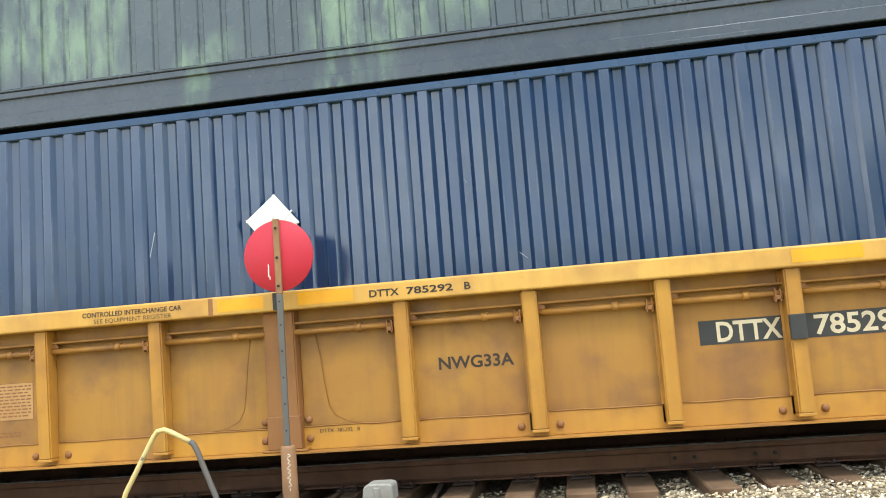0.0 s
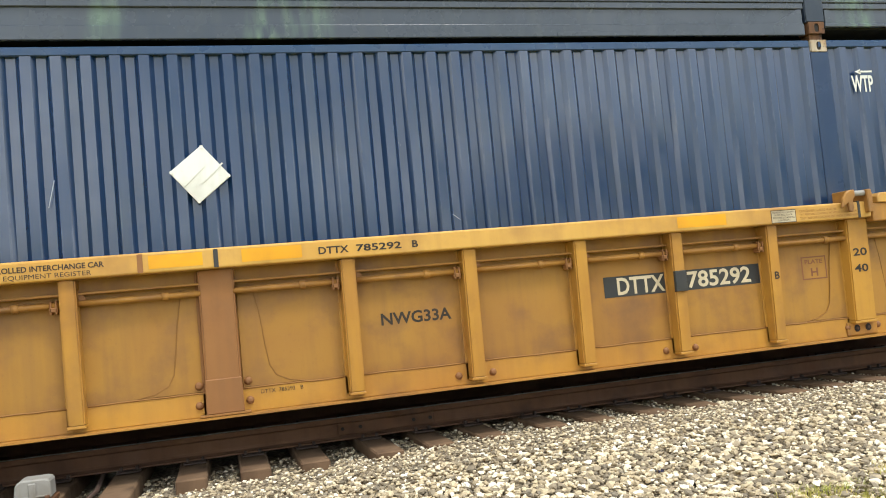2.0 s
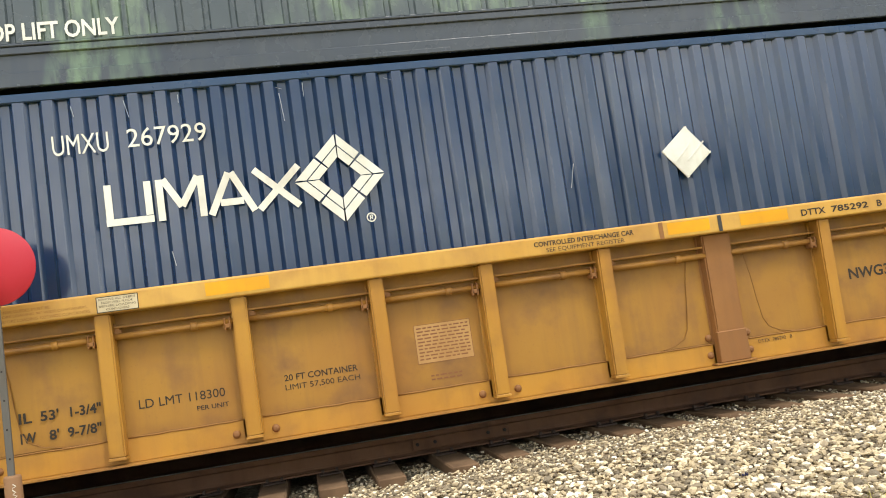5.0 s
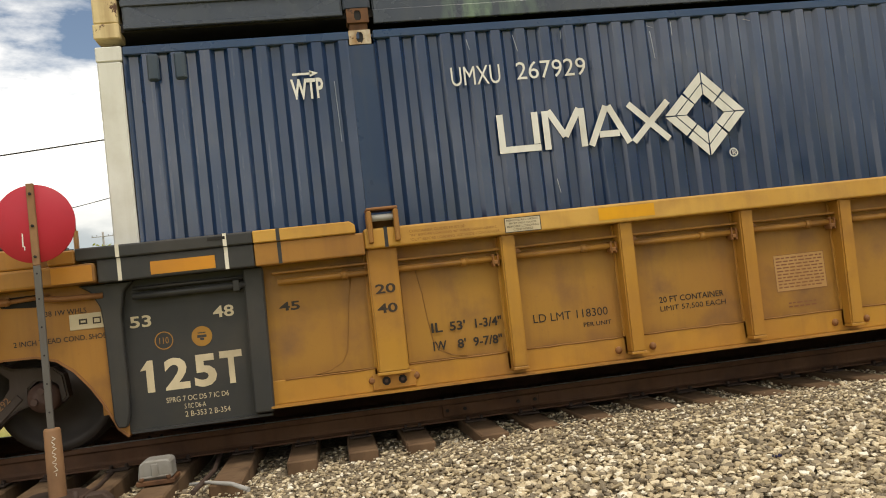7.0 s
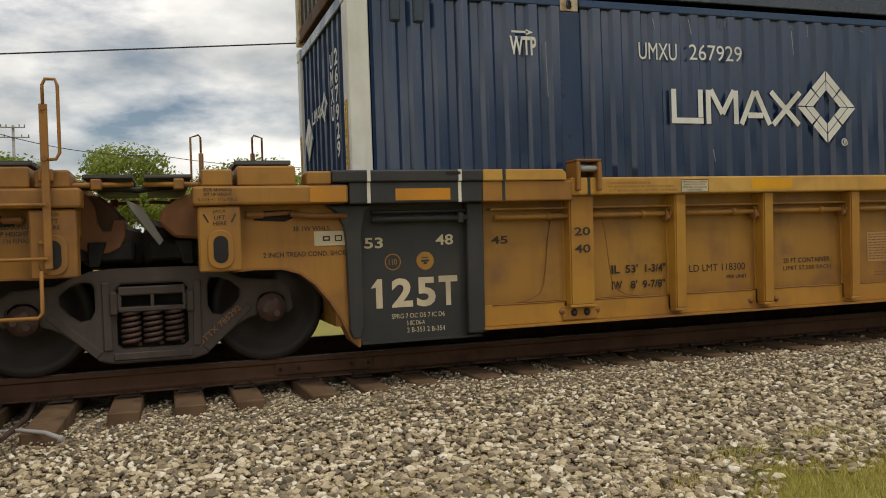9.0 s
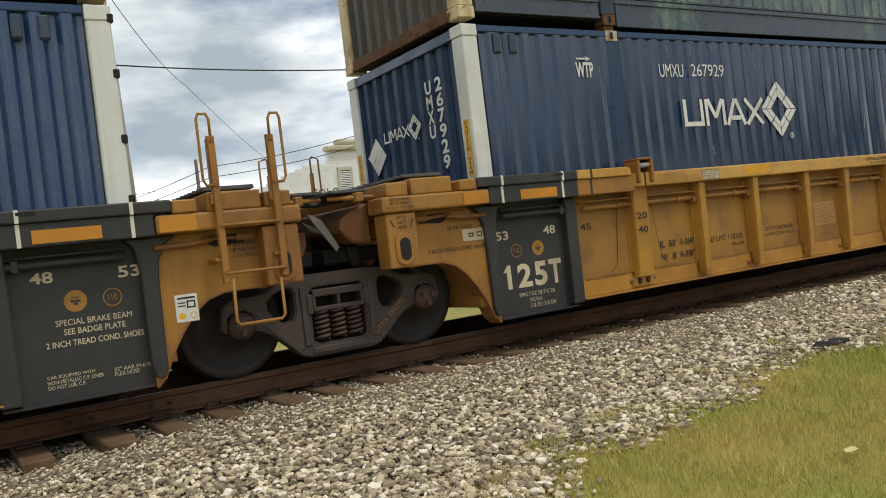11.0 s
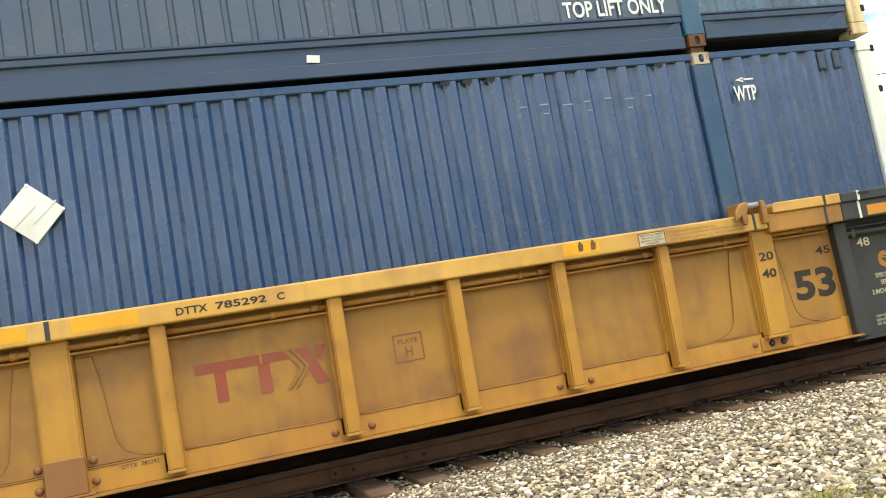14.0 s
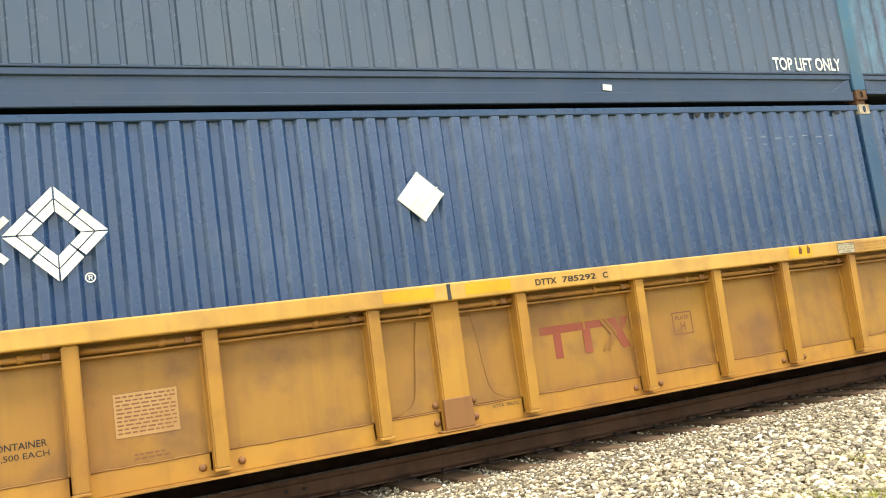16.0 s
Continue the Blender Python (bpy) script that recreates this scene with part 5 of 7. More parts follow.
    box(bm, 8.82, 8.98, -0.17, -0.10, 1.205, 1.265, 0.02)
    put("brake_rod", bm, M_BROWN, "", None, False)
    bm = bmesh.new()
    slot2 = [(8.60, 1.20), (8.66, 1.175), (8.90, 1.19), (8.93, 1.23), (8.90, 1.265), (8.60, 1.27)]
    prism(bm, slot2, -0.1035, -0.099)
    put("slot", bm, M_DARK, "", None, False)
    if ladder:
        for x, lean in ((8.655, 0.0), (9.15, 0.0)):
            bm = bmesh.new()
            box(bm, x - 0.028, x + 0.028, -0.335, -0.31, 0.87, 2.05, 0.006)
            box(bm, x - 0.03, x - 0.02, -0.312, -0.285, 0.87, 2.05)
            rail = put("ladder_stile", bm, M_END, "", None, False)
            bm = bmesh.new()
            lx = x - 0.10 if x < 9 else x + 0.10
            tube(bm, [(x, -0.325, 2.03), (x, -0.33, 2.18), (x - (x - lx) * 0.2, -0.33, 2.225), (x - (x - lx) * 0.85, -0.33, 2.225), (lx, -0.33, 2.18), (lx, -0.33, 1.70), (lx - (lx - x) * 0.25, -0.33, 1.655), (x, -0.325, 1.65)], 0.012, 8)
            put("grab_iron", bm, M_END, "bent round grab iron", rail, False)
            for z in (1.66, 2.02, 1.33, 0.95):
                bm = bmesh.new()
                tube(bm, [(x, -0.346, z), (x, -0.33, z)], 0.02, 8)
                put("bolt", bm, M_BROWN, "", rail, False)
            bm = bmesh.new()
            box(bm, x - 0.05, x + 0.05, -0.315, -0.27, 1.50, 1.585, 0.006)
            put("bracket", bm, M_END, "", rail, False)
            bm = bmesh.new()
            box(bm, x - 0.07, x + 0.02, -0.31, -0.09, 1.05, 1.075, 0.004)
            put("bracket", bm, M_END, "", rail, False)
        for z in (1.33, 0.945):
            bm = bmesh.new()
            tube(bm, [(8.65, -0.34, z), (9.15, -0.34, z)], 0.013, 8)
            put("rung", bm, M_END, "", None, False)
        bm = bmesh.new()
        tube(bm, [(8.70, -0.33, 0.90), (8.69, -0.33, 0.56), (8.715, -0.33, 0.525), (9.07, -0.33, 0.525), (9.10, -0.33, 0.56), (9.10, -0.33, 0.86)], 0.014, 8)
        put("stirrup_step", bm, M_END, "bent round stirrup step", None, False)
    # far-side hand holds seen over the end
    for x in (8.58, 9.15):
        bm = bmesh.new()
        tube(bm, [(x, 2.92, 1.50), (x, 2.92, 2.06)], 0.028, 6)
        lx = x - 0.11 if x < 9 else x + 0.11
        tube(bm, [(x, 2.92, 2.05), (x, 2.92, 2.24), (x * 0.8 + lx * 0.2, 2.92, 2.27), (lx, 2.92, 2.24), (lx, 2.92, 1.70), (x, 2.92, 1.66)], 0.012, 8)
        if sx < 0:
            put("far_grab_iron", bm, M_END, "grab iron on a short stile", None, False)
        else:
            bm.free()
    return panel


def well_car(unit, stakes, big, letter):
    car = thing("well_car", f"yellow articulated well car with dirty panelled sides, unit {letter}", "freight car", group="units of the well car")
    TRAIN.append((car, unit))
    for far in (False, True):
        bm = bmesh.new()
        box(bm, -7.0, 7.0, SHEET, SHEET + 0.012, BOT, 1.345)
        flipped(bm, 1, far)
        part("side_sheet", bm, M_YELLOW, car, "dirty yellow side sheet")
        bm = bmesh.new()
        prism(bm, [(-7.0, BOT), (7.0, BOT), (7.0, 0.40), (-7.0, 0.40)], SHEET - 0.012, SHEET - 0.001, 0.004)
        flipped(bm, 1, far)
        part("lower_band", bm, M_STAKE, car, "brighter yellow lower band of the side")
        if not far:
            edges = [-6.95] + stakes + [6.95]
            for p_, q_ in zip(edges, edges[1:]):
                bm = bmesh.new()
                rr = random.Random(int(p_ * 100))
                k_ = 8
                tube(bm, [(p_ + 0.07 + (q_ - p_ - 0.14) * i_ / k_, SHEET - 0.0125, 0.398 + rr.uniform(-0.004, 0.004)) for i_ in range(k_ + 1)], 0.0065, 5)
                part("weld_seam", bm, M_SEAM, car, "brown weld seam along the lower band")
        bm = bmesh.new()
        box(bm, -7.0, 7.0, -0.30 + 0.10, -0.052, BOT - 0.014, BOT - 0.001)
        flipped(bm, 1, far)
        part("bottom_flange", bm, M_END, car)
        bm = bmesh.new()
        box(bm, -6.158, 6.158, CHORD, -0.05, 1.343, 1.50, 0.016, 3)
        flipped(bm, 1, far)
        part("top_chord", bm, M_CHORD, car, "pale yellow box-section top chord")
        bm = bmesh.new()
        box(bm, -6.9, 6.9, SHEET - 0.078, SHEET, 1.228, 1.246, 0.004)
        flipped(bm, 1, far)
        part("ledge", bm, M_END, car)
        xs = [-6.9] + stakes + [6.9]
        for a, b in zip(xs, xs[1:]):
            bm = bmesh.new()
            zp = 1.165 if letter == "B" else 1.285
            tube(bm, [(a + 0.04, -0.13, zp), (b - 0.04, -0.13, zp)], 0.024, 10)
            tube(bm, [(a + 0.62 * (b - a), -0.13, zp), (a + 0.62 * (b - a) + 0.05, -0.13, zp)], 0.034, 8)
            flipped(bm, 1, far)
            part("pipe", bm, M_END, car)
        for x in stakes:
            if x == big:
                stake(car, x, 0.285, 0.22, 1.345, M_BROWN if letter == "B" else M_STAKE, 0.10, far, False, "wide primer-brown middle stake" if letter == "B" else "")
                if not far:
                    bm = bmesh.new()
                    prism(bm, [(x - 0.142, 0.235), (x + 0.142, 0.235), (x + 0.138, 0.50), (x - 0.138, 0.50)], SHEET - 0.094, SHEET - 0.05, 0.006)
                    part("stake_patch", bm, M_PATCH, car, "darker brown plate on the stake's foot")
                    bm = bmesh.new()
                    box(bm, x - 0.19, x + 0.19, SHEET - 0.10, SHEET, 0.218, 0.234, 0.003)
                    part("stake_shoe", bm, M_SEAM, car)
            elif abs(x) > 5.9:
                stake(car, x, 0.26, 0.36, 1.345, M_STAKE, 0.12, far, True)
            else:
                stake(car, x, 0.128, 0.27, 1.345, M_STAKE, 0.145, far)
    # flared plates beside the wide stakes
    for x, w in ((big, 0.145), (-6.03, 0.13), (6.05, 0.13)):
        for s in (-1, 1):
            pts = [(x + s * (w + o), z) for o, z in ((0.0, 0.405), (0.50, 0.405), (0.36, 0.43), (0.26, 0.48), (0.215, 0.56), (0.19, 0.72), (0.165, 0.95), (0.12, 1.20), (0.0, 1.20))]
            bm = bmesh.new()
            prism(bm, pts, SHEET - 0.010, SHEET + 0.002, 0.004)
            part("gusset_plate", bm, M_YELLOW, car)
            bm = bmesh.new()
            tube(bm, [(px_, SHEET - 0.0105, pz_) for px_, pz_ in pts[1:8]], 0.0035, 5)
            part("weld_seam", bm, M_SEAM, car)
            bolt(car, x + s * (w + 0.045), 0.305)
            if x == big:
                bolt(car, x + s * (w + 0.04), 0.455, SHEET - 0.012)
    bolted = (-4.0, -2.03, 2.10, 4.05) if letter == "B" else (-4.0, -2.07, 2.06, 4.02)
    for x in bolted:
        for s in (-0.15, 0.15):
            bolt(car, x + s, 0.295)
    for x in stakes:
        if abs(x) > 5.9:
            bm = bmesh.new()
            box(bm, x - 0.175, x + 0.175, SHEET - 0.03, SHEET - 0.008, 0.225, 0.352, 0.006)
            br = part("locking_plate", bm, M_END, car)
            for s in (-0.065, 0.065):
                bm = bmesh.new()
                prism(bm, [(x + s + 0.034 * math.cos(i * 0.7854 + 0.39), 0.292 + 0.036 * math.sin(i * 0.7854 + 0.39)) for i in range(8)], SHEET - 0.034, SHEET - 0.029)
                hole = part("hole", bm, M_DARK, br)
                bm = bmesh.new()
                tube(bm, [(x + s, SHEET - 0.042, 0.292), (x + s, SHEET - 0.03, 0.292)], 0.014, 8)
                part("pin", bm, M_CAP, br)
        elif x != big:
            # pipe clamp and latch by the stake
            bm = bmesh.new()
            zp = 1.165 if letter == "B" else 1.285
            if letter == "B":
                box(bm, x - 0.135, x - 0.075, -0.165, -0.07, 1.115, 1.15, 0.006)
                box(bm, x - 0.13, x - 0.118, -0.165, -0.08, 1.10, 1.20, 0.003)
                box(bm, x - 0.092, x - 0.08, -0.165, -0.08, 1.10, 1.20, 0.003)
                latch = bmesh.new()
                prism(latch, [(x + 0.06, 1.275), (x + 0.06, 1.19), (x + 0.105, 1.18), (x + 0.12, 1.20)], -0.13, -0.115, 0.003)
                part("latch", latch, M_BROWN, car)
            else:
                box(bm, x - 0.19, x - 0.13, -0.16, -0.07, 1.26, 1.31, 0.006)
            part("pipe_clamp", bm, M_BROWN, car)
    # container guides: roller brackets on the chord
    for x in (-6.0, 6.0):
        for side in (-1, 1):
            bm = bmesh.new()
            if x < 0:
                prism(bm, [(x + side * 0.105 - 0.020, 1.38), (x + side * 0.105 + 0.020, 1.38), (x + side * 0.105 + 0.020, 1.635), (x + side * 0.105 - 0.020, 1.635)], CHORD - 0.05, -0.07, 0.010)
            elif side < 0:
                prism(bm, [(x - 0.215, 1.44), (x - 0.20, 1.53), (x - 0.16, 1.585), (x - 0.11, 1.612), (x - 0.055, 1.612), (x - 0.055, 1.55), (x - 0.085, 1.51), (x - 0.075, 1.44), (x - 0.10, 1.40), (x - 0.135, 1.41), (x - 0.14, 1.49)], CHORD - 0.055, CHORD - 0.022, 0.008)
                box(bm, x - 0.125, x - 0.095, CHORD - 0.03, -0.07, 1.505, 1.61, 0.006)
            else:
                prism(bm, [(x + 0.085, 1.39), (x + 0.135, 1.39), (x + 0.145, 1.55), (x + 0.13, 1.61), (x + 0.085, 1.61)], CHORD - 0.055, -0.07, 0.008)
            part("guide_arm", bm, M_END, car, "lug of the container guide")
        bm = bmesh.new()
        box(bm, x - 0.083, x + 0.083, -0.11, -0.07, 1.50, 1.60, 0.006)
        if x < 0:
            box(bm, x - 0.125, x + 0.125, CHORD - 0.045, -0.072, 1.636, 1.660, 0.008)
        br = part("container_guide", bm, M_BROWN, car, "hinged container guide bracket")
        bm = bmesh.new()
        tube(bm, [(x - 0.084, CHORD - 0.005, 1.578), (x + 0.084, CHORD - 0.005, 1.578)], 0.027, 12)
        part("roller", bm, M_POLE, br, "bare steel roller")
        bm = bmesh.new()
        box(bm, x + 0.0, x + 0.028, CHORD - 0.003, -0.06, 1.345, 1.505)
        part("stripe", bm, M_GREY, car)
    # well floor
    bm = bmesh.new()
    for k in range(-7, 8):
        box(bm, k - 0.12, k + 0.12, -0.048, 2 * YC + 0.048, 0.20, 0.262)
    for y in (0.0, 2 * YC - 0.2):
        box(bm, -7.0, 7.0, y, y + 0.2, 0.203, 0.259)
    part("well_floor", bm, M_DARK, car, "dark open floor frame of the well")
    for x in (-7.9, 7.9):
        bm = bmesh.new()
        box(bm, x - 0.05, x + 0.05, -0.045, 2 * YC + 0.045, 0.28, 0.252)
        box(bm, x * 1.042 - 0.03, x * 1.042 + 0.03, -0.045, 2 * YC + 0.045, 0.30, 1.45)
        part("end_bulkhead", bm, M_END, car)
    car_end(car, -1, False, letter == "B")
    car_end(car, 1, letter == "C", letter == "C")
    return car


def plate_text(car, rows, x0, x1, z0, z1, y, mat):
    """Rows of writing too small to read: thin bars."""
    h = (z1 - z0) / rows
    rng = random.Random(3)
    polys = []
    for i in range(rows):
        a = z0 + h * i
        x = x0
        while x < x1 - 0.02:
            w = rng.uniform(0.025, 0.06)
            polys.append(rect(x, min(x + w, x1), a + h * 0.30, a + h * 0.70))
            x += w + 0.012
    flat("small_print", car, polys, y, mat, "rows of fine print too small to read")


def frame_line(x0, x1, z0, z1, w):
    return [rect(x0, x1, z0, z0 + w), rect(x0, x1, z1 - w, z1), rect(x0, x0 + w, z0 + w, z1 - w), rect(x1 - w, x1, z0 + w, z1 - w)]


def ring(cx, cz, r0, r1, n=24):
    return [[(cx + r * math.cos(2 * math.pi * k / n), cz + r * math.sin(2 * math.pi * k / n)) for r, k in ((r0, i), (r1, i), (r1, i + 1), (r0, i + 1))] for i in range(n)]


def build_cars():
    T1, TB, TC, TG = SHEET - 0.003, SHEET - 0.0155, CHORD - 0.003, SHEET - 0.0125
    # unit B
    b = well_car(0, [-6.03, -5.01, -4.01, -2.94, -2.03, -1.0, 0.055, 1.08, 2.10, 3.11, 4.05, 5.05, 6.03], 0.055, "B")
    t = lambda s, x0, x1, z0, z1, y=T1, m=M_INK, bold=0.022: lettering(b, s, x0, x1, z0, z1, y, m, bold)
    t("NWG33A", 1.335, 1.935, 0.775, 0.875)
    flat("number_panel", b, [rect(3.36, 4.0, 0.815, 1.0), rect(4.115, 5.03, 0.815, 1.0)], SHEET - 0.002, M_GREY, "charcoal number panel")
    bm = bmesh.new()
    box(bm, 3.992, 4.108, SHEET - 0.152, SHEET - 0.10, 0.815, 1.0, 0.004)
    part("number_panel", bm, M_GREY, b, "charcoal number panel across the stake")
    t("DTTX", 3.49, 3.965, 0.832, 0.985, SHEET - 0.004, M_CREAM)
    t("785292", 4.20, 4.87, 0.832, 0.985, SHEET - 0.004, M_CREAM)
    t("B", 5.035, 5.085, 0.84, 0.91, SHEET - 0.1345)
    flat("plate_mark", b, frame_line(5.44, 5.72, 0.80, 1.02, 0.012), T1, M_FADED_INK)
    t("PLATE", 5.48, 5.68, 0.95, 0.99, T1, M_FADED_INK)
    t("H", 5.54, 5.62, 0.83, 0.91, T1, M_FADED_INK)
    t("DTTX  785292   B", 0.33, 0.66, 0.345, 0.375, TB, M_INK, 0.0)
    t("DTTX", 0.85, 1.09, 1.388, 1.445, TC, M_INK)
    t("785292", 1.15, 1.52, 1.388, 1.445, TC, M_INK)
    t("B", 1.61, 1.66, 1.388, 1.445, TC, M_INK)
    t("CONTROLLED INTERCHANGE CAR", -1.61, -0.73, 1.418, 1.460, TC, M_INK, 0.022)
    t("SEE EQUIPMENT REGISTER", -1.51, -0.82, 1.360, 1.401, TC, M_INK, 0.022)
    for x0, x1 in ((-0.42, -0.03), (0.26, 0.72), (-4.24, -3.76), (4.05, 4.55)):
        flat("reflector", b, [rect(x0, x1, 1.375, 1.475)], CHORD - 0.0025, M_ORANGE, "orange reflective sheet")
    flat("tape_patch", b, [rect(-0.50, -0.46, 1.35, 1.49)], CHORD - 0.003, M_BROWN)
    flat("stripe", b, [rect(0.05, 0.085, 1.35, 1.49)], CHORD - 0.0035, M_GREY)
    for x0, x1 in ((-5.03, -4.73), (5.03, 5.30)):
        flat("notice", b, [rect(x0, x1, 1.352, 1.472)], CHORD - 0.002, M_CREAM, "small cream notice")
        flat("notice_border", b, frame_line(x0, x1, 1.352, 1.472, 0.006), CHORD - 0.003, M_INK)
        for i, s in enumerate(("REMOVE ALL DEBRIS", "FROM WELL FLOOR", "BEFORE LOADING", "CONTAINERS")):
            e = 0.018 + 0.02 * (i % 2) + (0.03 if i == 3 else 0)
            t(s, x0 + e, x1 - e, 1.442 - 0.025 * i, 1.458 - 0.025 * i, CHORD - 0.004, M_INK, 0.0)
    for x0, x1 in ((-5.80, -5.07), (5.34, 6.02)):
        for i, (s, k) in enumerate((("CONTAINER GUIDES MUST BE:", 0.62), ("\"IN\" BEFORE LOADING 96\" WIDE CONTAINERS,", 0.97), ("\"OUT\" BEFORE LOADING 102\" WIDE CONTAINERS.", 1.0))):
            t(s, x0, x0 + (x1 - x0) * k, 1.436 - 0.034 * i, 1.458 - 0.034 * i, TC, M_SEAM, 0.004)
    t("20", -6.11, -5.95, 0.985, 1.06, SHEET - 0.1145)
    t("40", -6.11, -5.95, 0.83, 0.905, SHEET - 0.1102)
    t("45", -6.87, -6.71, 0.935, 1.005)
    t("20", 5.95, 6.11, 0.985, 1.06, SHEET - 0.1145)
    t("40", 5.95, 6.11, 0.83, 0.905, SHEET - 0.1102)
    t("45", 6.72, 6.88, 0.935, 1.005)
    t("53", 6.45, 6.92, 0.56, 0.85, T1, M_INK, 0.035)
    t("IL", -5.69, -5.60, 0.622, 0.70, TG)
    t("53'", -5.54, -5.41, 0.622, 0.70, TG)
    t("1-3/4\"", -5.33, -5.11, 0.622, 0.70, TG)
    t("IW", -5.69, -5.58, 0.475, 0.552, TG)
    t("8'", -5.49, -5.42, 0.475, 0.552, TG)
    t("9-7/8\"", -5.36, -5.12, 0.475, 0.552, TG)
    t("LD LMT 118300", -4.84, -4.20, 0.60, 0.668)
    t("PER UNIT", -4.42, -4.18, 0.52, 0.555, T1, M_INK, 0.01)
    t("20 FT CONTAINER", -3.74, -3.16, 0.64, 0.69, T1, M_INK, 0.01)
    t("LIMIT 57,500 EACH", -3.74, -3.15, 0.562, 0.612, T1, M_INK, 0.01)
    flat("fine_print_panel", b, [rect(-2.67, -2.20, 0.61, 0.925)], T1 + 0.001, M_PANEL, "pale panel of fine print")
    flat("fine_print_border", b, frame_line(-2.67, -2.20, 0.61, 0.925, 0.0035), T1, M_FADED_INK)
    plate_text(b, 10, -2.65, -2.22, 0.63, 0.91, T1 - 0.0005, M_FADED_INK)
    plate_text(b, 2, -2.58, -2.32, 0.46, 0.52, T1, M_FADED_INK)
    # end panel of unit B
    tp = lambda s, x0, x1, z0, z1, bold=0.02, m=M_CREAM, y=SHEET - 0.002: lettering(b, s, x0, x1, z0, z1, y, m, bold)
    tp("53", -8.005, -7.845, 0.935, 1.025)
    tp("48", -7.38, -7.22, 0.945, 1.035)
    flat("numeral", b, [[(-7.965, 0.60), (-7.905, 0.675), (-7.865, 0.675), (-7.865, 0.43), (-7.92, 0.43), (-7.92, 0.605)]], SHEET - 0.002, M_CREAM)
    tp("2", -7.785, -7.60, 0.43, 0.675, 0.035)
    tp("5", -7.565, -7.395, 0.425, 0.675, 0.035)
    tp("T", -7.365, -7.195, 0.425, 0.68, 0.035)
    tp("SPRG 7 OC D5 7 IC D6", -7.79, -7.32, 0.335, 0.375, 0.0)
    tp("5 IIC D6-A", -7.66, -7.50, 0.275, 0.313, 0.0)
    tp("2 B-353 2 B-354", -7.66, -7.32, 0.213, 0.255, 0.0)
    flat("round_mark", b, ring(-7.765, 0.815, 0.062, 0.070), SHEET - 0.002, M_YELLOW)
    tp("110", -7.80, -7.73, 0.79, 0.84, 0.0, M_YELLOW)
    flat("round_mark", b, ring(-7.48, 0.815, 0.0, 0.078), SHEET - 0.002, M_YELLOW, "yellow round stencil")
    flat("stencil_shape", b, [rect(-7.515, -7.445, 0.805, 0.825), rect(-7.495, -7.465, 0.785, 0.803), rect(-7.51, -7.45, 0.838, 0.846)], SHEET - 0.003, M_GREY)
    te = lambda s, x0, x1, z0, z1, y, bold=0.01: lettering(b, s, x0, x1, z0, z1, y, M_INK, bold)
    te("SIDE BEARING", -9.29, -9.08, 1.415, 1.44, CHORD - 0.033)
    te("SET UP HEIGHT", -9.29, -9.08, 1.378, 1.403, CHORD - 0.033)
    te("5-3/16 +/- 1/16 MALE", -9.33, -9.04, 1.34, 1.365, CHORD - 0.033)
    te("JACK", -9.225, -9.125, 1.245, 1.275, -0.258)
    te("LIFT", -9.215, -9.135, 1.20, 1.23, -0.258)
    te("HERE", -9.225, -9.125, 1.155, 1.185, -0.258)
    flat("arrows", b, [[(-9.30, 1.24), (-9.29, 1.245), (-9.255, 1.18), (-9.265, 1.175)], [(-9.05, 1.24), (-9.06, 1.245), (-9.095, 1.18), (-9.085, 1.175)]], -0.258, M_INK)
    te("38 1W WHLS", -8.60, -8.30, 1.095, 1.135, -0.103)
    te("2 INCH TREAD COND. SHOES", -8.84, -8.15, 0.89, 0.93, -0.103)
    bm = bmesh.new()
    box(bm, -8.43, -8.16, -0.108, -0.098, 0.97, 1.09, 0.004)
    dp = part("data_plate", bm, M_CREAM, b, "cream data plate with two dark symbols")
    flat("symbol", dp, frame_line(-8.36, -8.30, 1.01, 1.05, 0.012) + frame_line(-8.26, -8.20, 1.005, 1.055, 0.010), -0.1095, M_INK)

    # unit C
    c = well_car(1, [-6.05, -5.04, -4.0, -3.08, -2.08, -0.73, -0.04, 0.71, 2.05, 3.05, 4.01, 5.04, 6.11], -0.04, "C")
    t = lambda s, x0, x1, z0, z1, y=T1, m=M_INK, bold=0.022: lettering(c, s, x0, x1, z0, z1, y, m, bold)
    red = [rect(0.93, 1.42, 0.925, 1.00), rect(1.07, 1.155, 0.69, 0.923), rect(1.44, 1.68, 0.93, 1.00), rect(1.40, 1.49, 0.70, 0.928),
           [(1.70, 1.0), (1.80, 1.0), (1.94, 0.70), (1.84, 0.70)], [(1.865, 1.0), (1.95, 1.0), (1.885, 0.885), (1.85, 0.925)]]
    flat("owner_mark", c, red, T1, M_RED, "faded red owner's mark of plain blocks", 1.0)
    flat("owner_mark_chevron", c, [[(1.60, 1.0), (1.64, 1.0), (1.76, 0.85), (1.64, 0.70), (1.60, 0.70), (1.72, 0.85)], [(1.66, 1.0), (1.69, 1.0), (1.80, 0.85), (1.69, 0.70), (1.66, 0.70), (1.77, 0.85)]], T1 - 0.006, M_SEAM)
    flat("plate_mark", c, frame_line(2.49, 2.74, 0.735, 0.965, 0.012), T1, M_FADED_INK)
    t("PLATE", 2.53, 2.70, 0.885, 0.925, T1, M_FADED_INK)
    t("H", 2.585, 2.645, 0.78, 0.86, T1, M_FADED_INK)
    t("DTTX", 0.86, 1.09, 1.388, 1.445, TC)
    t("785292", 1.15, 1.53, 1.388, 1.445, TC)
    t("C", 1.61, 1.67, 1.388, 1.445, TC)
    t("DTTX  785292   C", 0.33, 0.66, 0.345, 0.375, TB, M_INK, 0.0)
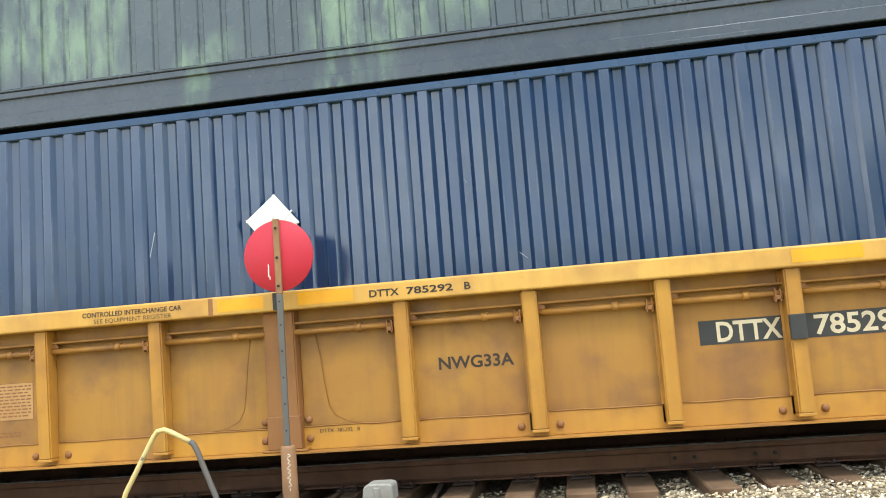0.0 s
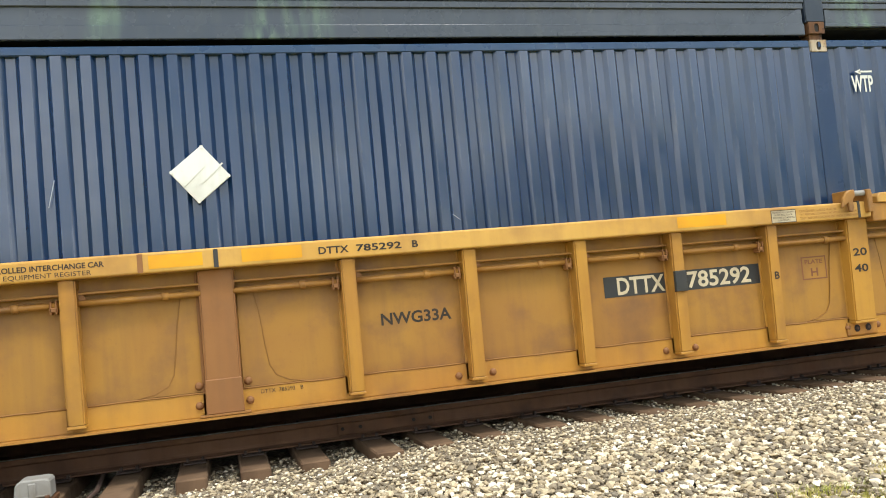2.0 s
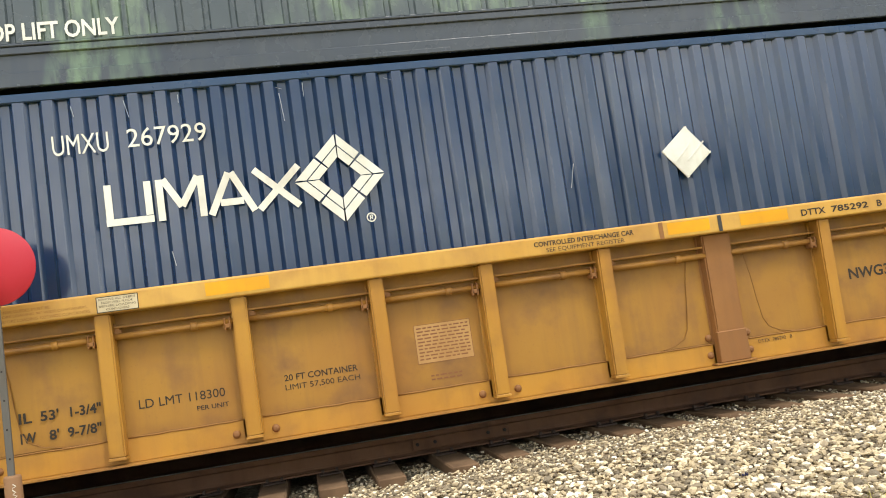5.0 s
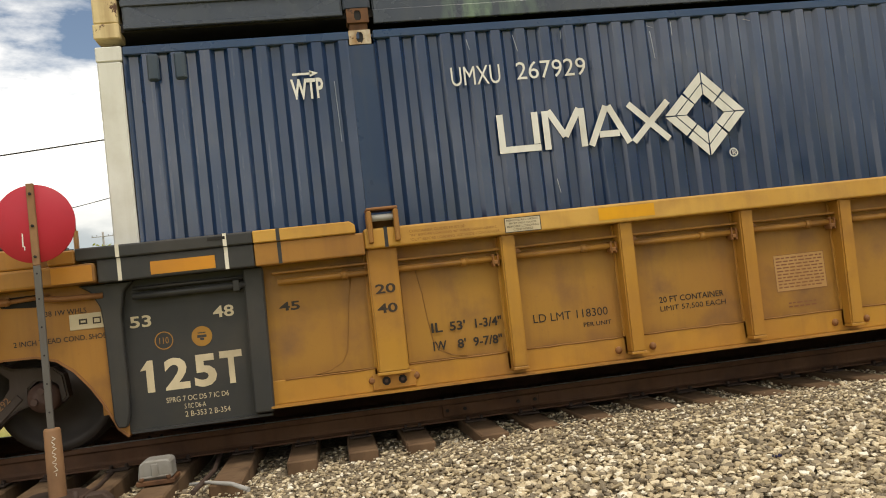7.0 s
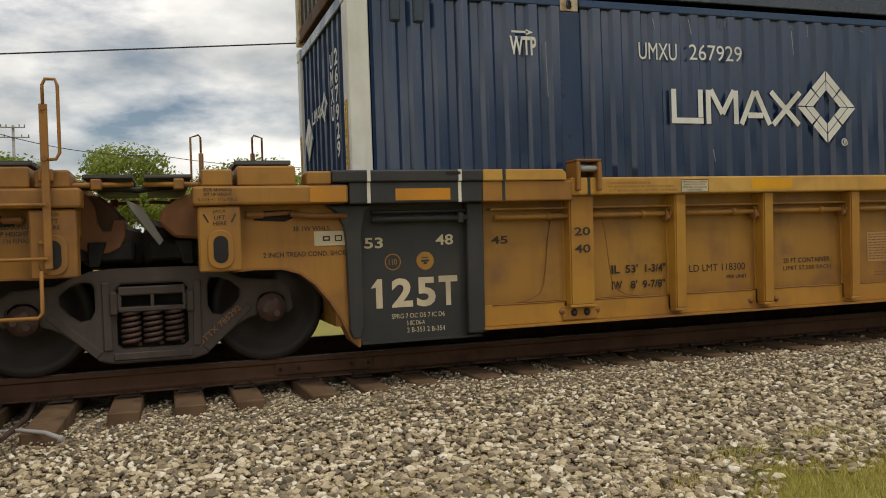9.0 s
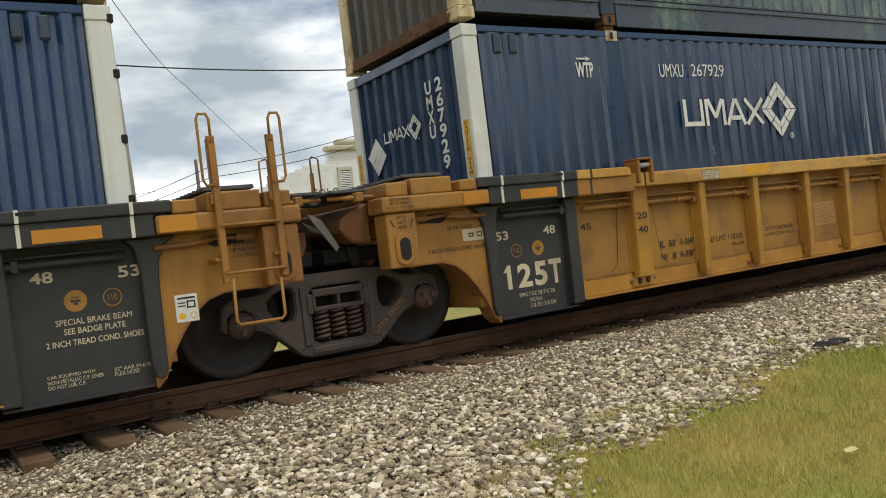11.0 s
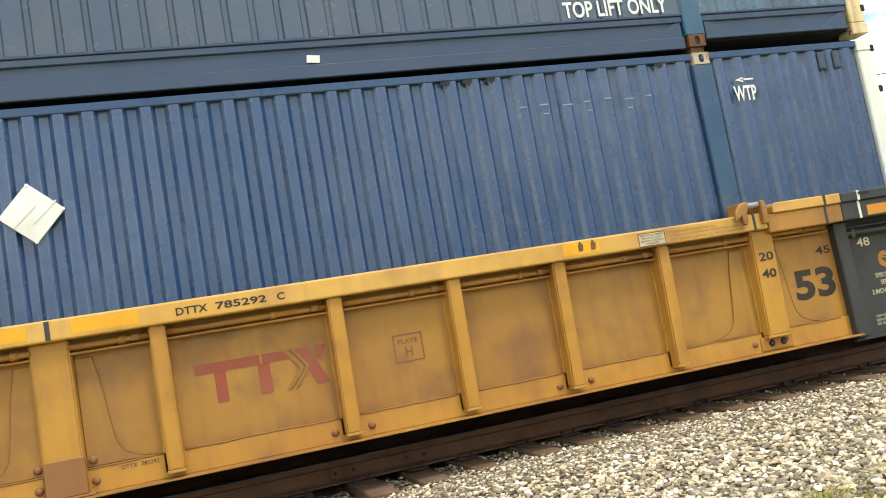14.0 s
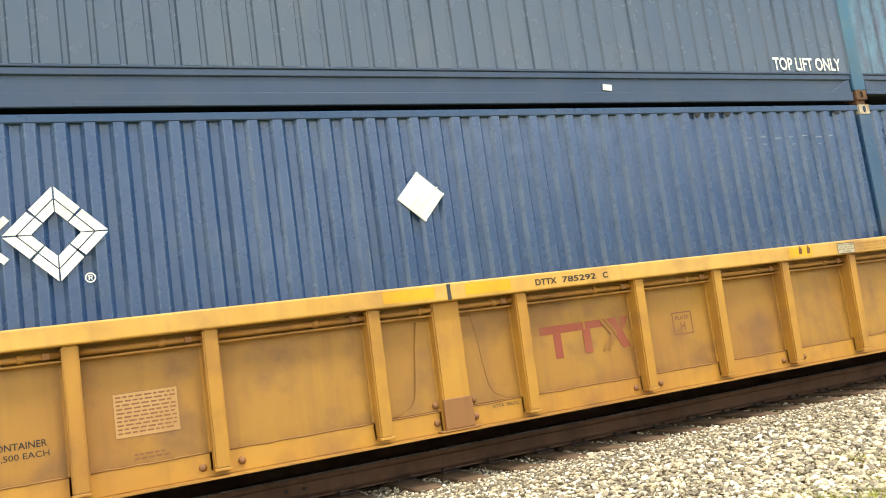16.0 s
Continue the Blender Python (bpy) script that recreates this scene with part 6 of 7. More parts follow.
    for x0, x1 in ((-0.64, -0.16), (0.14, 0.60), (4.05, 4.40)):
        flat("reflector", c, [rect(x0, x1, 1.375, 1.475)], CHORD - 0.0025, M_ORANGE, "orange reflective sheet")
    for x in (4.22, 4.34):
        bm = bmesh.new()
        prism(bm, [(x - 0.02, 1.40), (x + 0.02, 1.40), (x + 0.03, 1.45), (x, 1.49), (x - 0.02, 1.45)], CHORD - 0.006, CHORD - 0.001)
        part("rust_scar", bm, M_CAST_RUST, c)
    flat("stripe", c, [rect(-0.04, -0.005, 1.35, 1.49)], CHORD - 0.0035, M_GREY)
    x0, x1 = 4.79, 5.06
    flat("notice", c, [rect(x0, x1, 1.352, 1.472)], CHORD - 0.002, M_CREAM, "small cream notice")
    flat("notice_border", c, frame_line(x0, x1, 1.352, 1.472, 0.006), CHORD - 0.003, M_INK)
    for i, s in enumerate(("REMOVE ALL DEBRIS", "FROM WELL FLOOR", "BEFORE LOADING", "CONTAINERS")):
        e = 0.018 + 0.02 * (i % 2) + (0.03 if i == 3 else 0)
        t(s, x0 + e, x1 - e, 1.442 - 0.025 * i, 1.458 - 0.025 * i, CHORD - 0.004, M_INK, 0.0)
    for i, (s, k) in enumerate((("CONTAINER GUIDES MUST BE:", 0.62), ("\"IN\" BEFORE LOADING 96\" WIDE CONTAINERS,", 0.97), ("\"OUT\" BEFORE LOADING 102\" WIDE CONTAINERS.", 1.0))):
        t(s, 5.10, 5.10 + 0.79 * k, 1.436 - 0.034 * i, 1.458 - 0.034 * i, TC, M_SEAM, 0.004)
    t("20", 6.035, 6.195, 1.055, 1.135, SHEET - 0.1166)
    t("40", 6.035, 6.195, 0.895, 0.975, SHEET - 0.1122)
    t("45", 6.765, 6.94, 1.03, 1.105)
    t("53", 6.45, 6.92, 0.62, 0.91, T1, M_INK, 0.035)
    t("20 FT CONTAINER", -3.84, -3.28, 0.65, 0.70, T1, M_INK, 0.01)
    t("LIMIT 57,500 EACH", -3.84, -3.27, 0.572, 0.622, T1, M_INK, 0.01)
    flat("fine_print_panel", c, [rect(-2.82, -2.35, 0.61, 0.945)], T1 + 0.001, M_PANEL, "pale panel of fine print")
    flat("fine_print_border", c, frame_line(-2.82, -2.35, 0.61, 0.945, 0.0035), T1, M_FADED_INK)
    plate_text(c, 10, -2.80, -2.37, 0.63, 0.93, T1 - 0.0005, M_FADED_INK)
    plate_text(c, 2, -2.70, -2.45, 0.43, 0.49, T1, M_FADED_INK)
    tp = lambda s, x0, x1, z0, z1, bold=0.02, m=M_CREAM, y=SHEET - 0.002: lettering(c, s, x0, x1, z0, z1, y, m, bold)
    tp("48", 7.27, 7.43, 1.035, 1.12)
    tp("53", 7.89, 8.055, 1.015, 1.105)
    tp("SPECIAL BRAKE BEAM", 7.41, 7.955, 0.705, 0.75, 0.01)
    tp("SEE BADGE PLATE", 7.46, 7.90, 0.635, 0.68, 0.01)
    tp("2 INCH TREAD COND. SHOES", 7.33, 8.03, 0.55, 0.595, 0.01)
    tp("CAR EQUIPPED WITH", 7.31, 7.64, 0.322, 0.35, 0.0)
    tp("NON-METALLIC C.P. LINER", 7.31, 7.70, 0.285, 0.313, 0.0)
    tp("DO NOT LUB. C.P.", 7.31, 7.57, 0.248, 0.276, 0.0)
    tp("32\" AAR M-618", 7.78, 8.05, 0.305, 0.335, 0.0)
    tp("FLEX HOSE", 7.78, 7.96, 0.268, 0.298, 0.0)
    flat("round_mark", c, ring(7.565, 0.88, 0.0, 0.082), SHEET - 0.002, M_YELLOW, "yellow round stencil")
    flat("stencil_shape", c, [rect(7.53, 7.60, 0.87, 0.89), rect(7.55, 7.58, 0.85, 0.868), rect(7.535, 7.595, 0.903, 0.911)], SHEET - 0.003, M_GREY)
    flat("round_mark", c, ring(7.83, 0.875, 0.062, 0.070), SHEET - 0.002, M_YELLOW)
    tp("110", 7.795, 7.865, 0.85, 0.90, 0.0, M_YELLOW)
    te = lambda s, x0, x1, z0, z1, y, bold=0.01: lettering(c, s, x0, x1, z0, z1, y, M_INK, bold)
    te("SIDE BEARING", 8.70, 9.00, 1.165, 1.20, -0.103, 0.02)
    te("SET UP HEIGHT", 8.70, 9.00, 1.115, 1.15, -0.103, 0.02)
    te("5-1/16 +/- 1/16 FEMALE", 8.67, 9.01, 1.065, 1.10, -0.103, 0.02)
    te("JACK", 9.125, 9.225, 1.245, 1.275, -0.258)
    te("LIFT", 9.135, 9.215, 1.20, 1.23, -0.258)
    te("HERE", 9.125, 9.225, 1.155, 1.185, -0.258)
    bm = bmesh.new()
    box(bm, 8.28, 8.46, -0.108, -0.098, 0.60, 0.82, 0.003)
    dp = part("instruction_plate", bm, M_POST_WHITE, c, "white instruction plate with yellow discs")
    flat("symbol", dp, frame_line(8.37, 8.44, 0.71, 0.77, 0.012) + [rect(8.30, 8.36, 0.725, 0.735), rect(8.30, 8.36, 0.75, 0.76), rect(8.30, 8.44, 0.785, 0.80)], -0.1095, M_INK)
    flat("disc_mark", dp, ring(8.325, 0.65, 0.0, 0.028, 12) + ring(8.415, 0.65, 0.02, 0.028, 12), -0.1095, M_CAUTION)


# ---- bogies ----
WHEEL_R, AXLE_X = 0.475, 0.935


def build_bogie(at_x):
    g = thing("bogie", "grimy brown cast-steel bogie with coil springs and two axles", "bogie", group="bogies under the well car")
    wheels = []
    for far in (False, True):
        y0, y1 = 0.20, 0.34
        half = [(0.30, 0.845), (0.46, 0.83), (0.60, 0.775), (0.72, 0.725), (0.82, 0.715), (1.02, 0.70), (1.09, 0.64), (1.115, 0.46), (1.06, 0.41), (1.045, 0.56), (0.985, 0.605), (0.885, 0.605), (0.83, 0.56), (0.82, 0.42), (0.74, 0.395), (0.66, 0.35), (0.52, 0.23), (0.41, 0.125), (0.31, 0.095)]
        outer = half + [(-x, z) for x, z in half[::-1]]
        eye = [(0.425, 0.69), (0.45, 0.74), (0.52, 0.745), (0.62, 0.705), (0.685, 0.645), (0.68, 0.57), (0.62, 0.49), (0.54, 0.435), (0.46, 0.45), (0.425, 0.52)]
        mid = [(0.27, 0.24), (0.27, 0.68), (0.23, 0.72), (-0.23, 0.72), (-0.27, 0.68), (-0.27, 0.24), (-0.23, 0.21), (0.23, 0.21)]
        bm = bmesh.new()
        edges = []
        for loop in (outer, eye, [(-x, z) for x, z in eye], mid):
            vs = [bm.verts.new((x, y0, z)) for x, z in loop]
            edges += [bm.edges.new((vs[i], vs[(i + 1) % len(vs)])) for i in range(len(vs))]
        bmesh.ops.triangle_fill(bm, use_beauty=True, use_dissolve=False, edges=edges)
        ext = bmesh.ops.extrude_face_region(bm, geom=bm.faces[:])
        bmesh.ops.translate(bm, verts=[g_ for g_ in ext["geom"] if isinstance(g_, bmesh.types.BMVert)], vec=(0, y1 - y0, 0))
        bmesh.ops.recalc_face_normals(bm, faces=bm.faces[:])
        sharp = [e_ for e_ in bm.edges if len(e_.link_faces) == 2 and e_.calc_face_angle(0) > 1.2]
        bmesh.ops.bevel(bm, geom=sharp, offset=0.014, segments=2, affect="EDGES")
        for s in (-1, 1):
            beam(bm, (s * 0.335, 0.20), (s * 0.345, 0.74), 0.035, 0.03, y0 - 0.02, y0 + 0.01, 0.008)
            beam(bm, (s * 0.40, 0.17), (s * 0.76, 0.50), 0.035, 0.03, y0 - 0.010, y0 + 0.01, 0.006)
        beam(bm, (-0.30, 0.15), (0.30, 0.15), 0.03, 0.03, y0 - 0.015, y0 + 0.01, 0.008)
        flipped(bm, 1, far)
        part("side_frame", bm, M_BOGIE, g, "cast side frame with open windows")
        bm = bmesh.new()
        box(bm, -0.255, 0.255, y0 - 0.03, y1 + 0.5, 0.50, 0.54, 0.008)
        box(bm, -0.255, 0.255, y0 - 0.03, y1 + 0.5, 0.63, 0.70, 0.01)
        for x in (-0.245, 0.0, 0.245):
            box(bm, x - 0.014, x + 0.014, y0 - 0.026, y1, 0.535, 0.645, 0.004)
        for x in (-0.29, 0.29):
            box(bm, x - 0.03, x + 0.03, y0 - 0.035, y0 + 0.1, 0.48, 0.66, 0.012)
        flipped(bm, 1, far)
        part("bolster_end", bm, M_BOGIE, g, "pocketed end of the bolster")
        for x in (-0.165, 0.0, 0.165):
            bm = bmesh.new()
            pts = [(x + 0.062 * math.cos(a), 0.25 + 0.062 * math.sin(a), 0.235 + 0.265 * a / (2 * math.pi * 6)) for a in [2 * math.pi * 6 * k / 72 for k in range(73)]]
            tube(bm, pts, 0.0165, 6)
            flipped(bm, 1, far)
            part("spring", bm, M_CAP, g, "heavy coil spring")
    # added near-black sheets that stand in for the shade behind the springs
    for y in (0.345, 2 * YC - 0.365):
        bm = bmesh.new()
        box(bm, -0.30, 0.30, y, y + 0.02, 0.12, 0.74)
        part("spring_shade_sheet", bm, M_DARK, g)
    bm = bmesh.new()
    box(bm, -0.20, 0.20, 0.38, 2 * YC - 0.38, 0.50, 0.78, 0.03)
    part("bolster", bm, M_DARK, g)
    bm = bmesh.new()
    lathe(bm, [(0.30, 0.78), (0.30, 0.86), (0.26, 0.88), (0.05, 0.88)], 24, "z")
    bmesh.ops.translate(bm, verts=bm.verts[:], vec=(0, YC, 0))
    part("centre_bowl", bm, M_DARK, g)
    for sx in (-1, 1):
        ws = new("wheelset")
        ws.parent = g
        ws.matrix_basis = pose(sx * AXLE_X, 0, WHEEL_R)
        wheels.append((ws, sx * AXLE_X))
        for far in (False, True):
            bm = bmesh.new()
            y = NEAR_RAIL
            lathe(bm, [(0.12, y - 0.085), (0.16, y - 0.075), (0.20, y - 0.02), (0.36, y - 0.028), (0.395, y - 0.062), (0.425, y - 0.07), (0.468, y - 0.068), (WHEEL_R, y - 0.05), (WHEEL_R + 0.002, y + 0.03),
                       (WHEEL_R + 0.025, y + 0.045), (WHEEL_R + 0.024, y + 0.066), (0.44, y + 0.072), (0.40, y + 0.06), (0.36, y + 0.02), (0.20, y + 0.04), (0.12, y + 0.09)], 56)
            flipped(bm, 1, far)
            part("wheel", bm, M_WHEEL, ws, "steel wheel with a grimy brown face")
            bm = bmesh.new()
            lathe(bm, [(0.03, 0.135), (0.075, 0.14), (0.082, 0.155), (0.115, 0.165), (0.118, 0.32), (0.095, 0.33), (0.09, 0.46)], 24)
            for k in range(3):
                a = 2.1 * k + 0.5
                tube(bm, [(0.056 * math.cos(a), 0.108, 0.056 * math.sin(a)), (0.056 * math.cos(a), 0.142, 0.056 * math.sin(a))], 0.027, 10)
            flipped(bm, 1, far)
            part("bearing_cap", bm, M_CAP, ws, "round bearing cap with three bolts")
        bm = bmesh.new()
        tube(bm, [(0, 0.45, 0), (0, 2 * YC - 0.45, 0)], 0.085, 16)
        part("axle", bm, M_DARK, ws)
        bm = bmesh.new()
        for far in (False, True):
            q = bmesh.new()
            prism(q, [(sx * (AXLE_X - 0.62), 0.36), (sx * (AXLE_X - 0.56), 0.36), (sx * (AXLE_X - 0.52), 0.52), (sx * (AXLE_X - 0.56), 0.62), (sx * (AXLE_X - 0.61), 0.60)], NEAR_RAIL - 0.05, NEAR_RAIL + 0.05)
            flipped(q, 1, far)
            joined(bm, q)
        box(bm, sx * (AXLE_X - 0.60), sx * (AXLE_X - 0.68), 0.5, 2 * YC - 0.5, 0.42, 0.50)
        part("brake_beam", bm, M_DARK, g)
    # upright stencil along the diagonal
    co, faces = word_mesh("DTTX 785292", 0.01)
    me = bpy.data.meshes.new("lettering")
    p0, d, up = Vector((0.36, 0.19)), Vector((0.757, 0.653)), Vector((-0.653, 0.757))
    pts = [p0 + d * (u * 0.44) + up * (v * 0.05) for u, v in co]
    me.from_pydata([(p.x, 0.1885, p.y) for p in pts], [], faces)
    me.materials.append(M_WOOD_POST)
    new("lettering", me).parent = g
    TRAIN.append((g, at_x))
    return wheels


# ---- background ----
def cable(name, label, pts, sag, r=0.012, mat=None):
    """A sagging line hung between points."""
    bm = bmesh.new()
    for a, b in zip(pts, pts[1:]):
        a, b = Vector(a), Vector(b)
        tube(bm, [a.lerp(b, k / 14) + Vector((0, 0, -sag * 4 * (k / 14) * (1 - k / 14))) for k in range(15)], r, 4)
    tagged(part(name, bm, mat or M_WIRE), label, "cable")


def from_eye(az, el, dist):
    """A place seen from the camera at a compass turn and a height in degrees, dist metres off on the level."""
    return (dist * math.sin(radians(az)), -6.79 + dist * math.cos(radians(az)), 0.96 + dist * math.tan(radians(el)))


def utility_pole(az, dist, top, mat, r, label, arms=(), lean=0.0):
    x, y, _ = from_eye(az, 0, dist)
    p = thing("utility_pole", label, "utility pole", pose(x, y, GROUND_Z, 0, lean, 0), "utility poles")
    bm = bmesh.new()
    tube(bm, [(0, 0, -0.1), (0, 0, top * 0.5), (0, 0, top)], r, 12, r1=r * 0.66)
    part("shaft", bm, mat, p)
    for z, half, turn in arms:
        bm = bmesh.new()
        c, s = math.cos(radians(turn)), math.sin(radians(turn))
        tube(bm, [(-half * c, -half * s - r, z), (half * c, half * s - r, z)], 0.06, 4)
        arm = part("crossarm", bm, mat, p)
        bm = bmesh.new()
        for k in (-1, -0.55, 0.55, 1):
            tube(bm, [(half * c * k * 0.95, half * s * k * 0.95 - r, z + 0.05), (half * c * k * 0.95, half * s * k * 0.95 - r, z + 0.24)], 0.045, 6)
        part("insulator", bm, M_GALV, arm)
    return p


def build_tree(x, y, h, wide, seed, trunk_h=0.35, leaves=2600, size=0.26):
    """A trunk with limbs, and a crown of many small leaf sprays."""
    rng = random.Random(seed)
    t = thing("tree", "broad leafy green tree with a ragged crown", "tree", pose(x, y, GROUND_Z), "background trees")
    bm = bmesh.new()
    tube(bm, [(0, 0, -0.1), (0.05, 0, h * 0.25), (0, 0.1, h * 0.6), (0.1, 0, h * 0.85)], h * 0.03, 8, r1=h * 0.006)
    tips = []
    for k in range(11):
        a, z0 = rng.uniform(0, 6.28), h * rng.uniform(0.22, 0.6)
        ln = wide * rng.uniform(0.45, 0.9)
        end = (math.cos(a) * ln, math.sin(a) * ln, z0 + h * rng.uniform(0.12, 0.38))
        tube(bm, [(0, 0, z0), (end[0] * 0.5, end[1] * 0.5, z0 + (end[2] - z0) * 0.6), end], h * 0.011, 5, r1=h * 0.003)
        tips.append(end)
    part("trunk", bm, M_POLE_BROWN, t)
    centres = [(e[0] * rng.uniform(0.6, 1.0), e[1] * rng.uniform(0.6, 1.0), min(e[2], h * 0.9), wide * rng.uniform(0.26, 0.44)) for e in tips for _ in range(2)]
    centres += [(rng.uniform(-0.3, 0.3) * wide, rng.uniform(-0.3, 0.3) * wide, h * rng.uniform(0.7, 0.9), wide * 0.34) for _ in range(4)]
    verts, faces = [], []
    for k in range(leaves):
        cx, cy, cz, r = centres[k % len(centres)]
        d = Vector((rng.gauss(0, 1), rng.gauss(0, 1), rng.gauss(0, 0.8))).normalized() * r * rng.uniform(0.55, 1.08)
        c = Vector((cx, cy, cz)) + d
        if c.z < h * trunk_h * 0.5:
            continue
        n = (d.normalized() + Vector((rng.gauss(0, 0.6), rng.gauss(0, 0.6), rng.gauss(0, 0.6)))).normalized()
        a = n.orthogonal().normalized()
        b = n.cross(a)
        s = size * rng.uniform(0.6, 1.4)
        i = len(verts)
        verts += [tuple(c + a * s), tuple(c + b * s * 0.5 + n * s * 0.2), tuple(c - a * s * 0.8), tuple(c - b * s * 0.55 + n * s * 0.1)]
        faces.append((i, i + 1, i + 2, i + 3))
    me = bpy.data.meshes.new("crown")
    me.from_pydata(verts, [], faces)
    me.materials.append(M_LEAF)
    new("crown", me).parent = t


def build_background():
    # store with a stepped false front
    yb = 33.0
    h = thing("store_building", "white clapboard store with a stepped false front and faded lettering", "building", pose(0, yb, GROUND_Z))
    d = yb + 6.79
    X = lambda az: d * math.tan(radians(az))
    bm = bmesh.new()
    xl, xr = X(20.4), X(35.5)
    steps = [(xl, 0), (xr, 0), (xr, 5.75), (X(32.3), 5.75), (X(32.3), 6.35), (X(28.5), 6.35), (X(28.5), 7.0), (X(25.4), 7.0), (X(25.4), 6.3), (X(24.2), 6.3), (xl, 5.1)]
    prism(bm, steps, 0, 0.25)
    box(bm, xl, xr, 0.2, 14, 0.0, 4.6)
    wall = part("wall", bm, M_BOARD, h)
    bm = bmesh.new()
    z = 0.2
    while z < 6.9:
        a, b = xl, xr
        if z > 5.6:
            b = X(32.25)
        if z > 6.2:
            a, b = X(25.45), X(28.45)
        elif z > 5.1:
            a = xl + (z - 5.1) / 1.2 * (X(24.2) - xl)
        b2 = bmesh.new()
        prism(b2, [(a, z), (b, z), (b, z + 0.13), (a, z + 0.13)], -0.022, 0.0)
        joined(bm, b2)
        z += 0.16
    part("clapboards", bm, M_BOARD, wall)
    bm = bmesh.new()
    box(bm, X(25.3), X(28.6), -0.3, 0.3, 6.95, 7.2, 0.04)
    box(bm, X(28.55), X(32.4), -0.25, 0.3, 6.3, 6.5, 0.04)
    box(bm, X(26.0), X(27.8), -0.25, 0.25, 7.2, 7.55, 0.15, 2)
    part("cornice", bm, M_CORNICE, h, "tan cornice moulding")
    bm = bmesh.new()
    box(bm, X(26.05), X(26.85), -0.05, -0.02, 4.35, 5.9)
    win = part("window", bm, M_GLASS, h)
    bm = bmesh.new()
    for q0, q1 in ((25.95, 26.08), (26.82, 26.95)):
        box(bm, X(q0), X(q1), -0.09, -0.02, 4.25, 6.0)
    box(bm, X(25.95), X(26.95), -0.10, -0.02, 5.88, 6.05)
    box(bm, X(25.95), X(26.95), -0.12, -0.02, 4.2, 4.35)
    part("frame", bm, M_CORNICE, win)
    bm = bmesh.new()
    for k in range(16):
        box(bm, X(26.08), X(26.82), -0.085, -0.055, 4.4 + 0.092 * k, 4.45 + 0.092 * k)
    part("shutter", bm, M_BOARD, win)
    lettering(h, "CASH STORE", X(27.1), X(34.6), 4.35, 5.0, -0.03, M_GRILLE, -0.004)
    lettering(h, "SOLO", X(24.2), X(25.95), 4.35, 5.0, -0.03, M_GRILLE, -0.004)
    # sheds further along
    for az0, az1, dist, z0, name, roof, label in ((32.6, 38.5, 52, 4.9, "shed", M_RUST_ROOF, "low shed with a rusty tin roof"), (34.6, 41.0, 60, 5.4, "shed", M_TIN, "long shed with a pale tin roof"), (38.2, 49.0, 46, 6.0, "brick_building", M_TIN, "low red brick building with a white tin roof")):
        x0, y0, _ = from_eye(az0, 0, dist)
        x1, y1, _ = from_eye(az1, 0, dist)
        s = thing(name, label, "building", pose(x0, y0, GROUND_Z, 0, 0, math.degrees(math.atan2(y1 - y0, x1 - x0))))
        w = math.hypot(x1 - x0, y1 - y0)
        bm = bmesh.new()
        box(bm, 0, w, 0, 8, 0, z0 - 0.6)
        part("wall", bm, M_BRICK if name == "brick_building" else M_BOARD, s)
        bm = bmesh.new()
        b2 = bmesh.new()
        vs = [b2.verts.new(v) for v in ((-0.4, -0.5, z0 - 0.65), (w + 0.4, -0.5, z0 - 0.65), (w + 0.4, 4, z0 + 1.1), (-0.4, 4, z0 + 1.1), (-0.4, 8.5, z0 - 0.65), (w + 0.4, 8.5, z0 - 0.65))]
        for f in ((0, 1, 2, 3), (3, 2, 5, 4), (0, 3, 4), (1, 5, 2), (0, 4, 5, 1)):
            b2.faces.new([vs[i] for i in f])
        bmesh.ops.recalc_face_normals(b2, faces=b2.faces[:])
        joined(bm, b2)
        part("roof", bm, roof, s)
        bm = bmesh.new()
        for k in range(int(w / 0.6)):
            b3 = bmesh.new()
            vs = [b3.verts.new(v) for v in ((k * 0.6, -0.5, z0 - 0.63), (k * 0.6 + 0.05, -0.5, z0 - 0.63), (k * 0.6 + 0.05, 4, z0 + 1.13), (k * 0.6, 4, z0 + 1.13))]
            b3.faces.new(vs)
            joined(bm, b3)
        part("roof_seam", bm, roof, s)
    # poles
    utility_pole(12.65, 25, 12.5, M_POLE, 0.17, "tall grey weathered utility pole", (), -1.3)
    p = utility_pole(31.2, 29, 13.7, M_POLE, 0.17, "grey utility pole with crossarms and transformers", ((11.5, 0.85, 25), (13.1, 0.9, 25)), 0)
    for dx, z in ((-0.42, 9.6), (0.40, 9.45)):
        bm = bmesh.new()
        lathe(bm, [(0.05, z - 0.02), (0.21, z), (0.22, z + 0.05), (0.22, z + 0.62), (0.20, z + 0.68), (0.06, z + 0.72)], 18, "z")
        bmesh.ops.translate(bm, verts=bm.verts[:], vec=(dx, -0.1, 0))
        tr = part("transformer", bm, M_GALV if dx > 0 else M_GRILLE, p, "can-shaped transformer")
        bm = bmesh.new()
        for k in (-0.1, 0.1):
            tube(bm, [(dx + k, -0.1, z + 0.66), (dx + k, -0.1, z + 0.98)], 0.035, 6)
        part("bushing", bm, M_CORNICE, tr)
    utility_pole(-11.95, 42, 7.6, M_POLE_BROWN, 0.15, "plain brown wooden utility pole")
    utility_pole(-8.45, 75, 12.0, M_POLE, 0.16, "distant grey pole with crossarms", ((11.0, 1.2, 0), (11.8, 0.9, 0)))
    utility_pole(-13.65, 110, 12.9, M_POLE, 0.18, "distant grey pole with crossarms", ((12.3, 1.3, 0),))
    utility_pole(17.6, 36, 6.9, M_POLE_BROWN, 0.13, "short brown wooden pole with a small lamp")
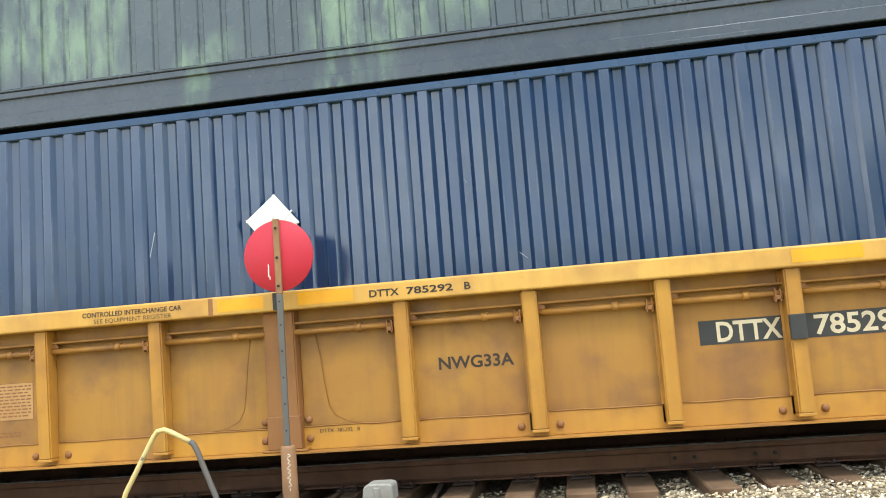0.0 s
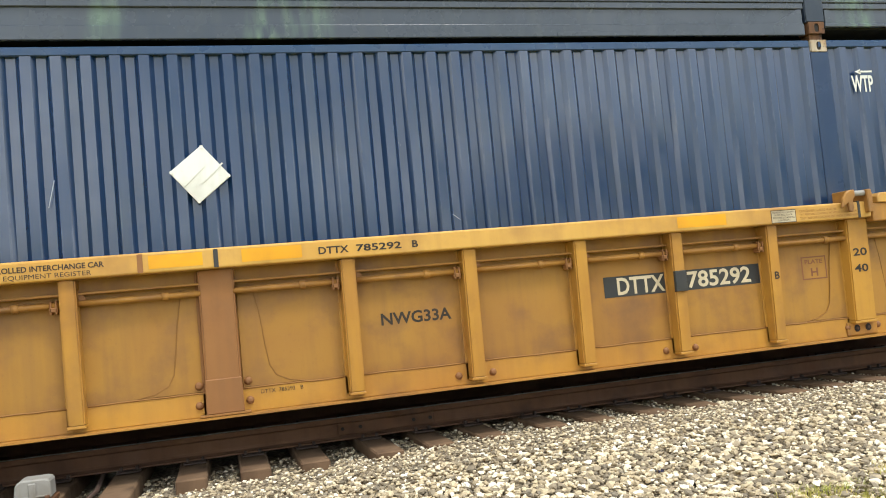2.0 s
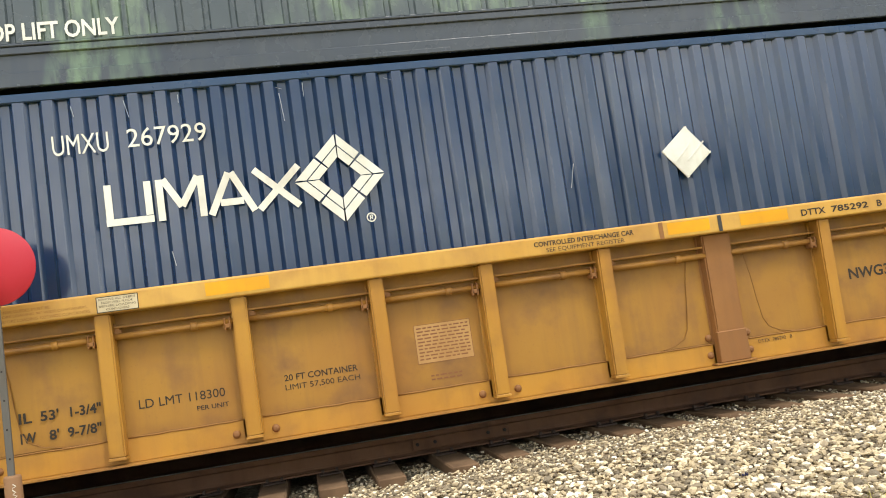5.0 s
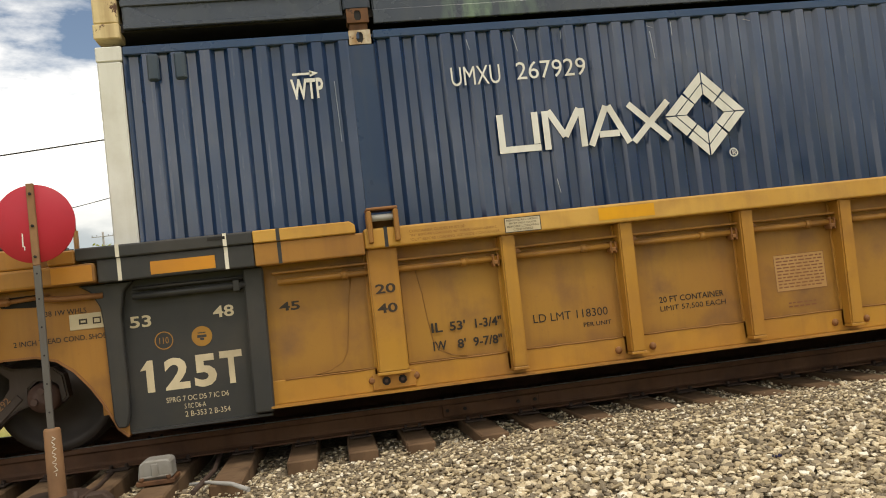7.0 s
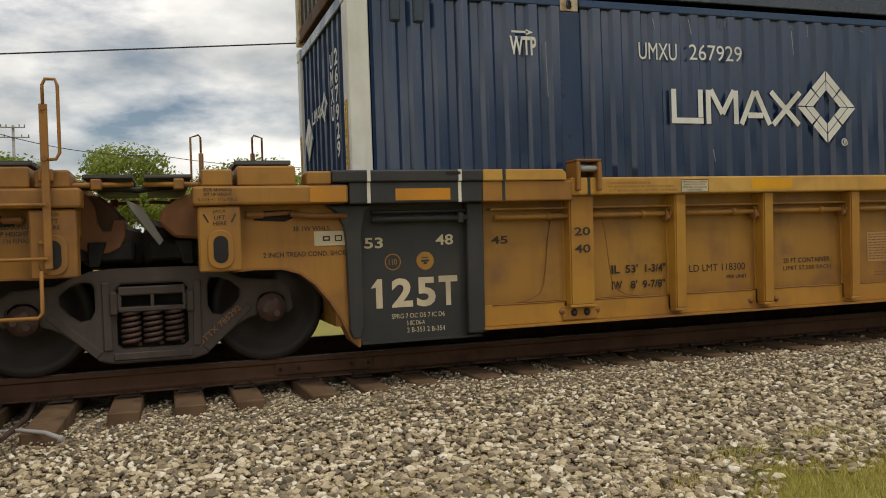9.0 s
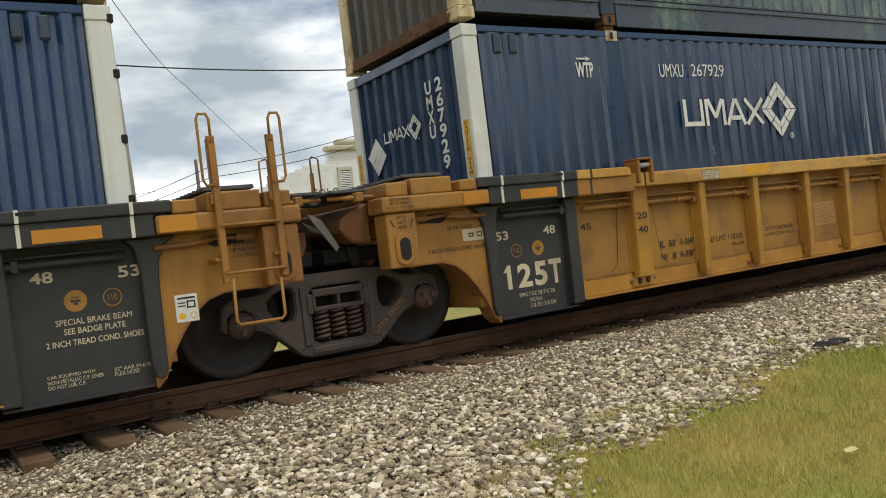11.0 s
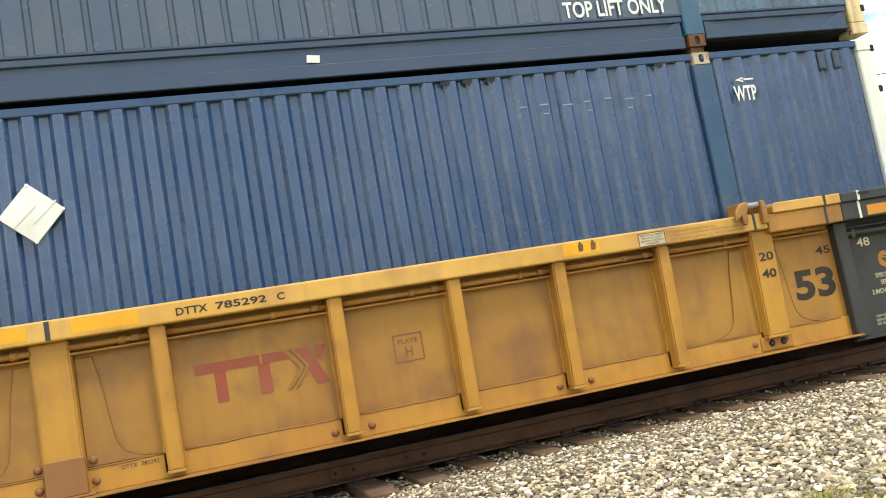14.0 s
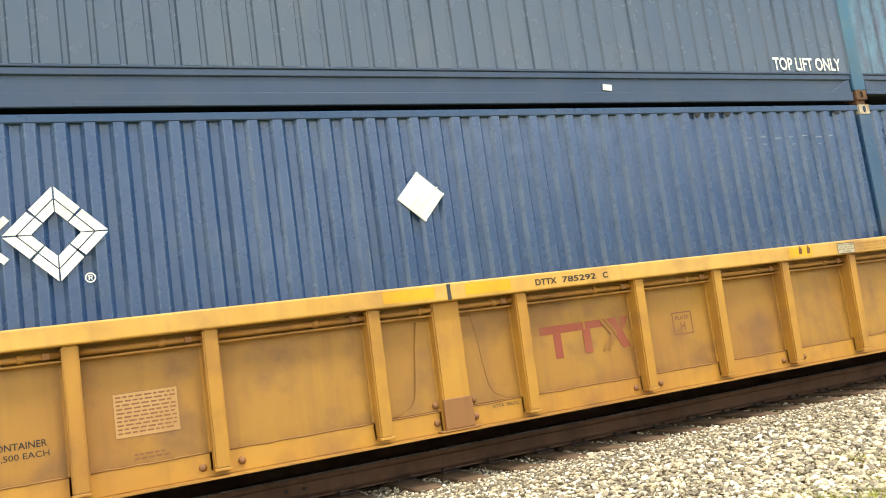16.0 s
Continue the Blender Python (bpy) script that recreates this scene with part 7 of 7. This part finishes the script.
    utility_pole(16.75, 46, 7.4, M_POLE_BROWN, 0.13, "short brown wooden pole")
    utility_pole(43.7, 20, 5.65, M_POLE_BROWN, 0.105, "weathered brown wooden pole with a cut top")
    a, b, c = from_eye(-50.2, 5.5, 38.1), from_eye(12.5, 13.75, 25), from_eye(31.0, 12.2, 29)
    e = from_eye(62, 8.5, 48)
    cable("power_cable", "thick black bundled cable between poles", [a, b, c, e], 0.12, 0.024)
    cable("power_cable", "thin dark overhead power wire", [from_eye(12.5, 18.2, 25), from_eye(16.75, 12.2, 40), from_eye(22.5, 6.0, 70)], 0.3, 0.012)
    cable("power_cable", "thin dark overhead power wire", [from_eye(5.0, 16.5, 22), from_eye(12.5, 19.8, 25), from_eye(31.0, 20.0, 29)], 0.5, 0.01)
    for k in range(2):
        cable("power_cable", "black overhead wire above the store", [from_eye(10.0, 4.6 - 0.5 * k, 60), from_eye(17.6, 6.9 - 0.7 * k, 37), from_eye(28.5, 8.2 - 0.7 * k, 36), from_eye(42, 9.8 - 0.8 * k, 36)], 0.15, 0.018)
    for k in range(3):
        cable("power_cable", "sagging dark overhead power wire", [from_eye(33.0 - 2 * (k > 0), 13.0 - 0.4 * k, 30), from_eye(44, 10.6 - 1.2 * k, 40), from_eye(58, 9.0 - 1.6 * k, 50)], 0.5, 0.014)
    cable("power_cable", "overhead wire on the brown pole", [from_eye(-30, 6.0, 50), from_eye(-11.95, 8.35, 42), from_eye(0, 6.3, 50), from_eye(14, 5.6, 60)], 0.5, 0.022)
    # trees
    rng = random.Random(8)
    for az, dist, hh, w in ((-17.5, 78, 7.8, 4.6), (-15.4, 70, 6.9, 3.8), (-12.8, 66, 6.4, 4.4), (-10.6, 60, 7.0, 4.2), (-9.0, 72, 9.2, 3.6), (-7.2, 84, 8.6, 4.5), (-2.6, 64, 9.3, 3.7), (-0.6, 80, 8.2, 4.6), (2.2, 95, 9.5, 6), (5.8, 62, 7.8, 3.9), (8.2, 70, 7.6, 4.2), (11.0, 92, 9.0, 6.0),
                            (14.5, 110, 9.5, 7), (18, 120, 9, 7), (33.2, 64, 9.2, 4.0), (35.6, 60, 11.2, 4.4), (38.2, 64, 12.0, 4.8), (41.2, 68, 13.0, 4.8), (44.5, 66, 11.6, 5.0), (48, 70, 10.0, 5.5), (53, 75, 10, 6), (-22, 80, 8, 5), (-27, 85, 9, 6), (-33, 80, 9, 6)):
        x, y, _ = from_eye(az, 0, dist)
        build_tree(x, y, hh, w, rng.randint(0, 9999), leaves=12000 if 30 < az < 50 else 7500, size=0.15 if dist < 70 else 0.20)


def build_behind():
    """The tree belt across the lawn behind the camera, which the glossy paint mirrors."""
    rng = random.Random(21)
    for k in range(29):
        x = -62 + 6.2 * k + rng.uniform(-1.6, 1.6)
        h = 5.5 if x < 0 else 7.0 if x < 22 else 15.0 if x < 38 else 9.0 if x < 58 else 14.0
        build_tree(x, -55 + rng.uniform(-3, 3), h * rng.uniform(0.9, 1.06), rng.uniform(4.0, 5.4), 100 + k, 0.2, leaves=2200, size=0.5)


def motions():
    """Rolls the train along the track; every wheel set turns on its axle as it goes."""
    for ob, unit in TRAIN:
        mid = -TWO_UNITS * unit
        walk(ob, [(t, pose(mid + s, 0, 0)) for t, s in ROLL])
    fine = np.arange(0, 16.01, 0.25)
    ts, ss = [t for t, _ in ROLL], [s for _, s in ROLL]
    for ws, x in WHEELS:
        walk(ws, [(float(t), pose(x, 0, WHEEL_R, 0, math.degrees(float(np.interp(t, ts, ss)) / WHEEL_R), 0)) for t in fine])


build_ground()
build_track()
build_trackside()
build_containers()
build_cars()
WHEELS = []
for at in (9.69 / TWO_UNITS, -9.83 / TWO_UNITS, (9.69 + TWO_UNITS) / TWO_UNITS):
    WHEELS += build_bogie(at)
build_background()
build_behind()
build_stones()
build_grass()
motions()
